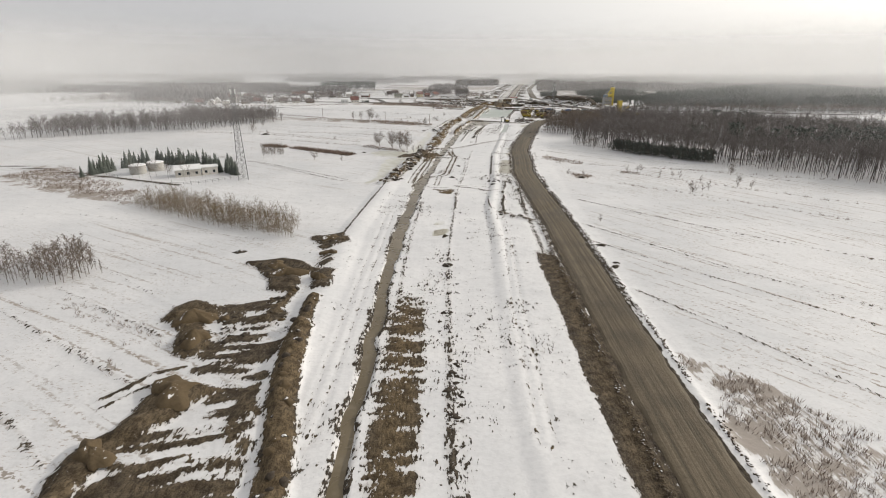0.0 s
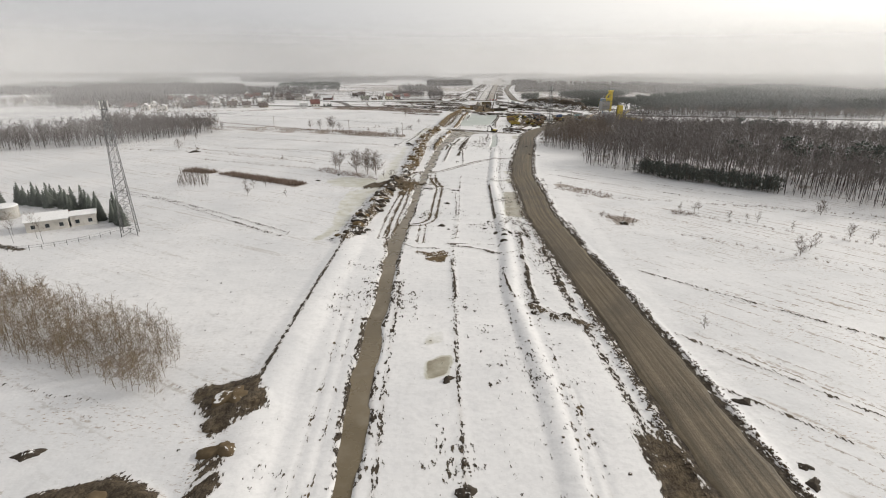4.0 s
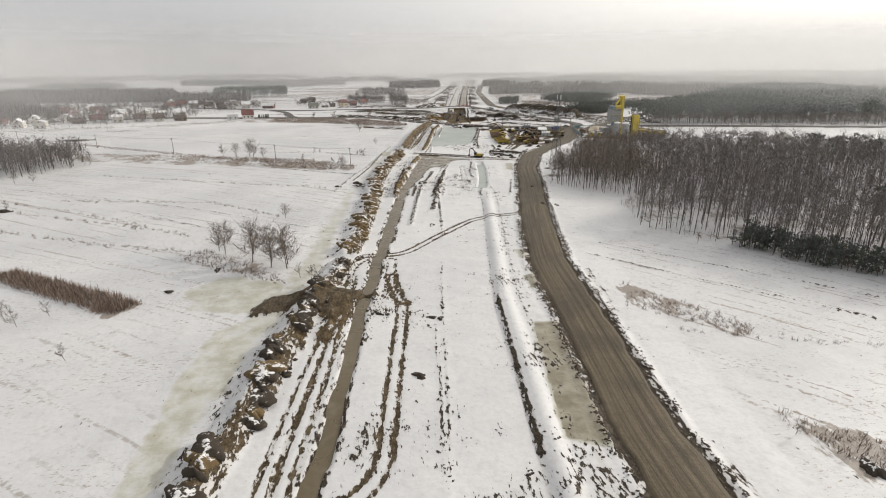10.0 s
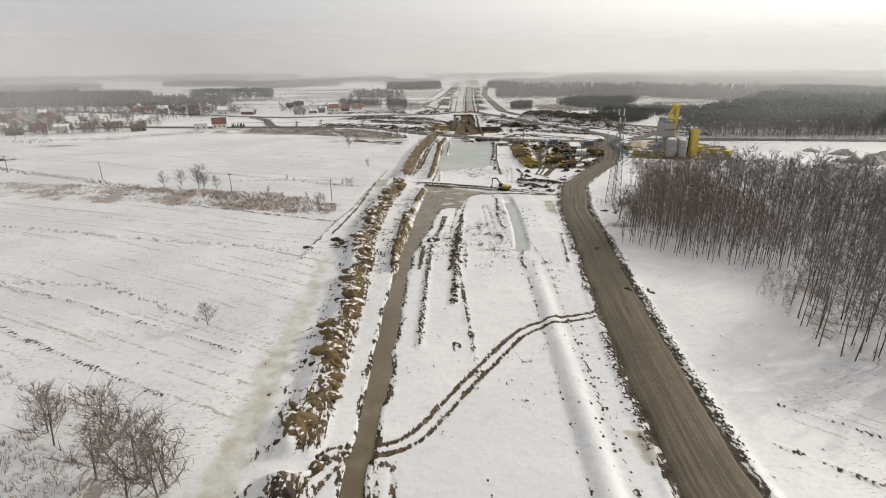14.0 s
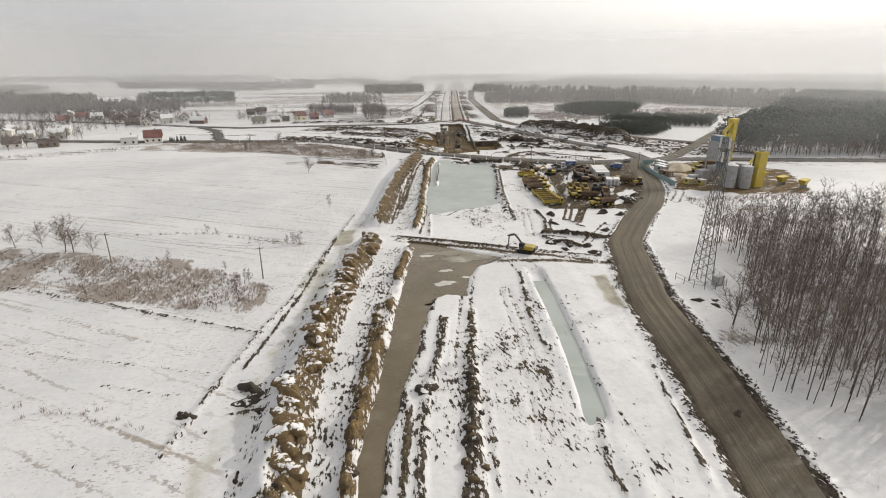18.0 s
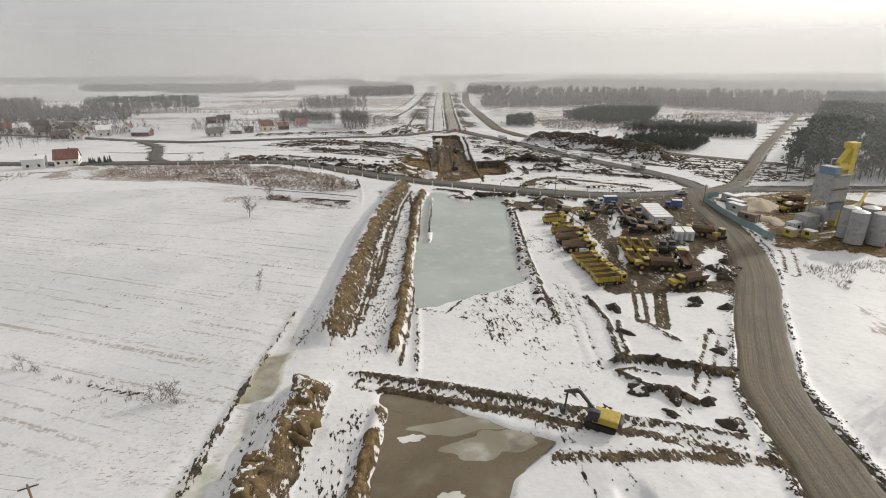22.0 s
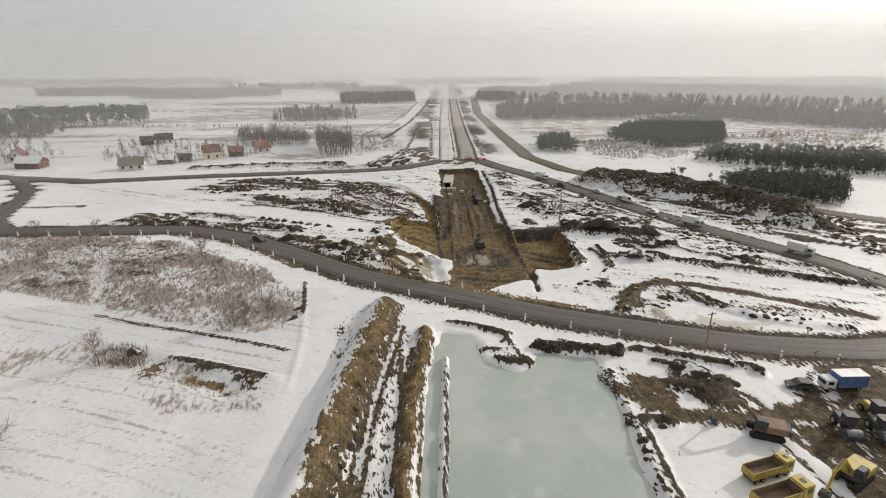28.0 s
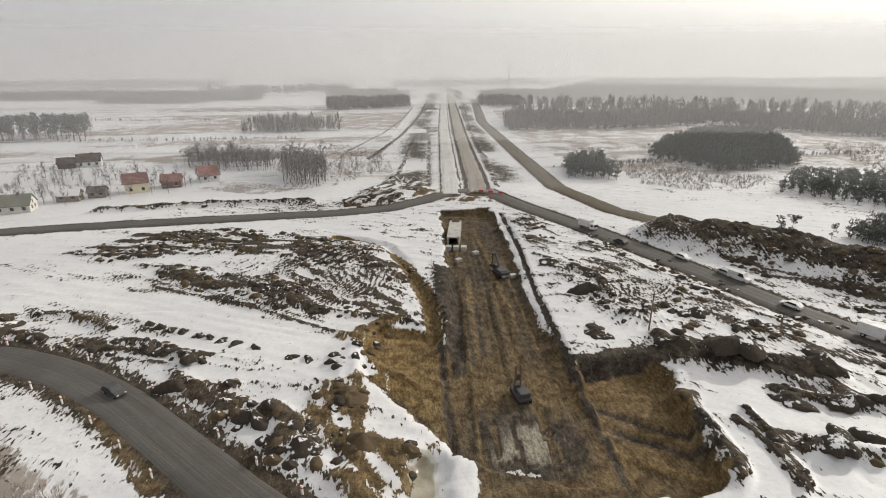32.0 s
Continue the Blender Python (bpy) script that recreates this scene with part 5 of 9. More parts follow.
def ground_layers(x, y):
    shape = np.shape(x)
    x, y = np.ravel(x).astype(float), np.ravel(y).astype(float)
    z, soil, ochre, grass, ice, phase, furrow = ground_z(x, y)
    v = x - axis(y)
    # snow over the site is littered with clods
    clod = np.clip(rough_noise(x, y, 17, 71) * 3.0 - 1.3, 0, 1)
    soil = np.maximum(soil, clod * (0.1 + np.interp(y, [150, 240], [0.32, 0.5]) * streaks(x, y, 84, 4, 1.0, 73)) * (np.abs(v - 4) < 34) * span(y, 20, 640, 20))
    excavate(x, y, z, soil, ochre)
    for i, (pts, tall, cover, tan, turn) in enumerate(PATCHES):
        m = near(x, y, pts, 8)
        if not m.any():
            continue
        a, b = x[m], y[m]
        g = streaks(a, b, turn, 7.0, 1.5, 200 + i)
        sharp = cover > 0.9
        d = inside(a, b, pts) + (rough_noise(a, b, 3.2 if sharp else 5, 300 + i) - 0.5) * (2.0 if sharp else 4.5)
        k = np.clip(d / (2.2 if sharp else 3.5) + 0.3, 0, 1)
        lumps = 0.35 + 1.3 * np.clip(rough_noise(a, b, 4.5, 330 + i) - 0.25, 0, 1)
        z[m] += k * tall * (lumps if tall > 1.1 else lumps * 0.3 + g * 0.9)
        soil[m] = np.maximum(soil[m], np.clip(d / 2 + 0.6, 0, 1) * np.clip(cover + 0.06 + (g - 0.5) * 3.0 * min(1, cover / 0.4) * (1 - np.clip(cover * 3 - 1.9, 0, 1)), 0, 1))
        ochre[m] = np.where(k > 0.2, np.maximum(ochre[m], tan) if tan > 0 else 0.0, ochre[m])
    for i, (pts, half, tall, cover, tan) in enumerate(RIDGES):
        m = near(x, y, pts, half + 4)
        if not m.any():
            continue
        a, b = x[m], y[m]
        g = path_gap(a, b, pts)[0]
        n = rough_noise(a, b, max(2.0, half * 0.9), 400 + i)
        k = hump(g + (n - 0.5) * half * 0.8, half * 1.25)
        z[m] += tall * k * (0.45 + 1.1 * n)
        soil[m] = np.maximum(soil[m], np.clip(1.35 - g / half, 0, 1) * cover * (0.62 + 0.75 * n))
        ochre[m] = np.where(k > 0.15, np.maximum(ochre[m], tan) if tan >= 0 else 0.0, ochre[m])
    for i, (cx, cy, r0, r1, a0, a1, count, twist, cover) in enumerate(FANS):
        m = (np.abs(x - cx) < r1 + 4) & (np.abs(y - cy) < r1 + 4)
        if not m.any():
            continue
        dx, dy = x[m] - cx, y[m] - cy
        r = np.hypot(dx, dy) + (rough_noise(x[m], y[m], 6, 521 + i) - 0.5) * 3
        turn = (np.degrees(np.arctan2(dy, dx)) - a0) % 360
        k = np.clip((r - r0) / 2, 0, 1) * np.clip((r1 - r) / 3, 0, 1) * np.clip(turn / 12, 0, 1) * np.clip((a1 - a0 - turn) / 12, 0, 1)
        ridge = 0.5 + 0.5 * np.sin(np.radians(turn) * count + twist * r * 0.25 + 2.5 * rough_noise(x[m], y[m], 7, 531 + i))
        soil[m] = np.where(k > 0, soil[m] * (1 - 0.55 * k) + k * cover * ridge * (0.6 + 0.8 * rough_noise(x[m], y[m], 5, 541 + i)), soil[m])
        z[m] += 0.4 * k * ridge
    for i, (pts, gauge, cover) in enumerate(TRACKS):
        m = near(x, y, pts, 5)
        if not m.any():
            continue
        a, b = x[m], y[m]
        g = np.abs(path_gap(a, b, pts)[0] - gauge)
        k = np.clip(1.3 - g / 0.55, 0, 1)
        z[m] -= 0.12 * k
        if cover > 0:
            soil[m] = np.maximum(soil[m], k * cover * (1.15 + 0.5 * lattice(a, b, 5, 500 + i)))
            ochre[m] = np.where(k > 0.3, np.maximum(ochre[m], 0.25), ochre[m])
    for pts, amount in PUDDLES:
        m = near(x, y, pts, 5)
        if m.any():
            ice[m] = np.maximum(ice[m], np.clip((inside(x[m], y[m], pts) + (rough_noise(x[m], y[m], 4, 9) - 0.5) * 2) / 1.5 + 0.5, 0, 1) * amount)
    for pts, amount in GRASS:
        m = near(x, y, pts, 6)
        if m.any():
            grass[m] = np.maximum(grass[m], np.clip((inside(x[m], y[m], pts) + (rough_noise(x[m], y[m], 7, 19) - 0.5) * 7) / 4 + 0.5, 0, 1) * amount)
    k = span(y, 604, 800, 14) * np.clip((150 - np.abs(v - 10)) / 25, 0, 1) * ((y > 650) | (v > 26))
    soil = np.maximum(soil, k * np.clip(0.07 + (streaks(x, y, 150, 7, 1.3, 95) - 0.5) * 1.0 + (rough_noise(x, y, 34, 96) - 0.5) * 0.9, 0, 0.56))
    z = z + k * 0.3 * streaks(x, y, 150, 7, 1.3, 95)
    for pts, half, level in CLEAR:
        m = near(x, y, pts, half + 5)
        if m.any():
            k = np.clip((path_gap(x[m], y[m], pts)[0] + (rough_noise(x[m], y[m], 4, 63) - 0.5) * min(4, 1.2 + half) - half) / 2 + 0.5, 0, 1)
            soil[m] *= np.maximum(k, 0.05)
            grass[m] *= k
            if level is not None:
                z[m] = z[m] * k + level * (1 - k)
    # waste strips beside the motorway, far ahead
    k = np.clip((y - 800) / 20, 0, 1)
    soil = np.maximum(soil, k * np.clip(1.2 - np.abs(np.abs(v + 6) - 20) / 14, 0, 1) * np.clip(rough_noise(x, y, 26, 81) * 2.2 - 0.5, 0, 0.8))
    # broad old fields over the far plain, some of them half bare
    k = np.clip((y - 830) / 60, 0, 1) * (np.abs(v) > 45)
    grass = np.maximum(grass, k * np.clip(lattice(x / 7 + 0.03 * y, y, 30, 66) * 2.6 - 0.72, 0, 0.95))
    # roads lie level
    for pts, half in ((MAIN_ROAD, 4), (BYPASS, 4), (RIGHT_ROAD, 4.5), (SIDE_TRACK, 4), (CARRIAGE_LEFT, 4), (CARRIAGE_RIGHT, 5), (VILLAGE_ROAD, 3), (CROSS_ROAD, 3)):
        m = near(x, y, pts, 15)
        if not m.any():
            continue
        g = path_gap(x[m], y[m], pts)[0]
        k = np.clip((half + 4 - g) / 4, 0, 1)
        z[m] = z[m] * (1 - k) + 0.1 * k
        wide = 2.4 if pts is MAIN_ROAD else 1.3
        edge = np.clip(1.2 - np.abs(g - half - 0.4) / wide, 0, 1) * (1.7 if pts is MAIN_ROAD else 1.0)
        soil[m] = np.where(g < half + 0.3, 0.9, np.maximum(soil[m] * np.clip((g - half) / 2.5, 0.25, 1), edge * 0.44))
    g = np.abs(x - dirt_road_x(y)) + 99 * (y > 600)
    k = np.clip((9 - g) / 3.5, 0, 1)
    z = z * (1 - k) + 0.05 * k + 0.5 * np.clip(1 - np.abs(g - 6.3) / 1.2, 0, 1) * rough_noise(x, y, 2, 8) * (y < 560)
    soil = np.where(g < 5.2, 0.9, soil)
    return [q.reshape(shape) for q in (z, soil, ochre, grass, ice, phase, furrow)]


CARRIAGE_LEFT = [(88, 795), (91, 810), (120, 982), (165, 1230), (300, 1950)]
CARRIAGE_RIGHT = [(99, 795), (103, 813), (131, 980), (176, 1230), (311, 1950)]
VILLAGE_ROAD = [(-70, 701), (-79, 712), (-84, 732), (-90, 755), (-110, 784), (-165, 810), (-260, 850), (-400, 900)]
CROSS_ROAD = [(160, 592), (183, 604), (214, 634), (262, 682), (346, 762), (454, 862), (620, 1015)]
GRASS = []


def weeds(outline, amount):
    GRASS.append((outline, amount))


weeds([(43, 88), (53, 80), (70, 58), (80, 36), (52, 36), (43, 52), (42, 66)], 0.8)
weeds([(59, 303), (78, 277), (71, 272), (53, 290)], 0.8)
weeds([(57, 248), (66, 235), (73, 243), (62, 255)], 0.8)
weeds([(-70, 494), (-34, 481), (-6, 459), (-12, 445), (-32, 451), (-56, 462)], 0.85)
weeds([(-190, 530), (-70, 494), (-56, 462), (-190, 500)], 0.8)
weeds([(-120, 700), (-37, 690), (-10, 680), (12, 658), (26, 638), (28, 617), (12, 620), (-13, 633), (-42, 648), (-120, 670)], 0.86)
weeds([(-9, 620), (8, 613), (25, 597), (17, 592), (-2, 606)], 0.55)
weeds([(-210, 275), (-126, 214), (-118, 190), (-150, 200), (-215, 238)], 0.8)
weeds([(-97, 327), (-91, 330), (-50, 305), (-55, 299), (-77, 312)], 0.8)
weeds([(-114, 340), (-98, 332), (-100, 326), (-118, 332)], 0.8)
weeds([(-124, 193), (-88, 172), (-64, 159), (-44, 150), (-47, 168), (-85, 191), (-108, 203)], 0.6)
weeds([(-44, 342), (-16, 314), (-13, 304), (-30, 316), (-52, 332)], 0.6)
weeds([(-60, 640), (-20, 626), (20, 598), (24, 588), (-10, 606), (-70, 630)], 0.6)
weeds([(70, 415), (96, 440), (108, 470), (135, 512), (200, 510), (200, 440), (100, 420)], 0.6)
weeds([(160, 830), (250, 800), (420, 830), (420, 960), (260, 980), (165, 960)], 0.8)
weeds([(330, 760), (520, 740), (560, 820), (420, 840)], 0.6)
weeds([(200, 586), (420, 580), (420, 560), (230, 566)], 0.6)
weeds([(-20, 826), (14, 808), (34, 818), (10, 832)], 0.8)
weeds([(20, 850), (62, 830), (80, 860), (50, 930)], 0.6)
weeds([(-112, 1100), (41, 1158), (41, 1176), (-112, 1120)], 0.9)
weeds([(-120, 1226), (-37, 1228), (-37, 1254), (-120, 1254)], 0.9)
weeds([(-447, 1462), (-189, 1366), (-189, 1398), (-447, 1494)], 0.9)
weeds([(-260, 985), (-40, 960), (-40, 970), (-260, 997)], 0.8)
weeds([(165, 960), (226, 936), (230, 957), (168, 984)], 0.9)
weeds([(80, 330), (100, 372), (120, 400), (240, 350), (180, 260), (120, 300)], 0.6)


build_ground()
strip("dirt_road", near_line(dirt_road_x, 10, 600, 5), 5.0, DIRT_ROAD, 0.2, 1.5, 0.12, 0.8, label="wide brown gravel haul road with long wheel ruts", category="road", slices=15)
strip("road", MAIN_ROAD, 3.7, ASPHALT, 0.25, 2.0, 0.06, 0.15, label="two-lane asphalt road across the building site", category="road")
strip("road", BYPASS, 3.6, ASPHALT, 0.25, 2.0, 0.06, 0.15, label="curved asphalt diversion road with snowy verges", category="road")
strip("road", RIGHT_ROAD, 3.8, ASPHALT, 0.25, 2.0, 0.06, 0.15, label="asphalt road with passing cars", category="road")
strip("roadbed", CARRIAGE_LEFT, 3.8, CONCRETE_ROAD, 0.3, 4.0, 0.08, 1.0, label="pale unfinished motorway carriageway dusted with snow", category="road")
strip("roadbed", CARRIAGE_RIGHT, 3.8, PALE_EARTH, 0.3, 4.0, 0.08, 1.0, label="brown unfinished motorway carriageway", category="road")
strip("road", VILLAGE_ROAD, 2.8, ASPHALT, 0.25, 3.0, 0.06, 0.2, label="narrow village road between snowy verges", category="road")
strip("road", CROSS_ROAD, 3.0, DIRT_ROAD, 0.25, 3.0, 0.06, 0.3, label="straight gravel road past the pine wood", category="road")
strip("dirt_road", SIDE_TRACK, 4.0, DIRT_ROAD, 0.25, 3.0, 0.1, 0.6, label="brown gravel track beside the new motorway", category="road")
strip("water", near_line(ditch_x, -40, 450, 6), lambda y: np.interp(y, [50, 150, 250, 400, 450], [2.2, 2.4, 2.6, 3.0, 4.6]), WATER, drape=False, level=-0.42, label="narrow ditch of muddy brown meltwater", category="water", slices=2)
sheet("water", grown(POOL, 2.5), -0.44, WATER, "pool of muddy meltwater with rafts of ice", "water")
sheet("frozen_lake", grown(LAKE, 3), -0.45, ICE, "wide frozen pool of grey-green ice", "ice")
strip("ice", near_line(ice_right_x, 400, 458, 6), 2.2, ICE, drape=False, level=-0.3, label="narrow strip of grey ice along the roadbed", category="ice", slices=2)


def floe(cx, cy, rx, ry, seed, mat, level):
    """A drifting raft with an uneven rounded edge."""
    r = random.Random(seed)
    a, b, c = (r.uniform(0, 6.28) for _ in range(3))
    pts = []
    for i in range(40):
        t = 6.2832 * i / 40
        w = 1 + 0.2 * math.sin(2 * t + a) + 0.14 * math.sin(5 * t + b) + 0.08 * math.sin(9 * t + c)
        pts.append((cx + rx * w * math.cos(t), cy + ry * w * math.sin(t)))
    sheet("ice", pts, level, mat, "raft of grey slushy ice on the muddy pool", "ice")


floe(40.5, 471.5, 6.0, 3.0, 1, THIN_ICE, -0.425)
floe(39.5, 476, 8.2, 2.2, 8, THIN_ICE, -0.432)
floe(31, 455.6, 2.6, 1.3, 2, WHITE_ICE, -0.41)
floe(32.6, 463.4, 1.5, 0.9, 3, WHITE_ICE, -0.41)
floe(29.2, 474.5, 1.6, 0.9, 4, WHITE_ICE, -0.41)
floe(36.8, 458.5, 1.0, 0.6, 5, WHITE_ICE, -0.41)

# ---- building tools ----
def mesh_from(name, verts, faces, mats, slots=None, smooth=False):
    """Triangles from arrays."""
    v, f = np.asarray(verts, np.float32), np.asarray(faces, np.int32)
    me = bpy.data.meshes.new(name)
    me.vertices.add(len(v))
    me.vertices.foreach_set("co", v.ravel())
    me.loops.add(f.size)
    me.loops.foreach_set("vertex_index", f.ravel())
    me.polygons.add(len(f))
    me.polygons.foreach_set("loop_start", np.arange(0, f.size, 3, dtype=np.int32))
    if slots is not None:
        me.polygons.foreach_set("material_index", np.asarray(slots, np.int32))
    if smooth:
        me.polygons.foreach_set("use_smooth", np.ones(len(f), bool))
    for m in mats:
        me.materials.append(m)
    me.update(calc_edges=True)
    return me


def part(name, bm, mat, parent=None, label=""):
    """Links a bmesh as one mesh object under a thing or a part."""
    me = bpy.data.meshes.new(name)
    bmesh.ops.recalc_face_normals(bm, faces=bm.faces[:])
    bm.to_mesh(me)
    bm.free()
    me.materials.append(mat)
    ob = new(name, me)
    if parent is not None:
        ob.parent = parent
    return tagged(ob, label)


def thing(name, label, category, group="", kind=""):
    return tagged(new(name), label, category, group, kind)


def box(bm, x0, x1, y0, y1, z0, z1, bevel=0.0, taper=0.0):
    """An upright block; taper narrows its top."""
    t = taper
    co = [(x0, y0, z0), (x1, y0, z0), (x1, y1, z0), (x0, y1, z0), (x0 + t, y0 + t, z1), (x1 - t, y0 + t, z1), (x1 - t, y1 - t, z1), (x0 + t, y1 - t, z1)]
    v = [bm.verts.new(c) for c in co]
    fs = [bm.faces.new([v[i] for i in q]) for q in ((0, 3, 2, 1), (4, 5, 6, 7), (0, 1, 5, 4), (1, 2, 6, 5), (2, 3, 7, 6), (3, 0, 4, 7))]
    if bevel:
        bmesh.ops.bevel(bm, geom=list({e for f in fs for e in f.edges}), offset=bevel, segments=1, affect="EDGES")
    return v


def rod(bm, a, b, r0, r1=None, seg=6, caps=True):
    """A round bar from a to b."""
    r1 = r0 if r1 is None else r1
    a, b = Vector(a), Vector(b)
    q = (b - a).to_track_quat("Z", "Y")
    rings = []
    for c, r in ((a, r0), (b, r1)):
        rings.append([bm.verts.new(c + q @ Vector((r * math.cos(2 * math.pi * i / seg), r * math.sin(2 * math.pi * i / seg), 0))) for i in range(seg)])
    for i in range(seg):
        bm.faces.new((rings[0][i], rings[0][(i + 1) % seg], rings[1][(i + 1) % seg], rings[1][i]))
    if caps:
        bm.faces.new(rings[0][::-1])
        bm.faces.new(rings[1])


def prism(bm, outline, x0, x1):
    """A profile in y and z, pulled along x."""
    a = [bm.verts.new((x0, y, z)) for y, z in outline]
    b = [bm.verts.new((x1, y, z)) for y, z in outline]
    n = len(a)
    for i in range(n):
        bm.faces.new((a[i], a[(i + 1) % n], b[(i + 1) % n], b[i]))
    bm.faces.new(a[::-1])
    bm.faces.new(b)


def B(*blocks, bevel=0.0):
    bm = bmesh.new()
    for b in blocks:
        box(bm, *b, bevel=bevel)
    return bm


def gz(x, y):
    return float(ground_layers(np.array([[float(x)]]), np.array([[float(y)]]))[0][0, 0])


def gzs(x, y):
    return ground_layers(np.asarray(x, float)[None], np.asarray(y, float)[None])[0][0]


def scatter(outline, gap, seed, jitter=0.45):
    r = np.random.RandomState(seed)
    xs, ys = [p[0] for p in outline], [p[1] for p in outline]
    gx, gy = np.meshgrid(np.arange(min(xs), max(xs), gap), np.arange(min(ys), max(ys), gap))
    gx = gx + r.uniform(-jitter, jitter, gx.shape) * gap
    gy = gy + r.uniform(-jitter, jitter, gy.shape) * gap
    keep = inside(gx, gy, outline) > 0
    return gx[keep], gy[keep]


def merged(name, forms, x, y, z, size, turn, pick, mats):
    """Many copies of a few small meshes in one; forms: (verts, faces, slots)."""
    vs, fs, ss, base = [], [], [], 0
    for k, (v, f, s) in enumerate(forms):
        m = pick == k
        n = int(m.sum())
        if not n:
            continue
        c, sn = np.cos(turn[m])[:, None], np.sin(turn[m])[:, None]
        sz = size[m][:, None]
        vx = (v[:, 0] * c - v[:, 1] * sn) * sz + x[m][:, None]
        vy = (v[:, 0] * sn + v[:, 1] * c) * sz + y[m][:, None]
        vz = v[:, 2] * sz + z[m][:, None]
        vs.append(np.stack([vx, vy, vz], -1).reshape(-1, 3))
        fs.append((f[None] + (base + np.arange(n) * len(v))[:, None, None]).reshape(-1, 3))
        ss.append(np.tile(s, n))
        base += n * len(v)
    return mesh_from(name, np.concatenate(vs), np.concatenate(fs), mats, np.concatenate(ss))


class Sticks:
    """Collects thin tapered bars as triangles."""
    def __init__(self):
        self.v, self.f, self.s = [], [], []

    def bar(self, a, b, r0, r1, slot=0, seg=3):
        d = np.array(b) - a
        d = d / (np.linalg.norm(d) + 1e-9)
        u = np.cross(d, (0.31, 0.52, 0.79))
        u /= np.linalg.norm(u)
        w = np.cross(d, u)
        o = len(self.v)
        for c, r in ((a, r0), (b, r1)):
            for i in range(seg):
                t = 2 * math.pi * i / seg
                self.v.append(np.array(c) + r * (math.cos(t) * u + math.sin(t) * w))
        for i in range(seg):
            j = (i + 1) % seg
            self.f += [(o + i, o + j, o + seg + j), (o + i, o + seg + j, o + seg + i)]
            self.s += [slot, slot]

    def leaf(self, a, b, c, slot=0):
        o = len(self.v)
        self.v += [np.array(a), np.array(b), np.array(c)]
        self.f.append((o, o + 1, o + 2))
        self.s.append(slot)

    def form(self):
        return np.array(self.v), np.array(self.f), np.array(self.s)


def bare_tree(seed, tall=17.0, trunk=0.13, first=0.4, branches=15, twigs=5, rise=0.75, reach=0.24, thin=0.022, spread=1.0):
    """A leafless tree: a tapered trunk, rising branches and twigs. Slot 0 bark, 1 twigs."""
    r = random.Random(seed)
    s = Sticks()
    knee = np.array((r.uniform(-0.4, 0.4), r.uniform(-0.4, 0.4), tall * 0.5))
    tip = np.array((r.uniform(-0.8, 0.8), r.uniform(-0.8, 0.8), tall))
    s.bar((0, 0, -0.4), knee, trunk, trunk * 0.6, 0, 5)
    s.bar(knee, tip, trunk * 0.6, 0.03, 0, 4)
    for i in range(branches):
        k = first + (0.97 - first) * (i + r.random()) / branches
        at = knee * (k / 0.5) if k < 0.5 else knee + (tip - knee) * ((k - 0.5) / 0.5)
        t = r.uniform(0, 6.28)
        ln = tall * reach * (1.15 - k * 0.75) * r.uniform(0.7, 1.2) * spread
        d = np.array((math.cos(t), math.sin(t), rise * r.uniform(0.7, 1.3)))
        end = at + d / np.linalg.norm(d) * ln + np.array((0, 0, ln * 0.15))
        s.bar(at, end, trunk * 0.36 * (1.1 - k), 0.03, 0)
        for j in range(twigs):
            q = at + (end - at) * r.uniform(0.25, 0.95)
            e = q + np.array((r.uniform(-1, 1), r.uniform(-1, 1), r.uniform(0.1, 1.1))) * ln * r.uniform(0.25, 0.5)
            s.bar(q, e, thin * 1.3, thin * 0.6, 1)
            for _ in range(2):
                q2 = q + (e - q) * r.uniform(0.2, 0.9)
                s.bar(q2, q2 + np.array((r.uniform(-1, 1), r.uniform(-1, 1), r.uniform(0, 1))) * ln * 0.24, thin, thin * 0.5, 1)
    return s.form()


def stand_tree(seed, tall=16.0, trunk=0.11, first=0.45, limbs=12, twigs=210, wide=0.21, thin=0.034):
    """A leafless tree in a stand: a slender trunk, rising limbs and a fuzz of fine twigs."""
    r = random.Random(seed)
    s = Sticks()
    knee = np.array((r.uniform(-0.5, 0.5), r.uniform(-0.5, 0.5), tall * 0.5))
    tip = np.array((r.uniform(-0.9, 0.9), r.uniform(-0.9, 0.9), tall * 0.97))
    s.bar((0, 0, -0.4), knee, trunk, trunk * 0.65, 0, 4)
    s.bar(knee, tip, trunk * 0.65, 0.03, 0, 3)
    ends = []
    for i in range(limbs):
        k = first + (0.95 - first) * (i + r.random()) / limbs
        at = knee * (k / 0.5) if k < 0.5 else knee + (tip - knee) * ((k - 0.5) / 0.47)
        t = r.uniform(0, 6.28)
        ln = tall * wide * (1.25 - k * 0.8) * r.uniform(0.7, 1.2)
        end = at + np.array((math.cos(t), math.sin(t), r.uniform(0.6, 1.3))) * ln
        n = np.array((-math.sin(t), math.cos(t), 0)) * trunk * 0.34
        s.leaf(at - n, at + n, end, 1)
        ends.append((at, end, ln))
    for _ in range(twigs):
        at, end, ln = r.choice(ends)
        q = at + (end - at) * r.uniform(0.25, 1.0)
        e = q + np.array((r.gauss(0, 0.6), r.gauss(0, 0.6), r.uniform(-0.1, 1.0))) * ln * r.uniform(0.5, 1.05)
        n = np.array((r.gauss(0, 1), r.gauss(0, 1), r.gauss(0, 0.6))) * thin
        s.leaf(q - n, q + n, e, 1)
    return s.form()


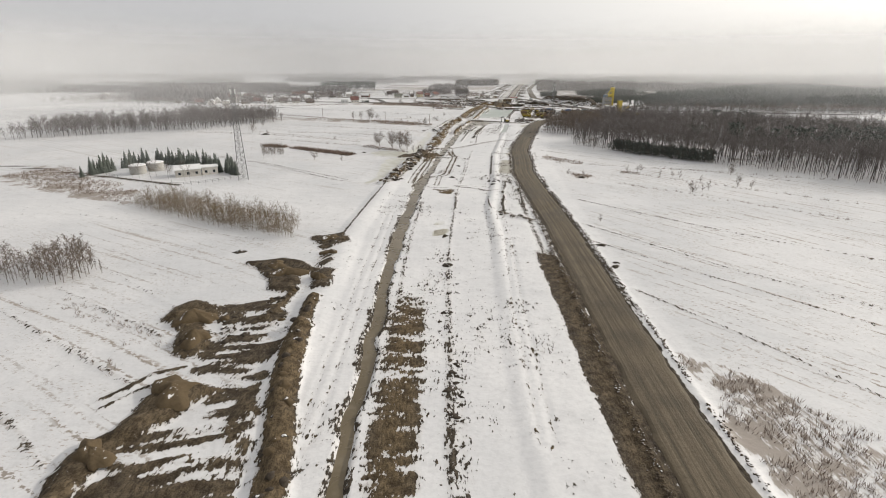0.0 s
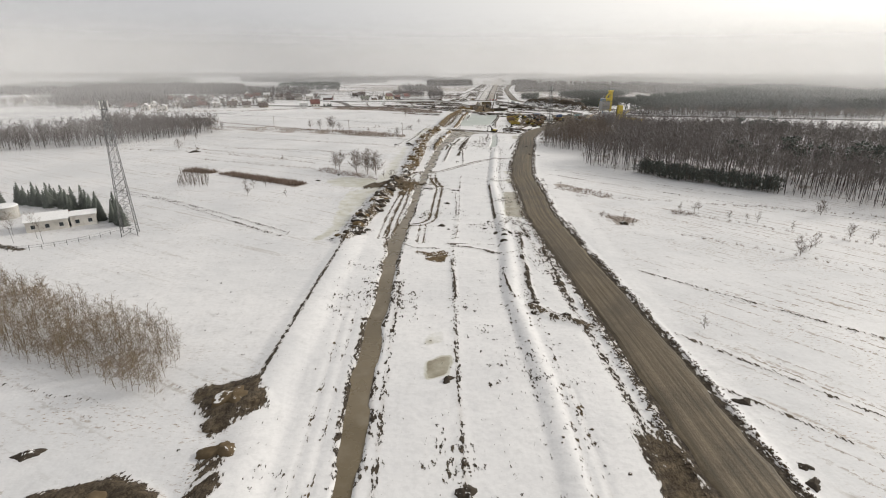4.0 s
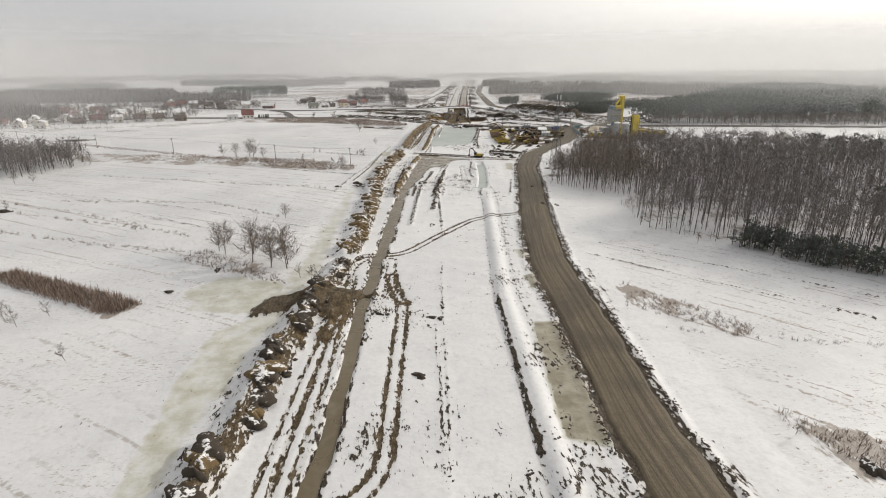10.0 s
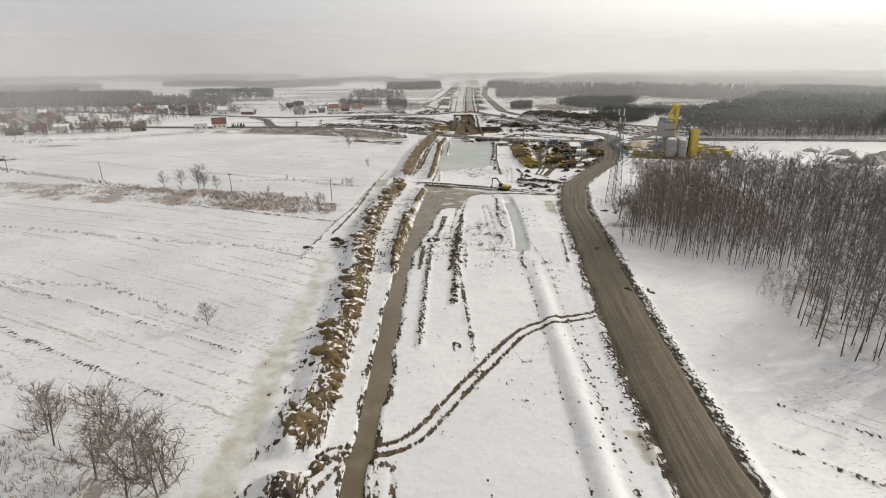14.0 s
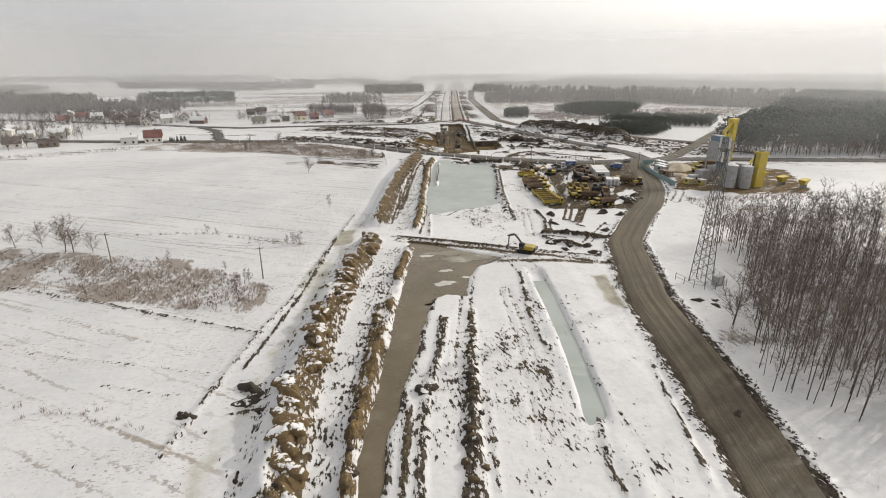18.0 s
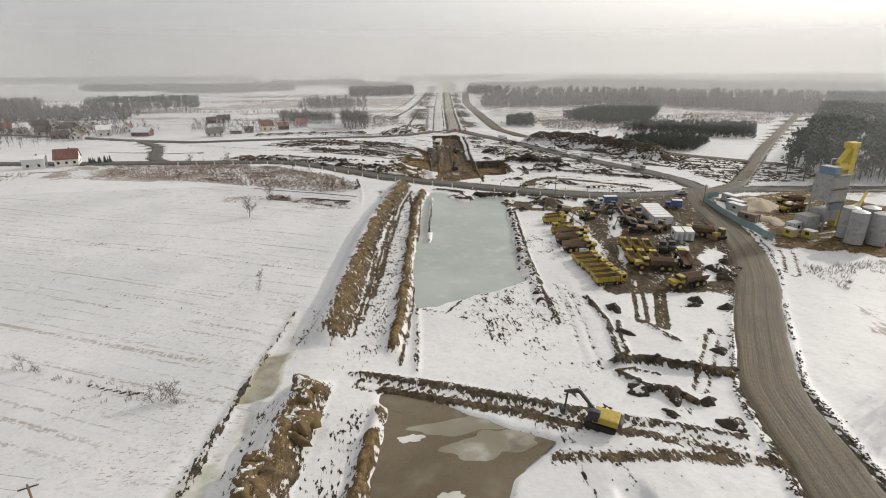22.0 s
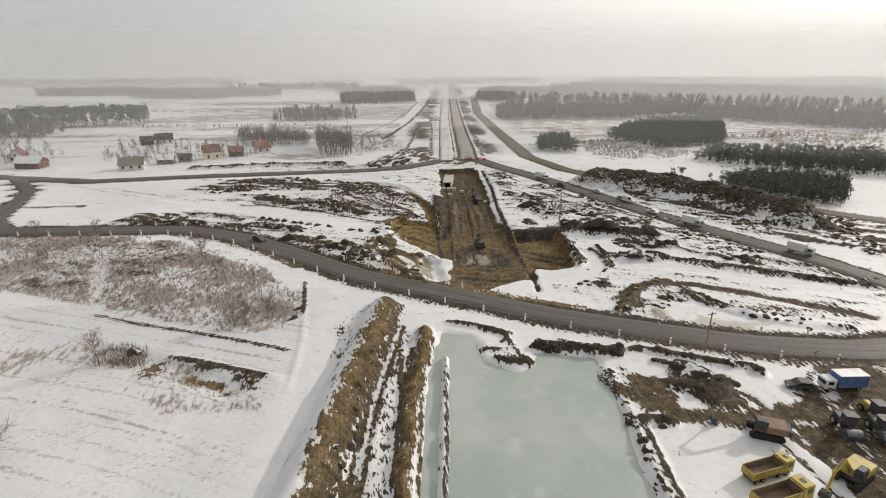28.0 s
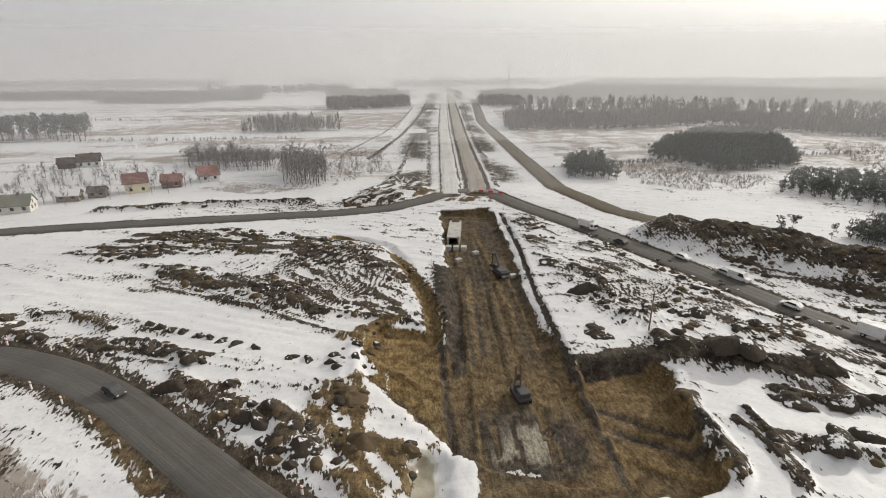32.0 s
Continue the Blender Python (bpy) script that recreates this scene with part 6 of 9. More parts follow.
def sapling(seed, tall=6.0):
    """A thin upright young stem with steep twigs."""
    r = random.Random(seed)
    s = Sticks()
    for _ in range(3):
        a = np.array((r.uniform(-0.5, 0.5), r.uniform(-0.5, 0.5), -0.2))
        b = a + np.array((r.uniform(-0.5, 0.5), r.uniform(-0.5, 0.5), tall * r.uniform(0.7, 1.05)))
        s.bar(a, b, 0.035, 0.012, 0)
        for _ in range(18):
            q = a + (b - a) * r.uniform(0.25, 0.95)
            n = np.array((r.gauss(0, 1), r.gauss(0, 1), 0)) * 0.025
            s.leaf(q - n, q + n, q + np.array((r.uniform(-0.5, 0.5), r.uniform(-0.5, 0.5), r.uniform(0.4, 1.1))) * tall * 0.19, 1)
    return s.form()


def tuft(seed, tall=0.9):
    """A tussock of dry stalks."""
    r = random.Random(seed)
    s = Sticks()
    for _ in range(12):
        a = np.array((r.uniform(-0.4, 0.4), r.uniform(-0.4, 0.4), -0.05))
        b = a * 1.3 + np.array((r.uniform(-0.3, 0.3), r.uniform(-0.3, 0.3), tall * r.uniform(0.5, 1.1)))
        n = np.array((r.uniform(-1, 1), r.uniform(-1, 1), 0)) * 0.05
        s.leaf(a - n, a + n, b, 0)
    return s.form()


def conifer(seed, tall=8.0, wide=0.22, pine=False, low=0.3, spread=0.13):
    """A spruce of drooping ragged whorls, or a pine with a high uneven crown. Slot 0 bark, 1 needles."""
    r = random.Random(seed)
    s = Sticks()
    s.bar((0, 0, -0.3), (r.uniform(-0.2, 0.2), r.uniform(-0.2, 0.2), tall * 0.95), 0.13 * tall / 8, 0.03, 0, 4)
    if pine:
        for i in range(11):
            c = np.array((r.uniform(-1, 1), r.uniform(-1, 1), 0)) * tall * spread + np.array((0, 0, tall * r.uniform(low, 0.97)))
            s.bar((0, 0, c[2] - 0.6), c, 0.06, 0.03, 0)
            for _ in range(26):
                d = np.array((r.gauss(0, 1), r.gauss(0, 1), r.gauss(0, 0.55)))
                d = d / np.linalg.norm(d) * tall * 0.12 * r.uniform(0.5, 1.1)
                n = np.array((r.gauss(0, 1), r.gauss(0, 1), r.gauss(0, 1))) * tall * 0.02
                s.leaf(c + d * 0.3, c + d + n, c + d - n, 1)
        return s.form()
    rings = 11
    for i in range(rings):
        k = i / rings
        z, rad = tall * (0.08 + 0.9 * k), tall * wide * (1 - k) ** 0.85 + 0.1
        m = 9 if k < 0.6 else 6
        for j in range(m):
            t = 6.28 * (j + r.random() * 0.7) / m
            q = rad * r.uniform(0.75, 1.15)
            o = np.array((math.cos(t) * q, math.sin(t) * q, z - rad * 0.35))
            n = np.array((-math.sin(t), math.cos(t), 0)) * rad * 0.42
            s.leaf((0, 0, z + tall * 0.09), o - n, o + n, 1)
    return s.form()


def far_tree(seed, tall=14.0, pointed=False):
    """A ragged low crown for woods that stay far off."""
    r = random.Random(seed)
    s = Sticks()
    s.bar((0, 0, 0), (0, 0, tall * 0.9), 0.2, 0.06, 0)
    for _ in range(30):
        t, k = r.uniform(0, 6.28), r.uniform(0.05, 1.0)
        q = tall * (0.24 * (1.08 - k) + 0.05 if pointed else 0.2 * math.sin(min(1, k * 1.1) * 2.9) + 0.06)
        c = np.array((math.cos(t) * q, math.sin(t) * q, tall * k))
        n = np.array((-math.sin(t), math.cos(t), 0)) * tall * r.uniform(0.025, 0.06)
        s.leaf(c * 0.75 - n, c * 0.75 + n, c * np.array((1.15, 1.15, 0.8)) + np.array((0, 0, tall * r.uniform(0.2, 0.32))), 1)
    return s.form()


def wood(name, outline, gap, forms, sizes, mats, seed, label, category, thin=0.0, core=0.0):
    x, y = scatter(outline, gap, seed)
    if core:
        keep = (inside(x, y, outline) < abs(core)) | (np.random.RandomState(seed + 2).rand(len(x)) < (0.45 if core > 0 else 0))
        x, y = x[keep], y[keep]
    if thin:
        keep = rough_noise(x, y, gap * 6, seed + 5) + 0.25 * np.clip(inside(x, y, outline) / (gap * 4), 0, 1) > thin
        x, y = x[keep], y[keep]
    r = np.random.RandomState(seed + 1)
    n = len(x)
    me = merged(name, forms, x, y, gzs(x, y) - 0.05, r.uniform(*sizes, n), r.uniform(0, 6.28, n), r.randint(0, len(forms), n), mats)
    return tagged(new(name, me), label, category, kind="stuff")


def lone_tree(name, form, x, y, size, turn, mats, label, group="bare trees"):
    """One tree with trunk and crown as its parts."""
    v, f, s = form
    top = thing(name, label, "tree", group)
    top.matrix_world = pose(x, y, gz(x, y), 0, 0, turn) @ Matrix.Scale(size, 4)
    for k, (nm, mat) in enumerate((("trunk", mats[0]), ("crown", mats[1]))):
        key = nm + str(id(form))
        if key not in TREE_PARTS:
            sel = f[s == k]
            used = np.unique(sel)
            back = np.zeros(len(v), int)
            back[used] = np.arange(len(used))
            TREE_PARTS[key] = mesh_from(nm, v[used], back[sel], [mat])
        ob = new(nm, TREE_PARTS[key])
        ob.parent = top
    return top


TREE_PARTS = {}

# ---- woods and trees ----
ALDERS = [stand_tree(i, 13.6 + i % 3, 0.12, 0.38 + 0.03 * (i % 3), 13, 200, 0.25, 0.03) for i in range(8)]
GARDEN = [stand_tree(30 + i, 10, 0.14, 0.2, 16, 120, 0.28, 0.075) for i in range(5)]
BROADS = [stand_tree(20 + i, 8.6, 0.15, 0.08, 32, 560, 0.36, 0.03) for i in range(4)]
BUSHES = [bare_tree(40 + i, 4.0, 0.06, 0.1, 16, 4, 0.9, 0.42, 0.02) for i in range(3)]
SAPLINGS = [sapling(60 + i, 6.5) for i in range(4)]
WANDS = [stand_tree(66 + i, 6.0, 0.035, 0.06, 14, 110, 0.24, 0.017) for i in range(6)]
SLIM = [stand_tree(70 + i, 14.0, 0.1, 0.27, 15, 250, 0.2, 0.021) for i in range(6)]
TUFTS = [tuft(80 + i) for i in range(4)]
SPRUCES = [conifer(100 + i) for i in range(3)]
PINES = [conifer(120 + i, 10, pine=True) for i in range(4)]
YOUNG = [conifer(130 + i, 5, pine=True, low=0.14, spread=0.17) for i in range(5)]
FAR_BARE = [far_tree(140 + i) for i in range(5)]
FAR_PINE = [far_tree(160 + i, 12, True) for i in range(4)]
REED = plain("rust_brown_reeds", (0.165, 0.12, 0.095), (0.26, 0.2, 0.16), 0.8, 0.9)
STRAW = plain("dry_straw", (0.165, 0.122, 0.095), (0.28, 0.225, 0.185), 0.7, 0.9)
DARK_TWIG = plain("dark_wet_twigs", (0.06, 0.05, 0.045), (0.11, 0.094, 0.085), 0.5, 0.9)
WILLOW = plain("ginger_twigs", (0.145, 0.112, 0.075), (0.225, 0.18, 0.128), 0.5, 0.9)

ALDER_BARK = plain("dark_alder_bark", (0.07, 0.06, 0.054), (0.125, 0.108, 0.098), 1.0, 0.9)
# twig colour greyed and lightened to carry the haze over the woods
ALDER_TWIG = plain("hazed_alder_twigs", (0.13, 0.116, 0.109), (0.205, 0.185, 0.175), 0.25, 0.9)
NEAR_WOOD = [(140, 476), (185, 455), (232, 436), (300, 390), (420, 310), (420, 90), (262, 168), (194, 221), (169, 252), (152, 267), (138, 281), (127, 291), (114, 305), (102, 321), (88, 338), (84, 350), (95, 366), (106, 371), (118, 388), (128, 430)]
wood("bare_wood", NEAR_WOOD, 3.6, ALDERS, (0.75, 1.1), [ALDER_BARK, ALDER_TWIG], 5, "tall leafless alder wood standing in snow", "wood", 0.22, 55)
wood("undergrowth", NEAR_WOOD, 3.4, SAPLINGS + WANDS, (0.25, 0.6), [ALDER_TWIG, ALDER_TWIG], 9, "low leafless scrub along the edge of the wood", "scrub", 0.3, -12)
wood("undergrowth", [(92, 358), (104, 370), (100, 376), (88, 366)], 1.4, WANDS, (0.3, 0.6), [TWIG, TWIG], 10, "low bushes in the notch between two woods", "scrub")
wood("bare_wood", [(75, 404), (79, 413), (91, 429), (97, 439), (108, 452), (112, 476), (140, 476), (128, 430), (118, 388), (106, 375), (97, 381), (87, 390)], 2.5, SLIM, (0.65, 1.0), [ALDER_BARK, TWIG], 4, "younger leafless wood beside the haul road", "wood")
wood("young_conifers", [(101, 322.5), (114, 304), (127, 290), (138, 280), (144, 276), (148, 282), (128, 302), (108, 325)], 2.0, YOUNG, (0.9, 1.5), [BARK, NEEDLE], 6, "dark young conifers along the edge of the wood", "conifers")
wood("conifers", [(216, 436), (240, 428), (252, 420), (240, 414), (222, 424)], 5, PINES, (1.2, 1.5), [BARK, NEEDLE], 11, "clump of tall pines at the back of the bare wood", "conifers")
wood("bare_wood", [(222, 599), (300, 581), (430, 553), (520, 560), (420, 600), (300, 622), (245, 630)], 4.6, GARDEN, (0.55, 0.95), [BARK, TWIG], 12, "low leafless wood in front of the tall pines", "wood")
wood("conifers", [(142, 335), (170, 330), (195, 305), (240, 330), (300, 300), (300, 260), (220, 270), (160, 300)], 10, PINES, (1.2, 1.7), [BARK, NEEDLE], 7, "scattered dark pines among bare trees", "conifers")
wood("pine_wood", [(206, 605), (240, 640), (300, 692), (400, 785), (560, 925), (620, 900), (560, 700), (560, 620), (520, 560), (420, 585), (290, 592)], 6.3, PINES, (1.3, 1.8), [BARK, NEEDLE], 8, "tall dark pine wood behind the mixing plant", "wood", 0, 24)
for i, (pts, gap, size) in enumerate((([(210, 856), (250, 900), (297, 936), (350, 930), (271, 820), (225, 814)], 3.6, (1.1, 1.7)), ([(145, 817), (160, 850), (180, 852), (166, 808)], 3.2, (1.1, 1.5)),
                                      ([(215, 773), (245, 796), (330, 770), (283, 716), (240, 742)], 3.4, (0.8, 1.3)), ([(193, 722), (218, 730), (248, 712), (214, 679), (198, 694)], 2.3, (0.7, 1.2)),
                                      ([(-222, 972), (-170, 984), (-124, 990), (-122, 1012), (-222, 1000)], 5, (1.1, 1.5)))):
    wood("pine_block", pts, gap, PINES if i == 4 else YOUNG, (size[0] * 1.2, size[1] * 1.1), [BARK, NEEDLE], 30 + i, "dense dark block of young pines in snow", "pines")
for i, (pts, gap, size) in enumerate((([(-32, 874), (-10, 862), (15, 857), (11, 883), (-17, 902), (-35, 897)], 2.8, (0.5, 0.95)), ([(18, 830), (28, 823), (39, 821), (40, 843), (30, 858), (18, 860)], 3.0, (0.8, 1.35)), ([(40, 815), (58, 834), (71, 855), (70, 885), (45, 876)], 6.5, (0.25, 0.55)), ([(-305, 352), (-262, 383), (-228, 402), (-183, 426), (-150, 470), (-163, 503), (-235, 470), (-305, 432)], 4.6, (0.6, 1.35)),
                                      ([(-196, 460), (-163, 464), (-144, 480), (-160, 505), (-200, 520), (-250, 540), (-255, 500)], 4.8, (0.5, 1.2)))):
    wood("bare_wood", pts, gap, GARDEN, size, [ALDER_BARK, ALDER_TWIG], 40 + i, "leafless grey-brown wood between snowy fields", "wood")
# gardens between the village houses
wood("garden_trees", [(-520, 690), (-330, 650), (-230, 668), (-165, 698), (-170, 730), (-215, 775), (-300, 835), (-520, 850)], 8.5, GARDEN, (0.35, 0.8), [BARK, TWIG], 50, "bare garden trees and hedges between the village houses", "trees", 0.3)
wood("garden_trees", [(-250, 812), (-170, 790), (-130, 806), (-130, 838), (-190, 850), (-230, 886)], 7.0, GARDEN, (0.3, 0.65), [BARK, TWIG], 51, "bare garden trees and hedges between the village houses", "trees", 0.35)
wood("garden_trees", [(-760, 880), (-420, 890), (-360, 960), (-460, 1150), (-760, 1200)], 12, FAR_BARE, (0.35, 0.7), [FAR_WOOD, FAR_WOOD], 52, "grey trees and hedges of the far village", "trees", 0.35)
FAR_WOODS = []


def distant_wood(*points):
    FAR_WOODS.append(points)


distant_wood((170, 985), (270, 980), (353, 1000), (430, 860), (900, 760), (1900, 900), (1900, 1900), (700, 1900), (420, 1500), (240, 1200))
distant_wood((30, 1183), (122, 1212), (124, 1262), (28, 1252))
distant_wood((-246, 1318), (-124, 1300), (-128, 1372), (-244, 1384))
distant_wood((-620, 1250), (-480, 1260), (-480, 1330), (-620, 1330))
distant_wood((-120, 1500), (60, 1510), (60, 1580), (-120, 1590))
distant_wood((-900, 900), (-640, 930), (-640, 1010), (-900, 1000))
distant_wood((-560, 1000), (-300, 1040), (-300, 1075), (-560, 1060))
distant_wood((-1500, 1500), (-200, 1750), (-200, 1900), (-1500, 1800))
distant_wood((150, 1650), (500, 1700), (480, 1850), (150, 1800))
distant_wood((-620, 905), (-300, 915), (-170, 930), (-165, 955), (-300, 950), (-620, 945))
distant_wood((-700, 1090), (-420, 1110), (-420, 1135), (-700, 1125))
distant_wood((-1400, 1050), (-820, 1080), (-820, 1180), (-1400, 1200))
distant_wood((-260, 1340), (-60, 1350), (-60, 1390), (-260, 1385))
distant_wood((205, 1215), (250, 1200), (280, 1270), (225, 1290))
distant_wood((-420, 720), (-300, 700), (-290, 740), (-420, 800))
distant_wood((-70, 1660), (0, 1640), (90, 1655), (60, 1690), (-30, 1700))
distant_wood((20, 1400), (90, 1390), (150, 1400), (120, 1420), (50, 1425))
distant_wood((-210, 1560), (-120, 1540), (-60, 1555), (-100, 1580), (-180, 1585))
distant_wood((230, 1330), (320, 1290), (420, 1310), (400, 1370), (280, 1380))
distant_wood((-420, 1400), (-330, 1380), (-240, 1400), (-290, 1430), (-390, 1430))
distant_wood((-30, 1010), (10, 1000), (46, 1012), (30, 1026), (-10, 1028))
for i, pts in enumerate(FAR_WOODS):
    wood("far_wood", list(pts), 15 if i == 0 else (11 if pts[0][1] > 1400 else 5), FAR_BARE + FAR_PINE[:1], (0.75, 1.0) if i == 0 else (0.7, 1.0), [FAR_WOOD, FAR_WOOD], 60 + i, "wide leafless wood far across the plain", "wood", 0 if i == 0 else 0.3)
THICKET = [(-121, 190), (-88, 170), (-64, 157), (-46, 151), (-48, 165), (-55, 173), (-85, 189), (-108, 201)]
wood("thicket", THICKET, 1.25, WANDS, (0.35, 1.15), [WILLOW, WILLOW], 81, "dense thicket of ginger-brown saplings", "thicket", 0.42)
wood("thicket", [(-118, 125), (-108, 116), (-94, 115), (-87, 124), (-104, 138)], 2.1, GARDEN[:3] + SAPLINGS[:1], (0.4, 0.75), [BARK, TWIG], 82, "clump of leafless saplings in a field", "thicket")
for i, pts in enumerate(([(-96, 326), (-91, 329), (-51, 305), (-55, 300), (-77, 313)], [(-112, 339), (-98, 331), (-100, 327), (-116, 332)])):
    wood("reed_bed", pts, 0.75, TUFTS, (1.5, 2.4), [REED], 90 + i, "patch of rust-brown reeds in the snow", "reeds")
wood("thicket", [(-103.7, 298.5), (-91.8, 301.1), (-102.6, 331.1), (-116.0, 331.7)], 1.5, SAPLINGS, (0.35, 0.6), [BARK, TWIG], 93, "clump of low leafless shrubs in a snowy field", "thicket")
wood("reed_bed", [(-8.7, 615.7), (-8.1, 619), (-4.9, 619.2), (0.7, 615.4), (0.9, 612.2), (-3, 611), (-7.8, 611.8)], 0.8, TUFTS, (1.1, 1.9), [REED], 94, "rust-brown reeds round a small frozen pond", "reeds", 0.3)
wood("shrubs", [(-90, 694), (-37, 687), (-10, 677), (12, 655), (25, 635), (26, 620), (12, 623), (-13, 636), (-42, 651), (-90, 670)], 2.1, WANDS, (0.14, 0.34), [REED, REED], 95, "low rust-brown shrubs in the overgrown field", "shrubs", 0.56)
BRUSH = []


def brush(outline, gap, sizes):
    BRUSH.append((outline, gap, sizes))


brush([(43, 86), (52, 78), (66, 58), (75, 40), (52, 40), (44, 52), (42.5, 66)], 1.3, (0.8, 1.7))
brush([(59, 302), (77, 277), (71, 273), (54, 290)], 1.5, (0.8, 1.6))
brush([(58, 247), (66, 236), (72, 243), (62, 254)], 1.4, (0.8, 1.6))
brush([(-300, 640), (-180, 660), (-120, 690), (-118, 672), (-180, 640), (-300, 620)], 2.6, (0.8, 1.6))
brush([(16, 812), (40, 815), (70, 850), (72, 900), (30, 960), (42, 880)], 2.2, (0.8, 1.8))
brush([(-8, 838), (16, 826), (18, 812), (-4, 822)], 1.6, (0.6, 1.2))
brush([(-70, 492), (-34, 480), (-8, 458), (-13, 446), (-32, 452), (-56, 463)], 1.3, (0.7, 1.6))
brush([(-125, 516), (-70, 492), (-56, 463), (-130, 492)], 2.3, (0.7, 1.4))
brush([(-90, 696), (-37, 689), (-10, 679), (12, 657), (26, 637), (28, 618), (12, 621), (-13, 634), (-42, 649), (-90, 668)], 1.25, (0.7, 1.5))
brush([(172, 800), (190, 775), (212, 778), (240, 800), (222, 812), (208, 852), (182, 850)], 2.4, (1.2, 2.8))
brush([(300, 800), (360, 790), (420, 850), (360, 900), (320, 850)], 3.2, (1.2, 2.6))
brush([(-7, 618), (8, 612), (24, 596), (18, 594), (0, 607)], 1.7, (0.7, 1.4))
brush([(-200, 270), (-128, 214), (-120, 190), (-150, 205), (-210, 240)], 1.8, (0.8, 1.9))
brush([(-48, 340), (-18, 312), (-14, 306), (-30, 316), (-52, 332)], 1.5, (0.8, 1.7))
brush([(88, 255), (97, 250), (93, 246), (86, 250)], 1.2, (0.9, 1.6))
brush([(72, 418), (96, 440), (108, 455), (112, 450), (92, 426), (80, 408)], 1.6, (0.7, 1.4))
brush([(120, 495), (142, 512), (200, 508), (200, 520), (135, 520)], 1.8, (0.9, 1.9))
brush([(205, 585), (290, 590), (420, 580), (420, 565), (230, 575)], 3.0, (0.9, 2.0))
for i, (pts, gap, size) in enumerate(BRUSH):
    wood("dry_grass", pts, gap, TUFTS, size, [REED if i in (1, 2) else STRAW], 110 + i, "dry grass and weeds poking through the snow", "grass", 0.5)
wood("far_wood", [(168, 986), (270, 978), (352, 996), (428, 858), (700, 796), (900, 758), (905, 800), (700, 850), (460, 930), (370, 1060), (250, 1040), (190, 1060)], 5.2, FAR_BARE, (0.55, 0.95), [FAR_WOOD, FAR_WOOD], 77, "ragged edge of the wide leafless wood", "wood")
wood("far_wood", [(300, 640), (420, 690), (560, 660), (900, 640), (900, 740), (560, 740), (420, 730)], 9, FAR_PINE + FAR_BARE[:2], (1.2, 1.6), [FAR_WOOD, NEEDLE], 78, "dark mixed wood behind the pine wood", "wood")
HEDGES = []


def hedge(*points):
    HEDGES.append(points)


hedge((-186, 555), (-134, 522), (-99, 501), (-67, 481), (-24, 459), (-9, 460))
hedge((-185, 553), (-134, 524), (-99, 503), (-67, 483), (-26, 462))
hedge((-184, 551), (-134, 520), (-99, 499), (-67, 479), (-40, 466))
hedge((-120, 404), (-60, 392), (-30, 369))
hedge((-130, 452), (-60, 425), (-20, 412))
hedge((-87, 107.5), (-69, 97.4), (-52, 86.5))
hedge((-85, 104), (-74, 98), (-58.5, 88))
hedge((-71, 86.5), (-61, 80), (-53, 75))
hedge((89, 251), (109, 234), (133.5, 214), (160, 192))
hedge((79, 226), (101, 208), (116, 194), (140, 172))
hedge((-143, 406), (-94, 378), (-55, 351))
hedge((-204, 408), (-138, 393), (-75, 363))
hedge((60, 278), (110, 262), (180, 235))
hedge((-60, 505), (-34, 503), (-6, 489))
hedge((-20, 492), (-9, 490), (0, 487))
hedge((-120, 365), (-60, 340), (-44, 337))
for i, pts in enumerate(HEDGES):
    q = smooth_path(pts, 1.1)
    r = np.random.RandomState(i)
    keep = r.rand(len(q)) < 0.7
    x, y = q[keep, 0] + r.normal(0, 0.7, keep.sum()), q[keep, 1] + r.normal(0, 0.7, keep.sum())
    n = len(x)
    tagged(new("hedge_grass", merged("hedge_grass", TUFTS, x, y, gzs(x, y), r.uniform(0.6, 1.3, n), r.uniform(0, 6, n), r.randint(0, 4, n), [STRAW])), "row of dry weeds along a field edge", "grass", kind="stuff")


def bare_trees(*spots):
    for i, (x, y, s, k) in enumerate(spots):
        lone_tree("bare_tree", BROADS[k], x, y, s, i * 67, (BARK, TWIG), "leafless tree with fine grey-brown twigs in snow")


bare_trees((-41, 335, 0.95, 0), (-33, 334, 1.05, 1), (-27.4, 328.5, 1.1, 2), (-22.4, 325, 1.15, 3), (-43.4, 338, 0.85, 1), (-32, 327.5, 1.0, 0), (-26.4, 323, 1.0, 2), (-22.2, 322, 1.05, 0))
bare_trees((-29.8, 368.5, 0.55, 1), (-68.6, 492.5, 0.95, 2), (-84, 498, 0.7, 0), (-77, 497.5, 0.75, 1), (-66.4, 492, 1.1, 3), (-61, 491, 0.6, 1), (-11, 590.5, 0.78, 2), (-15.2, 452.5, 0.65, 0))
bare_trees((-143.9, 398, 0.7, 1), (-71, 285, 0.45, 2), (102, 207, 0.6, 0), (128, 221, 0.5, 1), (138, 246, 0.6, 3), (84, 425, 1.2, 0), (86, 421, 0.95, 2), (-7, 613, 0.7, 1))
bare_trees((15.5, 623.5, 0.6, 3), (19.5, 626, 0.5, 2), (20.6, 626.2, 0.5, 0), (-3.5, 668, 0.75, 0), (-36, 684, 0.7, 2), (13.6, 623, 0.55, 1), (-55, 690, 0.6, 3), (-50, 652, 0.55, 2))


def bushes(*spots):
    for i, (x, y, s, k) in enumerate(spots):
        lone_tree("bush", BUSHES[k], x, y, s, i * 47, (TWIG, TWIG), "small leafless bush in the snow", "bushes")


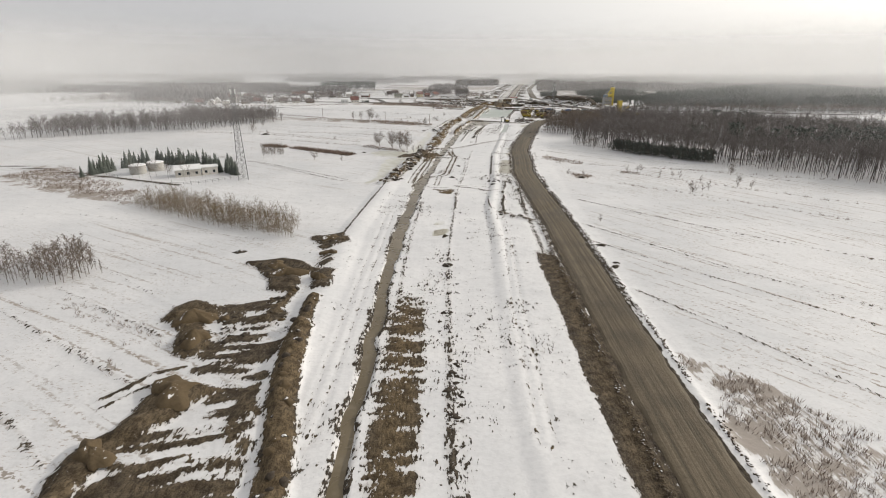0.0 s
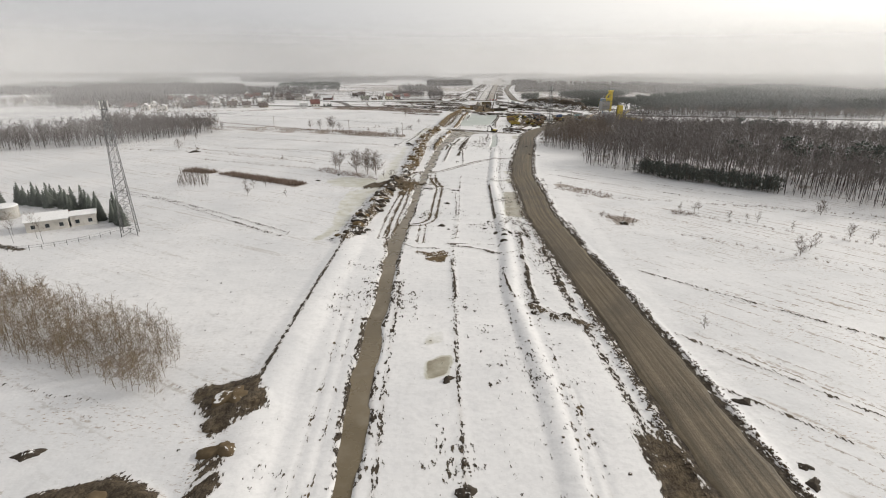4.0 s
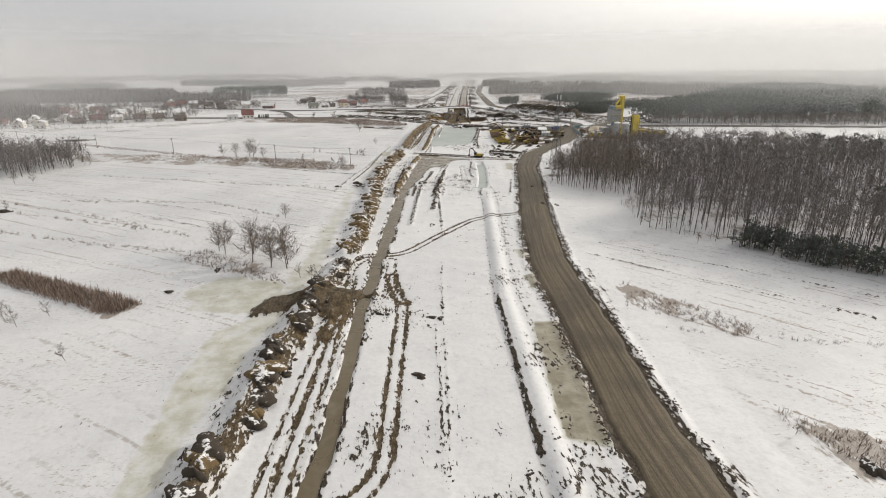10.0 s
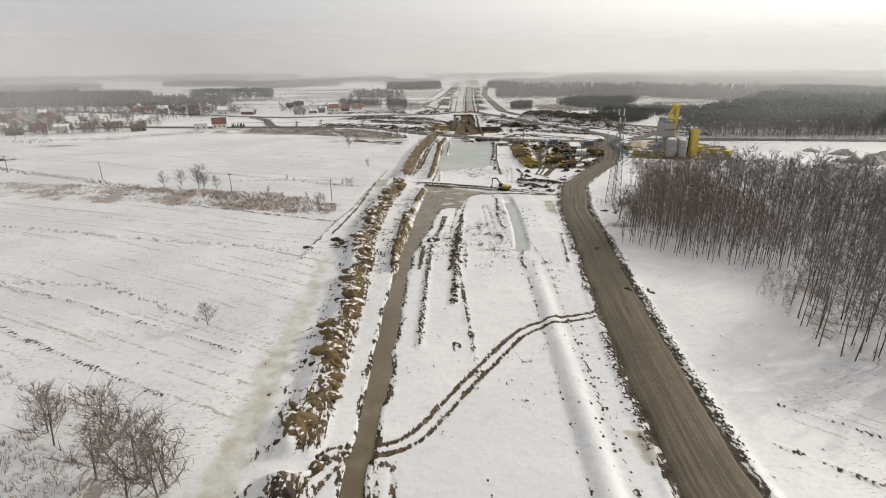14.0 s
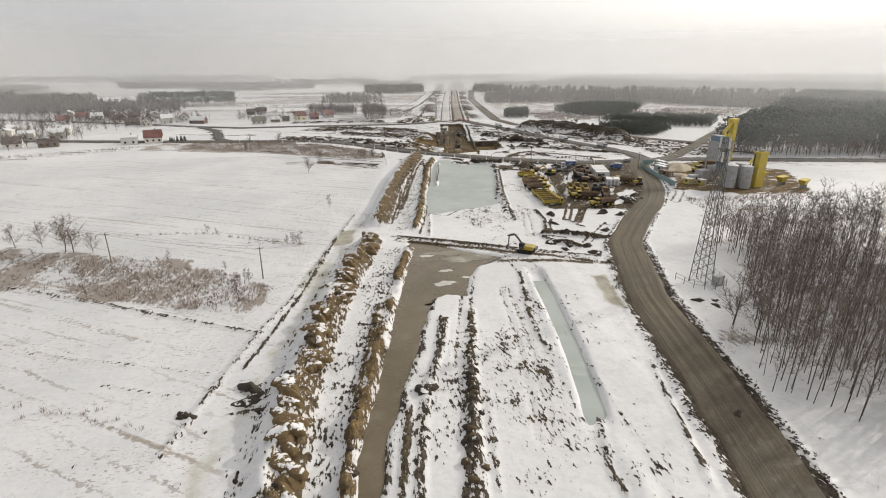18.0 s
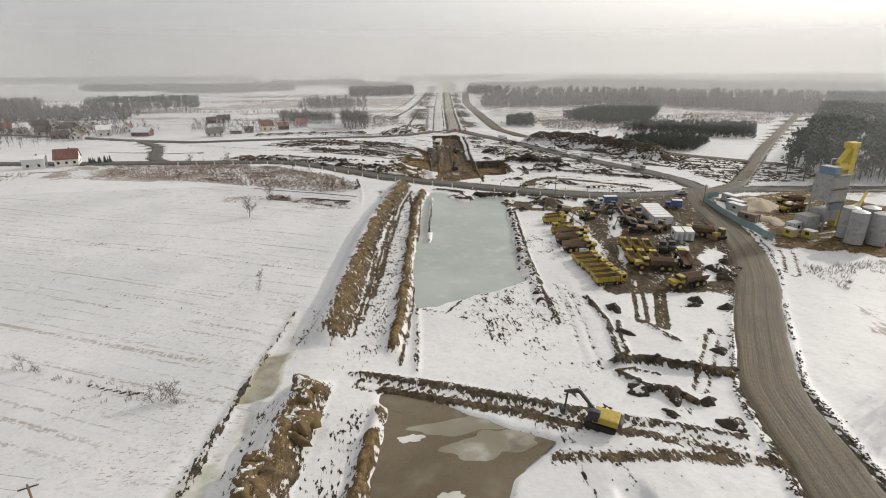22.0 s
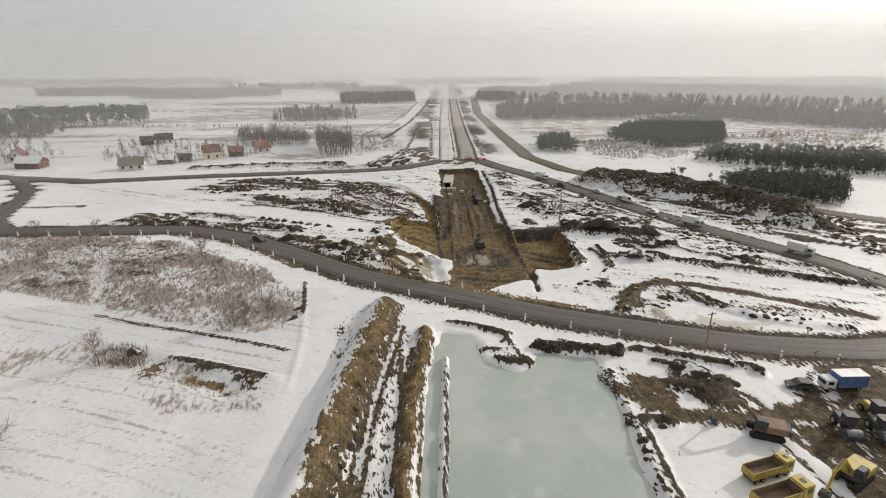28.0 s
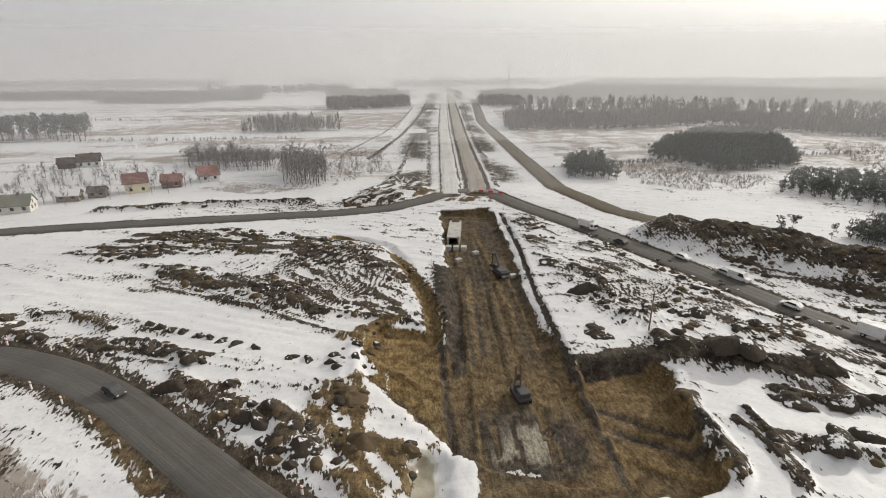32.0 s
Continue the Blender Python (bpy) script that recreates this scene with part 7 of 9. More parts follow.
bushes((-34, 503, 0.7, 0), (-31, 501, 0.6, 1), (-8, 489.4, 0.8, 2), (-5.7, 489, 0.9, 0), (-15, 313, 1.1, 1), (-18, 316, 0.9, 2), (-13, 309, 0.8, 0), (53.4, 168.2, 0.7, 1))
bushes((108, 211.5, 0.9, 2), (112, 214, 1.1, 0), (-21, 464, 0.8, 1), (-16, 463, 0.8, 2), (1, 528, 0.7, 0), (0.5, 534, 0.8, 1), (-55, 282, 0.8, 2), (-9, 489, 0.7, 1))
bushes((-6.4, 489.3, 0.8, 0), (140, 250, 0.9, 1), (66, 243, 0.7, 2), (60, 247, 0.6, 0), (95, 251, 0.9, 1), (91, 253, 0.8, 2), (-131, 391, 0.9, 0), (-76, 300, 1.0, 1))
bushes((97.4, 253, 0.9, 2), (102.6, 242, 0.8, 0), (107.6, 240.6, 0.7, 1), (110.3, 238.6, 0.9, 2), (115.4, 229.2, 0.8, 0), (131.7, 216.5, 1.0, 1), (-42, 343, 0.9, 0), (-74, 359, 0.8, 1))
bushes((-72, 297, 1.1, 2), (-68, 301, 0.9, 0), (94, 326, 0.8, 1), (118, 300, 0.8, 2), (-150, 440, 1.2, 0), (-157, 439, 1.4, 1), (-20, 680, 0.9, 2), (6, 650, 1.0, 0))
bushes((-76.4, 483.4, 0.5, 0), (-74.9, 489.3, 0.6, 1), (-61.5, 474.3, 0.7, 2), (-56.4, 472.7, 0.8, 0), (-49.0, 473.4, 0.5, 1), (-43.5, 470.7, 0.6, 2), (-36.5, 468.8, 0.7, 0), (-37.7, 479.2, 0.8, 1), (-24.9, 464.2, 0.5, 2), (-22.1, 471.6, 0.6, 0), (-17.7, 463.1, 0.7, 1), (-15.0, 462.7, 0.8, 2), (-31.7, 472.4, 0.5, 0), (-68.5, 482.2, 0.6, 1))
for i, (x, y, s) in enumerate(((176, 723, 0.75), (174, 725, 0.7), (188.5, 721, 0.5), (189.5, 709, 0.8), (191, 706, 0.7), (173, 838, 0.4))):
    lone_tree("pine_tree", PINES[i % 4], x, y, s, i * 71, (BARK, NEEDLE), "lone young pine with a bare lower trunk", "pines")
row_of = smooth_path([(-168, 242), (-166, 254), (-160, 268), (-152, 275), (-139, 273), (-118, 261), (-99, 247)], 1.9)
for i, (x, y) in enumerate(row_of.tolist()):
    x, y = x + ((i * 29) % 7 - 3) * 0.45, y + ((i * 17) % 9 - 4) * 0.55
    lone_tree("spruce", SPRUCES[i % 3], x, y, 0.7 + 0.55 * ((i * 37) % 10) / 10, i * 53, (BARK, NEEDLE), "dark spruce in the row that shelters the compound", "spruces of the compound")
for i, (x, y) in enumerate(((-146, 240), (-139, 234), (-132, 231), (-127, 236), (-122, 229), (-118, 233), (-135, 241), (-113, 228))):
    lone_tree("birch", ALDERS[i % 8], x, y, 0.55, i * 91, (STEEL, TWIG), "slender pale birch inside the fenced compound", "birches")


# ---- thin hedge lines over the far plain ----
r = np.random.RandomState(12)
for i in range(95):
    cx, cy = r.uniform(-1000, 70), 860 + 950 * r.rand() ** 1.4
    if i > 84:
        cx, cy = r.uniform(180, 330), r.uniform(840, 960)
    ln, turn = r.uniform(60, 380), radians(r.uniform(-14, 6))
    q = np.arange(-ln / 2, ln / 2, 1.9)
    keep = (r.rand(len(q)) < 0.9) & (lattice(q + 900 * i, 0 * q, 24, 15) > 0.22)
    x, y = cx + q[keep] * math.cos(turn) + r.normal(0, 1.2, keep.sum()), cy + q[keep] * math.sin(turn) + r.normal(0, 1.2, keep.sum())
    clear = np.abs(x - axis(y)) > 42
    x, y = x[clear], y[clear]
    n = len(x)
    if n < 8:
        continue
    tagged(new("hedge", merged("hedge", FAR_BARE, x, y, gzs(x, y), r.uniform(0.04, 0.085, n) * (2.6 if i % 7 == 0 else 1), r.uniform(0, 6, n), r.randint(0, 5, n), [FAR_WOOD, FAR_WOOD])), "thin dark hedge line across far snowy fields", "hedge", kind="stuff")

# ---- materials of things ----
YELLOW = plain("yellow_machine_paint", (0.33, 0.245, 0.028), (0.43, 0.32, 0.04), 0.8, 0.5, 0, 0, (0.17, 0.125, 0.06))
PLANT_YELLOW = plain("yellow_cladding", (0.50, 0.38, 0.05), (0.58, 0.46, 0.08), 0.3, 0.55, 0, 0, (0.3, 0.25, 0.14))
MARKER = plain("white_reflective_plastic", (0.74, 0.74, 0.73), (0.8, 0.8, 0.79), 1.0, 0.4)
RUST = plain("rusty_steel", (0.13, 0.085, 0.055), (0.22, 0.15, 0.10), 0.8, 0.8)
RUBBER = plain("black_rubber", (0.018, 0.018, 0.018), (0.04, 0.037, 0.034), 1.0, 0.85)
DARK = plain("dark_grey_steel", (0.035, 0.035, 0.037), (0.07, 0.068, 0.066), 0.8, 0.6)
GLASS = plain("dark_glass", (0.02, 0.025, 0.03), (0.035, 0.04, 0.045), 0.3, 0.12)
WHITE = plain("white_sheet_metal", (0.55, 0.55, 0.54), (0.66, 0.66, 0.65), 0.5, 0.5, 0, 0, (0.45, 0.43, 0.4))
GREY = plain("grey_sheet_metal", (0.30, 0.30, 0.30), (0.38, 0.38, 0.375), 0.5, 0.55, 0, 0, (0.22, 0.2, 0.18))
BLUE = plain("blue_sheet_metal", (0.05, 0.10, 0.25), (0.08, 0.14, 0.31), 0.5, 0.5, 0, 0, (0.2, 0.2, 0.22))
DULL_BLUE = plain("faded_blue_steel", (0.13, 0.2, 0.28), (0.19, 0.26, 0.33), 0.5, 0.6, 0, 0, (0.28, 0.28, 0.28))
TEAL = plain("teal_fence_paint", (0.17, 0.27, 0.28), (0.23, 0.33, 0.33), 0.4, 0.6, 0, 0, (0.25, 0.27, 0.26))
CONCRETE = plain("grey_concrete", (0.33, 0.32, 0.30), (0.45, 0.44, 0.41), 0.4, 0.85, 0, 0.02, (0.25, 0.22, 0.18))
TIMBER = plain("weathered_timber", (0.16, 0.12, 0.085), (0.24, 0.19, 0.14), 1.0, 0.85)
RED_ROOF = plain("red_roof_tiles", (0.13, 0.055, 0.047), (0.19, 0.085, 0.07), 0.8, 0.8, 0, 0.02, (0.3, 0.2, 0.18), 0.3)
BROWN_ROOF = plain("brown_roof_tiles", (0.075, 0.055, 0.048), (0.12, 0.09, 0.08), 0.8, 0.85, 0, 0.02, (0.3, 0.29, 0.29), 0.4)
GREEN_ROOF = plain("mossy_roof", (0.12, 0.125, 0.10), (0.2, 0.2, 0.165), 0.6, 0.85)
SNOWY = plain("snow_on_roofs", (0.58, 0.58, 0.585), (0.68, 0.68, 0.675), 0.5, 0.7)
PLASTER = plain("pale_plaster", (0.58, 0.55, 0.5), (0.68, 0.65, 0.6), 0.4, 0.85, 0, 0, (0.42, 0.39, 0.35), 0.35)
CREAM = plain("cream_plaster", (0.60, 0.53, 0.36), (0.68, 0.61, 0.44), 0.4, 0.85)
BRICK = plain("red_brick_wall", (0.13, 0.07, 0.06), (0.18, 0.1, 0.085), 1.0, 0.85)
SAND = plain("pale_sand", (0.42, 0.36, 0.27), (0.52, 0.46, 0.36), 0.4, 0.95, 0, 0.05)
GRAVEL = plain("grey_gravel", (0.27, 0.25, 0.23), (0.36, 0.34, 0.31), 0.5, 0.95, 0, 0.05, (0.55, 0.55, 0.55))
REDWHITE = plain("signal_red", (0.5, 0.05, 0.04), (0.58, 0.08, 0.06), 0.8, 0.5)


def soil_material(name, a, b, snow_at):
    """Earth with snow left lying in hollows and on level places."""
    m, n, l, s = nodes_of(name)
    p = place(n)
    fine, mid = noise_node(n, l, p, 1.4, 5, 0.65), noise_node(n, l, p, 0.35, 4)
    up = n.new("ShaderNodeSeparateXYZ")
    l.new(n.new("ShaderNodeNewGeometry").outputs["Normal"], up.inputs["Vector"])
    k = step(n, l, calc(n, l, "ADD", calc(n, l, "MULTIPLY", up.outputs["Z"], 0.5), calc(n, l, "ADD", calc(n, l, "MULTIPLY", mid, 0.9), calc(n, l, "MULTIPLY", fine, 0.4))), snow_at, snow_at + 0.06)
    l.new(blend(n, l, k, blend(n, l, fine, a, b), (0.66, 0.655, 0.655)), s.inputs["Base Color"])
    s.inputs["Roughness"].default_value, s.inputs["Specular IOR Level"].default_value = 0.9, 0.15
    bumped(n, l, s, fine, 0.6, 0.18)
    return m


DARK_SOIL = soil_material("dark_spoil", (0.03, 0.0245, 0.019), (0.072, 0.059, 0.046), 1.17)
BANK_SOIL = soil_material("tan_bank_spoil", (0.075, 0.05, 0.024), (0.185, 0.132, 0.07), 1.13)
TAN_SOIL = soil_material("brown_spoil", (0.055, 0.04, 0.023), (0.135, 0.1, 0.06), 1.22)


# ---- heaps ----
def heap(x, y, rx, ry, tall, turn, seed, mat=None, label="heap of dark frozen soil lying in snow", group="soil heaps"):
    rings, seg = 8, 26
    tall = tall * 0.8
    f = []
    r = np.random.RandomState(seed)
    lobes = r.uniform(0, 6.28, 5)
    k, t = np.meshgrid(np.arange(rings + 1) / rings, 6.2832 * np.arange(seg) / seg, indexing="ij")
    w = 1 + 0.22 * np.sin(2 * t + lobes[0]) + 0.2 * np.sin(3 * t + lobes[1]) + 0.13 * np.sin(5 * t + lobes[2]) + 0.1 * np.sin(9 * t + lobes[4])
    px, py = rx * k * w * np.cos(t), ry * k * w * np.sin(t)
    n = rough_noise(px + seed * 3.1, py + seed * 1.7, max(0.9, rx * 0.55), 600)
    v = np.stack([px, py, tall * (1 - k ** 1.5) * (0.35 + 1.25 * n) - 0.45 * (k == 1)], -1).reshape(-1, 3)
    for j in range(seg):
        for i in range(rings):
            a, b = i * seg + j, i * seg + (j + 1) % seg
            f += ([(a, a + seg, b + seg)] if i == 0 else [(a, a + seg, b + seg), (a, b + seg, b)])
    me = mesh_from("soil_mound", v, f, [mat or DARK_SOIL], None, True)
    ob = tagged(new("soil_mound", me), label, "soil heap", group)
    ob.matrix_world = pose(x, y, gz(x, y) - 0.05, 0, 0, turn)
    return ob


def heaps(*spots, mat=None, label="heap of dark frozen soil lying in snow", group="soil heaps"):
    for i, (x, y, r, tall) in enumerate(spots):
        heap(x, y, r, r * (0.62 + 0.3 * ((i * 7) % 5) / 5), tall, i * 63, int(abs(x * 13 + y * 7)), mat, label, group)


heaps((4.4, 241, 1.6, 0.7), (6.3, 237, 0.7, 0.4), (8, 269, 1.3, 0.7), (12.4, 290, 1.1, 0.6), (14, 289, 0.9, 0.5), (1.3, 293, 1.1, 0.6), (3, 292.5, 0.8, 0.4), (64.8, 239.5, 1.8, 1.2), (-15.2, 413, 1.6, 0.9), (-131.6, 390, 2.8, 1.5), (-39.8, 323, 1.5, 0.8))
heaps((-47.3, 310.7, 1.4, 0.6), (0.6, 154, 1.2, 0.8), (1.2, 129, 1.5, 0.9), (-58.3, 139, 1.8, 0.8), (19, 354, 1.4, 0.7), (-7, 419, 2.2, 1.0), (-6.5, 416, 2.4, 1.0), (21, 413.5, 1.8, 0.6), (62, 373, 1.6, 0.9), (66, 400, 1.4, 0.9), (67, 372, 1.3, 0.6), (47, 145, 1.4, 0.9))
heaps((0.2, 101, 0.9, 0.6), (46, 128, 1.3, 0.8), (47, 131, 1.0, 0.5), (21, 232, 1.2, 0.8), (23, 228, 1.0, 0.6), (25, 231, 1.1, 0.7), (18, 237, 0.9, 0.5), (22, 223, 1.2, 0.7), (30, 228, 0.8, 0.5), (20.5, 245, 0.7, 0.4))
heaps((7.9, 700, 1.25, 1), (10.4, 698.1, 1.35, 1), (13, 696.6, 1.2, 1), (15.4, 695.4, 1.25, 1), (18.7, 693.5, 1.35, 1), (21, 692.4, 1.2, 1), (23.5, 690.6, 1.25, 1), (26.2, 689.1, 1.35, 1), (30.1, 686.8, 1.2, 1), (36.9, 682.3, 1.25, 1), (39.9, 681.1, 1.35, 1), (44, 678.9, 1.2, 1), label="small round heap in a row of tipped soil", group="row of tipped heaps")
heaps((53.5, 722.6, 3.4, 1.6), (76.3, 506.4, 2.2, 1.5), (73.4, 496.6, 1.7, 1.0), (75, 474, 1.8, 1.2), (75.3, 468.6, 2.2, 1.3), (68, 472.5, 1.4, 0.9), (93.8, 504.6, 1.6, 1.0), (90.2, 494, 0.9, 0.6), (111, 516.9, 1.8, 1.0), (117.2, 525.1, 2.2, 1.2), (95.7, 506.3, 2.0, 1.4), (99.8, 502, 2.0, 1.2), (112, 521, 3.0, 1.8), (110, 515.5, 2.4, 1.4), (67, 478.8, 2.6, 1.3), (71, 476.5, 2.2, 1.2), (87, 487, 1.8, 1.0))
heaps((101, 699, 4.2, 2.2), (99, 717, 3.4, 1.6), (94.5, 681, 3.2, 1.4), (118, 684, 3.6, 1.6), (122, 677, 1.8, 1.0), (126, 676.5, 1.8, 1.0), (124, 679.5, 1.7, 0.9), (128, 674, 1.8, 0.9), (106, 672, 3.6, 2.2), (114, 667.5, 4.4, 2.4), (125.6, 661.6, 3.8, 1.6), (114.6, 655.7, 3.4, 1.4))
heaps((122, 653, 3.4, 1.5), (112, 645, 3.0, 1.4), (118, 644, 2.8, 1.2), (19.4, 676, 2.6, 1.4), (28.3, 670, 2.8, 1.6), (33, 665, 3.2, 1.8), (40, 658, 3.4, 1.7), (-19, 701.5, 3.2, 1.2), (-12, 698, 2.6, 1.1), (5, 694, 2.4, 1.0), (11, 690, 2.6, 1.0), (19.5, 684.5, 2.4, 1.1))
heaps((25.6, 629.2, 1.2, 0.8), (24.7, 625.1, 1.2, 0.7), (-2.9, 617, 1.5, 0.9), (52, 521.5, 1.4, 0.7))
heaps((-52, 97.5, 4.6, 2.3), (-48, 88.5, 3.2, 1.9), (-43.5, 71, 4.4, 2.2), (-40, 123, 4.0, 1.8), (-44, 128, 3.0, 1.3), (-31, 119, 2.4, 1.3), (-32, 138, 2.6, 1.2), (-34, 150, 3.0, 0.9), (-48, 57, 3.2, 1.6), mat=TAN_SOIL, label="heap of brown dug-out soil melting free of snow")
heaps((1.3, 111, 0.7, 0.5), (-0.7, 97, 0.6, 0.4), (2.5, 80.5, 0.9, 0.5), (1.6, 78, 0.9, 0.5), (0.7, 72.5, 0.8, 0.4), (2.9, 71, 0.6, 0.4), (2.2, 74.8, 0.7, 0.4), (1.8, 66, 0.9, 0.5), (93, 592, 4.2, 2.4), (96, 588.5, 3.0, 1.7))
heaps((49, 657, 3.0, 1.5), (47, 668, 3.0, 1.4), (51, 644, 2.4, 1.2), mat=TAN_SOIL, label="heap of brown dug-out soil melting free of snow")
# clods of the long bank, laid end to end like tipped lorry loads
for i, y in enumerate(np.arange(229, 488, 2.7)):
    yy = float(y) + (i * 37 % 10) * 0.12
    if 322 < yy < 331:
        continue
    w = 1.7 + (i * 53 % 10) * 0.16
    heap(float(bank_x(yy)) + (i * 29 % 10 - 4.5) * 0.36 + 0.4, yy, w, w * (0.45 + (i * 31 % 7) * 0.07), 0.6 + (i * 17 % 10) * 0.07, -30 - (i * 41) % 40, 900 + i, BANK_SOIL if (yy > 330 and i % 4) or i % 4 == 0 else DARK_SOIL, "tipped load of soil on the long spoil bank", "loads of the spoil bank")
heap(165, 572, 9, 7, 3.2, 20, 77, SAND, "grey-white heap of sand beside the mixing plant", "")
for i, (x, y, w, tall) in enumerate(((244, 504, 7, 4.0), (255, 502, 7.5, 4.4), (267, 509, 7, 4.2), (259, 524, 6, 3.2), (251, 537, 5, 2.6), (283, 497, 6, 3.2))):
    heap(x, y, w, w * 0.8, tall, i * 50, 680 + i, GRAVEL, "grey heap of gravel in the stockyard", "gravel heaps")
heap(157, 555, 5, 4, 1.6, 60, 78, SAND, "low heap of pale sand beside the mixing plant", "")


# ---- machines ----
def wheel(parent, x, y, r, w, seg=14, hub=0.5, mat=None):
    bm = bmesh.new()
    rod(bm, (x, y - w / 2, r), (x, y + w / 2, r), r, r, seg)
    bmesh.ops.bevel(bm, geom=[e for e in bm.edges if abs(e.verts[0].co.y - e.verts[1].co.y) < 1e-4], offset=r * 0.12, segments=1, affect="EDGES")
    t = part("wheel", bm, RUBBER, parent)
    bm = bmesh.new()
    rod(bm, (x, y - w * 0.53, r), (x, y + w * 0.53, r), r * hub, r * hub, 10)
    part("rim", bm, mat or GREY, t)


def tipper_truck(load=True):
    t = thing("tipper_truck", "yellow four-axle tipper lorry with an empty rusty bed", "lorry", "tipper lorries in the yard")
    part("chassis", B((-4.3, 3.6, -0.45, 0.45, 0.75, 1.05), (-4.2, 2.0, -1.0, -0.8, 0.8, 1.0), (-4.2, 2.0, 0.8, 1.0, 0.8, 1.0)), DARK, t)
    bm = bmesh.new()
    prism(bm, [(-1.22, 0.7), (1.22, 0.7), (1.22, 2.2), (1.12, 3.0), (-1.12, 3.0), (-1.22, 2.2)], 2.45, 4.3)
    cab = part("cab", bm, YELLOW, t)
    part("windscreen", B((4.28, 4.34, -1.05, 1.05, 1.75, 2.75)), GLASS, cab)
    part("side_window", B((3.0, 3.9, -1.24, -1.18, 1.8, 2.6)), GLASS, cab)
    part("side_window", B((3.0, 3.9, 1.18, 1.24, 1.8, 2.6)), GLASS, cab)
    part("bumper", B((4.25, 4.45, -1.2, 1.2, 0.5, 0.95), bevel=0.04), DARK, cab)
    part("roof_hatch", B((3.1, 3.7, -0.4, 0.4, 3.0, 3.06)), DARK, cab)
    bm = bmesh.new()
    for q in ((-4.4, 2.2, -1.27, -1.19, 1.1, 2.55), (-4.4, 2.2, 1.19, 1.27, 1.1, 2.55), (2.12, 2.2, -1.19, 1.19, 1.1, 2.95), (-4.4, -4.32, -1.19, 1.19, 1.1, 2.4)):
        box(bm, *q)
    for x in (-3.6, -2.4, -1.2, 0.0, 1.2):
        for s in (-1, 1):
            box(bm, x - 0.06, x + 0.06, s * 1.31 - 0.05, s * 1.31 + 0.05, 1.1, 2.5)
    bed = part("bed", bm, YELLOW, t, "yellow ribbed tipping bed")
    part("bed_lining", B((-4.3, 2.1, -1.185, 1.185, 1.12, 1.2), (-4.3, 2.1, -1.185, -1.13, 1.2, 2.5), (-4.3, 2.1, 1.13, 1.185, 1.2, 2.5), (2.05, 2.115, -1.12, 1.12, 1.2, 2.85), (-4.315, -4.25, -1.12, 1.12, 1.2, 2.35)), RUST, bed, "rust-brown inside of the bed")
    if load:
        part("snow_in_bed", B((-3.7, 1.5, -0.75, 0.7, 1.2, 1.34), bevel=0.08), SNOWY, bed)
    for x in (3.2, 1.5, -2.0, -3.4):
        for s in (-1, 1):
            wheel(t, x, s * 1.05, 0.52, 0.4, mat=YELLOW)
    return t


def dump_truck():
    """An articulated dumper."""
    t = thing("dump_truck", "articulated dump truck with a brown open body", "dump truck", "dump trucks in the yard")
    part("frame", B((-4.2, 4.0, -0.5, 0.5, 0.9, 1.3)), DARK, t)
    bm = bmesh.new()
    prism(bm, [(-1.1, 1.2), (1.1, 1.2), (1.0, 2.1), (-1.0, 2.1)], 3.1, 5.0)
    part("hood", bm, YELLOW, t)
    cab = part("cab", B((1.7, 3.1, -1.0, 1.0, 1.3, 3.1), bevel=0.1), YELLOW, t)
    part("window_band", B((1.66, 3.14, -1.03, 1.03, 2.1, 2.85)), GLASS, cab)
    bm = bmesh.new()
    out = [(-1.45, 2.9), (-0.8, 1.4), (0.8, 1.4), (1.45, 2.9), (1.36, 2.9), (0.74, 1.5), (-0.74, 1.5), (-1.36, 2.9)]
    prism(bm, out, -4.6, 1.4)
    box(bm, 1.3, 1.42, -1.4, 1.4, 1.4, 3.1)
    part("body", bm, RUST, t, "worn brown steel body")
    for x in (3.4, -1.4, -3.2):
        for s in (-1, 1):
            wheel(t, x, s * 1.15, 0.88, 0.62, mat=YELLOW)
    return t


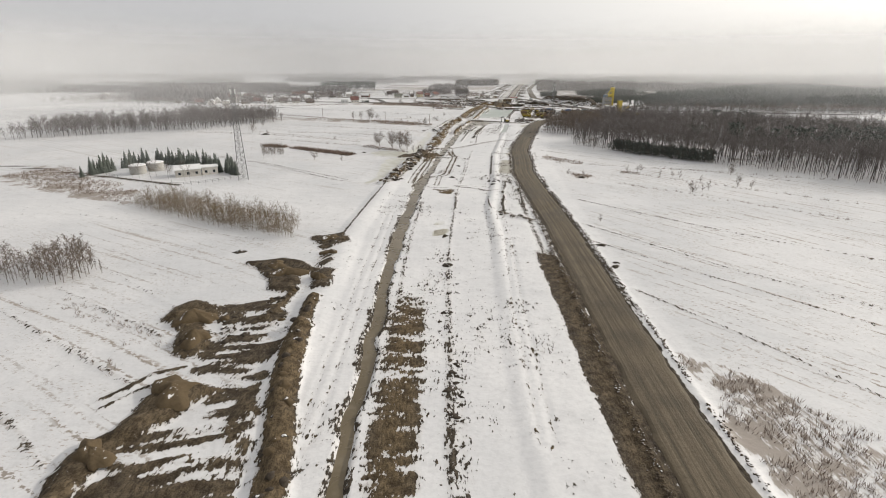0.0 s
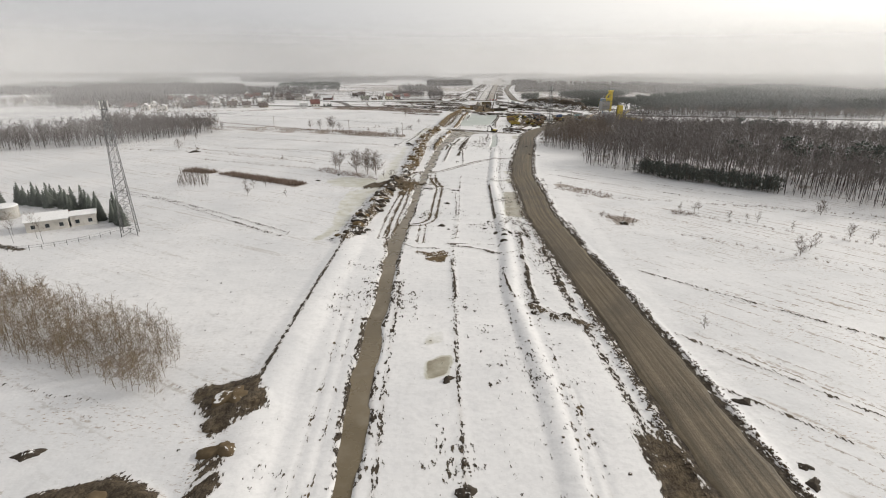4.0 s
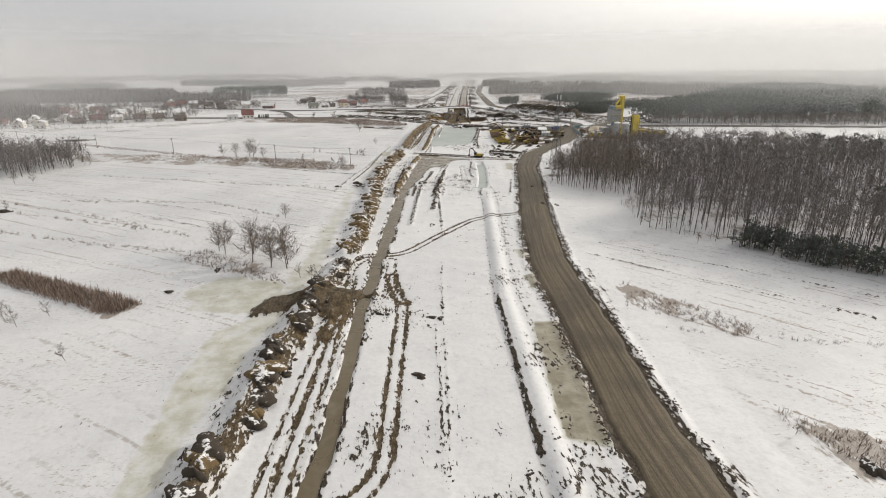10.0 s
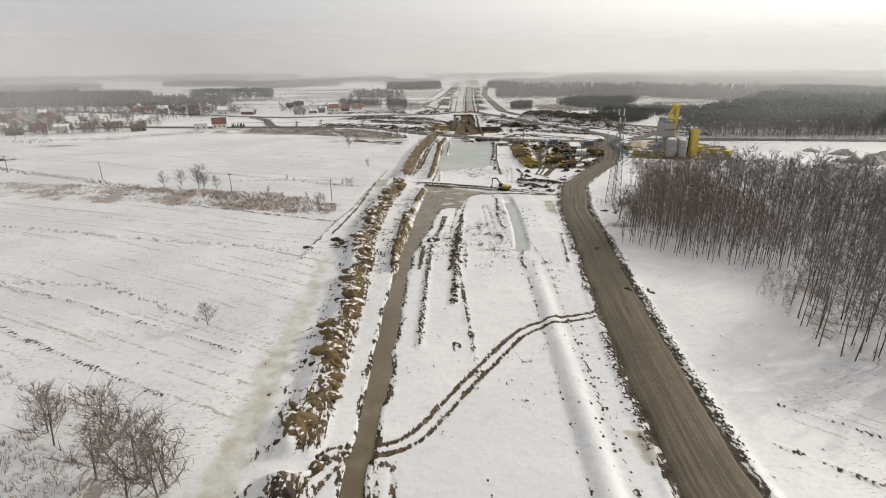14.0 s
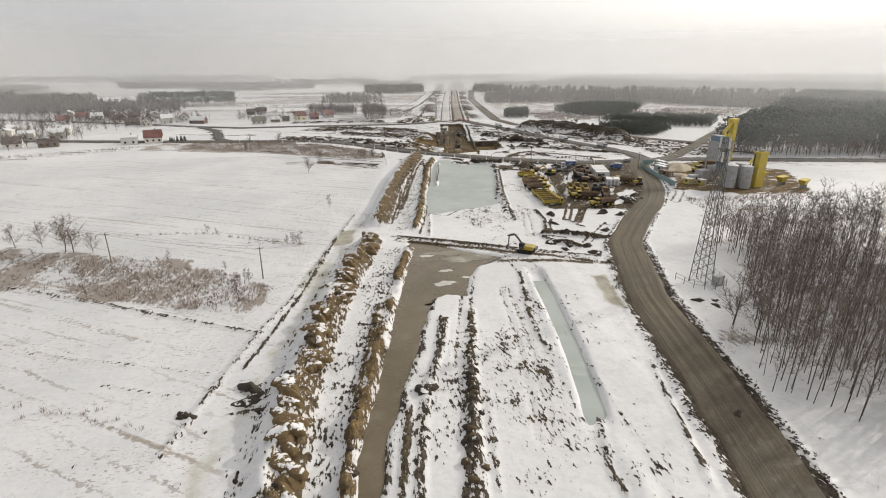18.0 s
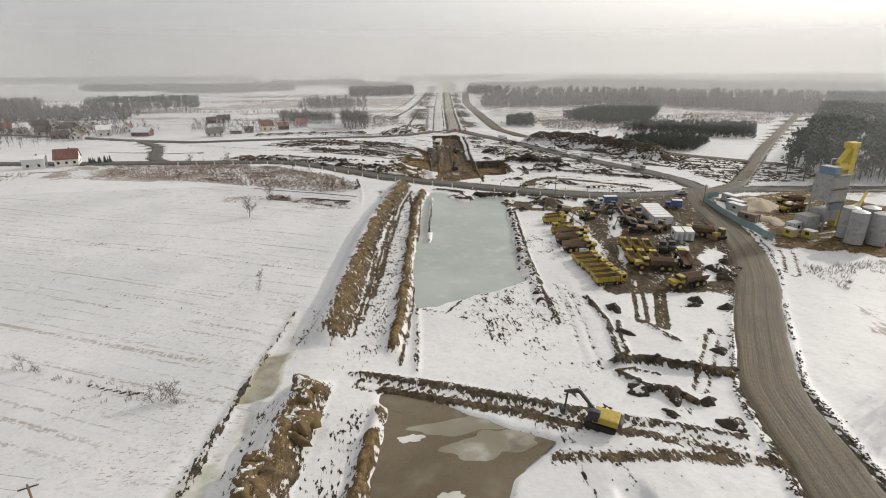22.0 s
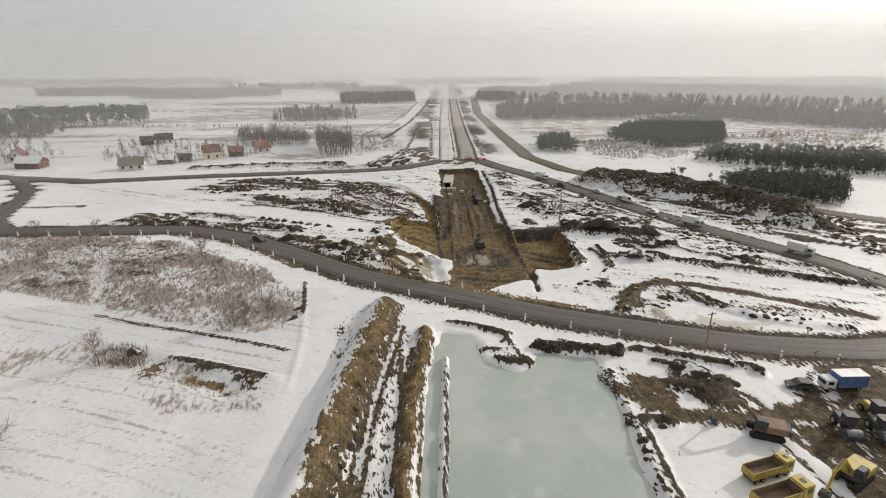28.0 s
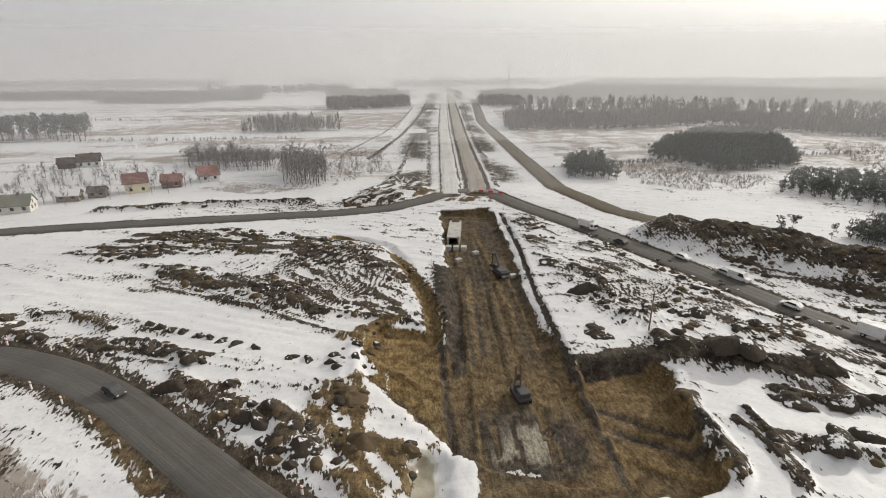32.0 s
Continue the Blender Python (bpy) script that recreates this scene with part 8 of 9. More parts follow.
def excavator(paint, reach=1.0, fold=0.0):
    t = thing("excavator", "tracked excavator with its boom bent over the bucket", "excavator", "excavators on the site")
    for s in (-1, 1):
        bm = bmesh.new()
        prism(bm, [(-2.2, 0.3), (-1.8, 0.0), (1.8, 0.0), (2.2, 0.3), (2.2, 0.65), (1.8, 0.95), (-1.8, 0.95), (-2.2, 0.65)], -0.3, 0.3)
        bmesh.ops.rotate(bm, verts=bm.verts[:], matrix=Matrix.Rotation(radians(-90), 3, "Z"))
        bmesh.ops.translate(bm, verts=bm.verts[:], vec=(0, s * 1.15, 0))
        part("track", bm, RUBBER, t)
    part("undercarriage", B((-1.0, 1.0, -0.9, 0.9, 0.4, 1.05)), DARK, t)
    body = part("body", B((-2.4, 1.2, -1.35, 1.35, 1.1, 2.2), bevel=0.12), paint, t)
    part("counterweight", B((-2.9, -2.35, -1.3, 1.3, 1.1, 2.0), bevel=0.15), DARK, body)
    cab = part("cab", B((0.2, 1.7, 0.45, 1.35, 1.2, 2.95), bevel=0.1), DARK, t)
    part("cab_glass", B((0.3, 1.74, 0.41, 1.39, 1.85, 2.75)), GLASS, cab)
    bm = bmesh.new()
    knee = Vector((1.2 + 2.6 * reach, -0.2, 4.6))
    end = Vector((1.2 + 5.0 * reach, -0.2, 3.9))
    low = Vector((1.2 + (5.3 - fold) * reach, -0.2, 1.1))
    rod(bm, (0.9, -0.2, 1.9), knee, 0.24, 0.3, 6)
    rod(bm, knee, end, 0.3, 0.2, 6)
    part("boom", bm, paint, t)
    bm = bmesh.new()
    rod(bm, end + Vector((-0.5, 0, 0.3)), low, 0.17, 0.14, 6)
    part("stick", bm, paint, t)
    bm = bmesh.new()
    rod(bm, (1.3, -0.2, 1.6), knee * 0.75 + Vector((0.3, 0, 0.6)), 0.09, 0.07, 6)
    rod(bm, knee + Vector((0.2, 0, 0.35)), end + Vector((-0.5, 0, 0.45)), 0.08, 0.06, 6)
    part("hydraulic_ram", bm, STEEL, t)
    bm = bmesh.new()
    prism(bm, [(-0.1, 0.55), (0.55, 0.4), (0.7, -0.1), (0.35, -0.55), (-0.35, -0.5), (-0.1, -0.2)], -0.55, 0.55)
    bmesh.ops.rotate(bm, verts=bm.verts[:], matrix=Matrix.Rotation(radians(-90), 3, "Z"))
    bmesh.ops.translate(bm, verts=bm.verts[:], vec=low + Vector((-0.1, 0, -0.4)))
    part("bucket", bm, DARK, t)
    return t


def roller(paint):
    t = thing("road_roller", "road roller with a smooth steel drum", "roller", "rollers in the yard")
    part("body", B((-2.2, 0.3, -0.95, 0.95, 0.9, 1.9), bevel=0.12), paint, t)
    cab = part("cab", B((-0.6, 0.7, -0.8, 0.8, 1.5, 2.9), bevel=0.08), DARK, t)
    part("roof", B((-0.75, 0.85, -0.9, 0.9, 2.9, 3.0)), paint, cab)
    bm = bmesh.new()
    rod(bm, (1.7, -1.0, 0.75), (1.7, 1.0, 0.75), 0.75, 0.75, 18)
    part("drum", bm, STEEL, t)
    part("drum_frame", B((0.5, 2.6, -1.2, -1.05, 0.6, 0.95), (0.5, 2.6, 1.05, 1.2, 0.6, 0.95), (2.5, 2.65, -1.2, 1.2, 0.6, 0.95)), paint, t)
    for s in (-1, 1):
        wheel(t, -1.4, s * 0.9, 0.75, 0.5)
    return t


def loader(paint):
    t = thing("wheel_loader", "yellow wheel loader with its bucket on the ground", "loader", "loaders in the yard")
    part("engine_cover", B((-3.2, -0.6, -1.05, 1.05, 1.0, 2.1), bevel=0.15), paint, t)
    cab = part("cab", B((-0.6, 0.9, -0.8, 0.8, 1.2, 3.2), bevel=0.1), DARK, t)
    part("roof", B((-0.75, 1.0, -0.9, 0.9, 3.2, 3.3)), paint, cab)
    part("front_frame", B((0.6, 2.4, -0.6, 0.6, 0.8, 1.6)), paint, t)
    bm = bmesh.new()
    for s in (-0.6, 0.6):
        rod(bm, (1.2, s, 2.0), (3.4, s, 0.8), 0.16, 0.14, 6)
    part("arm", bm, paint, t)
    bm = bmesh.new()
    prism(bm, [(-1.4, 0.1), (1.4, 0.1), (1.4, 1.3), (-1.4, 1.3)], 3.3, 3.45)
    box(bm, 3.3, 4.5, -1.4, 1.4, 0.05, 0.15)
    box(bm, 3.3, 4.2, -1.45, -1.35, 0.1, 1.2)
    box(bm, 3.3, 4.2, 1.35, 1.45, 0.1, 1.2)
    part("bucket", bm, RUST, t)
    for x in (-1.9, 1.6):
        for s in (-1, 1):
            wheel(t, x, s * 1.1, 0.8, 0.6, mat=paint)
    return t


def bulldozer():
    t = thing("bulldozer", "yellow bulldozer with a broad blade", "bulldozer")
    for s in (-1, 1):
        bm = bmesh.new()
        box(bm, -1.9, 1.9, s * 1.1 - 0.3, s * 1.1 + 0.3, 0, 1.0, 0.2)
        part("track", bm, RUBBER, t)
    part("engine_cover", B((0.0, 2.1, -0.7, 0.7, 0.9, 2.0), bevel=0.1), YELLOW, t)
    cab = part("cab", B((-1.5, 0.0, -0.9, 0.9, 1.0, 3.0), bevel=0.1), DARK, t)
    part("roof", B((-1.6, 0.1, -1.0, 1.0, 3.0, 3.1)), YELLOW, cab)
    part("blade", B((2.5, 2.75, -1.9, 1.9, 0.1, 1.4), bevel=0.06), RUST, t)
    return t


def car(paint, label, tall=1.45, length=4.3, van=False):
    t = thing("van" if van else "car", label, "van" if van else "car", "vehicles on the roads")
    h = length / 2
    bm = bmesh.new()
    if van:
        outl = [(-h, 0.35), (h, 0.35), (h, 1.0), (h - 0.9, 1.25), (h - 1.5, tall), (-h, tall)]
    else:
        outl = [(-h, 0.35), (h, 0.35), (h, 0.72), (h - 1.0, 0.9), (h - 1.75, tall), (-h + 0.9, tall), (-h + 0.15, 0.95), (-h, 0.8)]
    prism(bm, outl, -0.86, 0.86)
    bmesh.ops.rotate(bm, verts=bm.verts[:], matrix=Matrix.Rotation(radians(-90), 3, "Z"))
    bmesh.ops.bevel(bm, geom=bm.edges[:], offset=0.05, segments=1, affect="EDGES")
    body = part("body", bm, paint, t)
    bm = bmesh.new()
    lo, hi = (1.25, tall - 0.12) if van else (0.95, tall - 0.08)
    back = h - 2.6 if van else -h + 0.75
    prism(bm, [(back, lo), (h - (1.0 if van else 1.12), lo), (h - (1.5 if van else 1.72), hi), (back + 0.2, hi)], -0.875, 0.875)
    bmesh.ops.rotate(bm, verts=bm.verts[:], matrix=Matrix.Rotation(radians(-90), 3, "Z"))
    part("windows", bm, GLASS, body)
    for s in (-1, 1):
        part("headlight", B((h - 0.06, h + 0.02, s * 0.62 - 0.16, s * 0.62 + 0.16, 0.58, 0.74)), WHITE, body)
        part("tail_light", B((-h - 0.02, -h + 0.05, s * 0.66 - 0.12, s * 0.66 + 0.12, 0.62, 0.84)), REDWHITE, body)
        for x in (h * 0.62, -h * 0.6):
            wheel(t, x, s * 0.8, 0.32, 0.2, 12)
    return t


def box_van(cab_paint, box_paint, label, length=6.4):
    t = thing("box_lorry", label, "lorry", "vehicles on the roads")
    part("chassis", B((-length / 2, length / 2 - 0.6, -0.5, 0.5, 0.5, 0.75)), DARK, t)
    h = length / 2
    cab = part("cab", B((h - 1.9, h, -1.0, 1.0, 0.5, 2.2), bevel=0.15), cab_paint, t)
    part("windscreen", B((h - 0.08, h + 0.02, -0.85, 0.85, 1.3, 1.95)), GLASS, cab)
    part("side_window", B((h - 1.3, h - 0.4, -1.02, 1.02, 1.3, 1.9)), GLASS, cab)
    part("cargo_box", B((-h, h - 2.0, -1.15, 1.15, 0.8, 2.9), bevel=0.04), box_paint, t)
    part("box_roof", B((-h + 0.02, h - 2.02, -1.13, 1.13, 2.9, 2.96)), WHITE, t)
    for x in (h - 0.9, -h + 1.2):
        for s in (-1, 1):
            wheel(t, x, s * 0.9, 0.42, 0.26)
    return t


def tractor():
    t = thing("tractor", "yellow-green tractor parked nose to the fence", "tractor", "tractors in the yard")
    part("hood", B((0.3, 2.1, -0.45, 0.45, 0.9, 1.6), bevel=0.1), YELLOW, t)
    cab = part("cab", B((-1.2, 0.4, -0.75, 0.75, 1.0, 2.7), bevel=0.1), DARK, t)
    part("roof", B((-1.3, 0.5, -0.85, 0.85, 2.7, 2.82)), DARK, cab)
    part("trailer_deck", B((-3.4, -1.3, -0.8, 0.8, 0.7, 1.1), bevel=0.04), RUST, t)
    for s in (-1, 1):
        wheel(t, -0.6, s * 0.9, 0.85, 0.5, mat=YELLOW)
        wheel(t, 1.6, s * 0.75, 0.55, 0.35, mat=YELLOW)
    return t


def container(length, wide, tall, mat, roof, label, name="site_container"):
    t = thing(name, label, "container", "site containers")
    part("shell", B((-length / 2, length / 2, -wide / 2, wide / 2, 0.15, tall), bevel=0.03), mat, t)
    part("roof", B((-length / 2 - 0.04, length / 2 + 0.04, -wide / 2 - 0.04, wide / 2 + 0.04, tall, tall + 0.12)), roof, t)
    for x in (-length / 2, length / 2):
        for y in (-wide / 2, wide / 2):
            part("corner_post", B((x - 0.08, x + 0.08, y - 0.08, y + 0.08, 0, tall + 0.02)), GREY, t)
    part("door", B((-length / 2 - 0.03, -length / 2 + 0.02, -0.45, 0.45, 0.2, 2.2)), GREY, t)
    part("window", B((-0.6, 0.6, -wide / 2 - 0.03, -wide / 2 + 0.02, 1.1, 2.0)), GLASS, t)
    part("window", B((-0.6, 0.6, wide / 2 - 0.02, wide / 2 + 0.03, 1.1, 2.0)), GLASS, t)
    return t


def put(ob, x, y, turn, lift=0.0):
    ob.matrix_world = pose(x, y, gz(x, y) + lift, 0, 0, turn)
    return ob


def row(ob, *spots, size=1.0):
    """The thing at the first spot and copies of it at the others: x, y, turn."""
    put(ob, *spots[0])
    ob.matrix_world = ob.matrix_world @ Matrix.Scale(size, 4)
    for x, y, turn in spots[1:]:
        copy_thing(ob, pose(x, y, gz(x, y), 0, 0, turn) @ Matrix.Scale(size, 4))


row(tipper_truck(), (81.5, 518.4, 2), (81.8, 521.8, 3), (82.0, 524.9, 2), (82.1, 527.8, 3), (81.8, 530.8, 4), (82.2, 533.8, 3), (84.8, 555.3, 6), (86.6, 559.3, 186), size=0.87)
row(tipper_truck(False), (86.6, 565.9, 8), (88.4, 570.2, 8), (94.0, 531.2, 76), (96.7, 530.2, 75), (99.5, 529.2, 74), (96.9, 540.0, 76), (99.6, 538.8, 75), (102.3, 537.7, 74), size=0.87)
row(dump_truck(), (83.4, 540.2, 5), (83.9, 546.4, 6), (86.3, 551.2, 7), (96.6, 524.2, 160), (105.8, 526.6, 68), (123.6, 546.5, 150), (98.5, 513.6, 186), (180.4, 573.4, 170), (172, 563.5, 185))
put(excavator(YELLOW), 98.6, 567.6, 200)
row(excavator(RUST), (107.5, 552.2, 150), (111.5, 555.2, 160), (94, 577, 150))
row(excavator(DARK, 0.9, 0.6), (109, 560.5, 130), (86, 718, 100))
digger = excavator(YELLOW, 0.9, 0.6)
for piece in digger.children:
    if piece.name.startswith(("boom", "stick")):
        piece.data.materials[0] = DARK
put(digger, 56.4, 471.8, 142)
rig = thing("piling_rig", "small dark piling rig standing in wet clay", "piling rig")
part("base", B((-2.0, 2.0, -1.1, 1.1, 0.35, 0.95), bevel=0.08), DARK, rig)
for y in (-0.9, 0.9):
    part("track", B((-2.1, 2.1, y - 0.28, y + 0.28, 0, 0.6), bevel=0.15), RUBBER, rig)
    part("leader", B((1.3, 1.55, y * 0.5 - 0.12, y * 0.5 + 0.12, 0.9, 5.2)), RUST, rig)
part("hammer", B((1.2, 1.7, -0.3, 0.3, 2.4, 3.6), bevel=0.05), DARK, rig)
part("engine_house", B((-1.9, 0.1, -0.9, 0.9, 0.95, 1.9), bevel=0.1), DARK, rig)
rig_cab = part("cab", B((0.2, 1.1, 0.1, 0.95, 0.95, 2.3), bevel=0.06), DARK, rig)
part("window", B((1.09, 1.13, 0.2, 0.85, 1.5, 2.15)), GLASS, rig_cab)
put(rig, 74.5, 667, 95)
row(roller(DARK), (105.8, 575.6, 250), (110, 574, 250), (105.6, 535.6, 67), (108.2, 535.4, 67))
row(loader(RUST), (113.4, 570.6, 80), (116.3, 567.2, 70), (115.4, 552.2, 30))
put(bulldozer(), 127.5, 541.8, 190)
row(tractor(), (112.6, 577.5, 80), (117.0, 576.0, 80))
row(container(6.0, 2.4, 2.6, WHITE, SNOWY, "white office container with snow on its roof"), (119.6, 558.4, 172), (120.4, 561.2, 172), (121.2, 564.0, 172), (122.0, 566.8, 172), (122.8, 569.6, 172), (123.6, 572.4, 172))
row(container(5.2, 2.4, 2.7, WHITE, SNOWY, "white storage container standing beside its twin"), (116.2, 545.0, 68), (119.0, 544.2, 68))
row(container(6.0, 2.5, 2.7, GREY, SNOWY, "grey site hut behind the teal fence"), (160.4, 579.2, 100), (153.4, 567.4, 100), (156.4, 571.5, 100))
put(container(6.0, 2.4, 2.5, RUST, RUST, "rust-brown steel container behind the fence"), 149.6, 557, 110)
row(container(3.0, 2.4, 2.4, PLANT_YELLOW, SNOWY, "small yellow control cabin of the mixing plant"), (173.7, 566.2, 100), (150.1, 540.6, 100), (154.3, 538.0, 100))
put(container(5.0, 2.6, 2.8, WHITE, SNOWY, "white control cabin of the mixing plant"), 155.6, 545, 15)
put(box_van(WHITE, BLUE, "white lorry with a blue tarpaulin box", 6.8), 114.2, 584.6, 172)
put(box_van(BLUE, BLUE, "small blue lorry beside the containers", 5.4), 134.5, 575.2, 160)
put(car(DARK, "dark estate car parked on the muddy track"), 108, 586, 160)
for i, (x, y, p) in enumerate(((126, 728.4, DARK), (133.2, 713.6, WHITE), (141.3, 683.5, WHITE), (137, 702, GREY))):
    put(car(p, ("dark", "white", "white", "grey")[i] + " car driving along the asphalt road"), x + (1.6 if i % 2 else -1.2), y, -70 if i % 2 else 110, 0.3)
put(car(WHITE, "white delivery van on the asphalt road", 2.2, 5.2, True), 139.4, 698.4, -70, 0.3)
put(box_van(WHITE, WHITE, "white box lorry on the asphalt road"), 121.6, 743, -68, 0.3)
put(box_van(GREY, WHITE, "grey lorry with a pale box body"), 145, 668.6, -66, 0.3)
put(box_van(GREY, WHITE, "pale box lorry on the asphalt road"), 158.2, 640, -62, 0.3)
put(car(DARK, "dark car crossing the site on the main road"), 10.5, 676, -40, 0.3)
put(car(GREY, "grey car leaving the haul road"), 149, 592, 0, 0.3)


# ---- mixing plant ----
def mixing_plant():
    t = thing("mixing_plant", "asphalt mixing plant with a yellow elevator and grey tower", "plant")
    for x in (-3.4, 3.4):
        for y in (-2.8, 2.8):
            part("leg", B((x - 0.25, x + 0.25, y - 0.25, y + 0.25, 0, 9)), GREY, t)
    part("mixer_tower", B((-3.6, 3.6, -3.0, 3.0, 9, 17), bevel=0.1), GREY, t, "grey corrugated mixing tower")
    part("screen_house", B((-3.4, -0.6, -2.4, 2.4, 17, 19.3), bevel=0.1), DULL_BLUE, t, "faded blue screen house")
    bm = bmesh.new()
    rod(bm, (-0.5, 0, 18.2), (4.3, 0, 18.8), 1.25, 1.25, 14)
    part("screen_drum", bm, PLANT_YELLOW, t, "yellow screening drum")
    bm = bmesh.new()
    rod(bm, (-1.5, 0.6, 19.2), (-1.5, 0.6, 21.4), 0.16, 0.16, 8)
    rod(bm, (-1.6, 0.6, 21.4), (0.9, 0.6, 21.4), 0.16, 0.16, 8)
    part("vent_pipe", bm, GREY, t)
    part("lower_hopper", B((-3.0, 3.0, -2.4, 2.4, 2.6, 6.4), bevel=0.3), GREY, t)
    part("snow_cap", B((-3.2, -0.8, -2.2, 2.2, 19.3, 19.45)), SNOWY, t)
    part("elevator", B((4.4, 6.6, -1.1, 1.1, 0, 25.5), bevel=0.06), PLANT_YELLOW, t, "tall yellow bucket elevator")
    part("elevator_head", B((3.0, 6.9, -1.3, 1.3, 24.4, 26.2), bevel=0.2), PLANT_YELLOW, t)
    bm = bmesh.new()
    rod(bm, (4.2, 0, 24.6), (0.5, 0, 20), 0.7, 0.7, 8)
    part("chute", bm, PLANT_YELLOW, t)
    part("dryer_house", B((-9.5, -4.2, -2.2, 2.2, 0, 5), bevel=0.1), GREY, t)
    part("blue_box", B((-3.4, 1.4, -3.5, -3.0, 6.6, 8.8)), DULL_BLUE, t)
    for z in (9, 13, 17):
        for y in (-3.7, 3.7):
            bm = bmesh.new()
            rod(bm, (-4.2, y, z + 1.0), (4.2, y, z + 1.0), 0.05, 0.05, 4)
            for x in np.linspace(-4.2, 4.2, 6):
                rod(bm, (x, y, z), (x, y, z + 1.0), 0.05, 0.05, 4)
            part("railing", bm, PLANT_YELLOW, t)
            part("platform", B((-4.3, 4.3, min(y * 1.027, y * 0.8136), max(y * 1.027, y * 0.8136), z - 0.1, z)), DARK, t)
    return t


put(mixing_plant(), 166.5, 546.5, 10)
tower2 = thing("filler_tower", "yellow filler tower with a dark pipe", "silo")
part("tower", B((-2.1, 2.1, -1.6, 1.6, 0, 14.6), bevel=0.08), PLANT_YELLOW, tower2)
part("cap", B((-1.1, 1.1, -0.9, 0.9, 14.6, 15.6), bevel=0.2), GREY, tower2)
bm = bmesh.new()
rod(bm, (-2.5, 0.6, 0), (-2.5, 0.6, 13.5), 0.3, 0.3, 8)
part("pipe", bm, DARK, tower2)
put(tower2, 175.2, 532.4, 8)
for i, (x, y, tall) in enumerate(((162.3, 531.4, 9.4), (167.5, 529.4, 9.2), (164.9, 536.6, 9.2), (170.6, 535.6, 9.2))):
    s = thing("silo", "grey upright bitumen tank of the mixing plant", "silo", "bitumen tanks")
    bm = bmesh.new()
    rod(bm, (0, 0, 0.3), (0, 0, tall), 2.2, 2.2, 28)
    part("shell", bm, GREY, s)
    bm = bmesh.new()
    rod(bm, (0, 0, tall), (0, 0, tall + 0.6), 2.2, 0.5, 28)
    part("top", bm, WHITE, s)
    put(s, x, y, i * 30)
for x, y, turn in ((189, 534, 20), (193, 527, 30), (186, 543, 15)):
    h = thing("feed_hopper", "yellow-grey feed hopper half hidden by snow", "hopper", "feed hoppers")
    bm = bmesh.new()
    v = box(bm, -3, 3, -1.5, 1.5, 1.2, 3.6)
    for q in v[:4]:
        q.co.x *= 0.5
        q.co.y *= 0.5
    part("bin", bm, PLANT_YELLOW, h)
    for q in (-1.5, 1.5):
        part("stand", B((q - 0.1, q + 0.1, -0.9, 0.9, 0, 1.6)), GREY, h)
    put(h, x, y, turn)
conveyor = thing("conveyor", "slanting yellow conveyor of the mixing plant", "conveyor")
bm = bmesh.new()
rod(bm, (0, 0, 1.5), (11, 0, 7.5), 0.45, 0.45, 4)
part("belt_frame", bm, PLANT_YELLOW, conveyor)
part("support", B((7, 7.2, -0.6, 0.6, 0, 5.2), (3, 3.2, -0.6, 0.6, 0, 3.0)), GREY, conveyor)
put(conveyor, 184, 552, 30)


# ---- masts, poles, fences ----
def lattice_mast(tall, foot, head, label, platforms):
    t = thing("lattice_mast", label, "mast")
    n = int(tall / 2.4)
    w = lambda z: foot + (head - foot) * min(1, z / (tall * 0.92))
    for sx in (-1, 1):
        for sy in (-1, 1):
            bm = bmesh.new()
            rod(bm, (sx * w(0), sy * w(0), 0), (sx * w(tall), sy * w(tall), tall), 0.11, 0.07, 5)
            part("leg", bm, STEEL, t)
    for face in range(4):
        bm = bmesh.new()
        m = Matrix.Rotation(face * math.pi / 2, 3, "Z")
        for i in range(n):
            a, b = tall * i / n, tall * (i + 1) / n
            rod(bm, m @ Vector((-w(a), -w(a), a)), m @ Vector((w(b), -w(b), b)), 0.05, 0.05, 3, False)
            rod(bm, m @ Vector((w(a), -w(a), a)), m @ Vector((-w(b), -w(b), b)), 0.05, 0.05, 3, False)
            rod(bm, m @ Vector((-w(b), -w(b), b)), m @ Vector((w(b), -w(b), b)), 0.05, 0.05, 3, False)
        part("bracing", bm, STEEL, t)
    bm = bmesh.new()
    for i in range(int(tall / 0.6)):
        rod(bm, (-0.2, 0, i * 0.6), (0.2, 0, i * 0.6), 0.03, 0.03, 3, False)
    rod(bm, (-0.2, 0, 0), (-0.2, 0, tall), 0.04, 0.04, 3, False)
    rod(bm, (0.2, 0, 0), (0.2, 0, tall), 0.04, 0.04, 3, False)
    part("ladder", bm, STEEL, t)
    for z in platforms:
        part("platform", B((-head - 0.5, head + 0.5, -head - 0.5, head + 0.5, z, z + 0.1)), DARK, t)
        for k in range(3):
            a = k * 2.1 + z
            bm = bmesh.new()
            rod(bm, (math.cos(a) * (head + 0.6), math.sin(a) * (head + 0.6), z + 0.2), (math.cos(a) * (head + 0.6), math.sin(a) * (head + 0.6), z + 2.4), 0.2, 0.2, 6)
            part("antenna", bm, WHITE, t)
    bm = bmesh.new()
    rod(bm, (0, 0, tall), (0, 0, tall + 2.0), 0.05, 0.03, 5)
    part("lightning_rod", bm, STEEL, t)
    return t


put(lattice_mast(40, 2.2, 0.55, "tall steel lattice mast beside the fenced compound", (37.5,)), -92.5, 236.5, 20)
put(lattice_mast(34, 1.9, 0.5, "steel lattice phone mast among bare trees", (28.5, 31.5)), 91.3, 446, 30)
put(lattice_mast(48, 2.4, 0.6, "far lattice mast rising from the haze", (45,)), 357, 1590, 10)


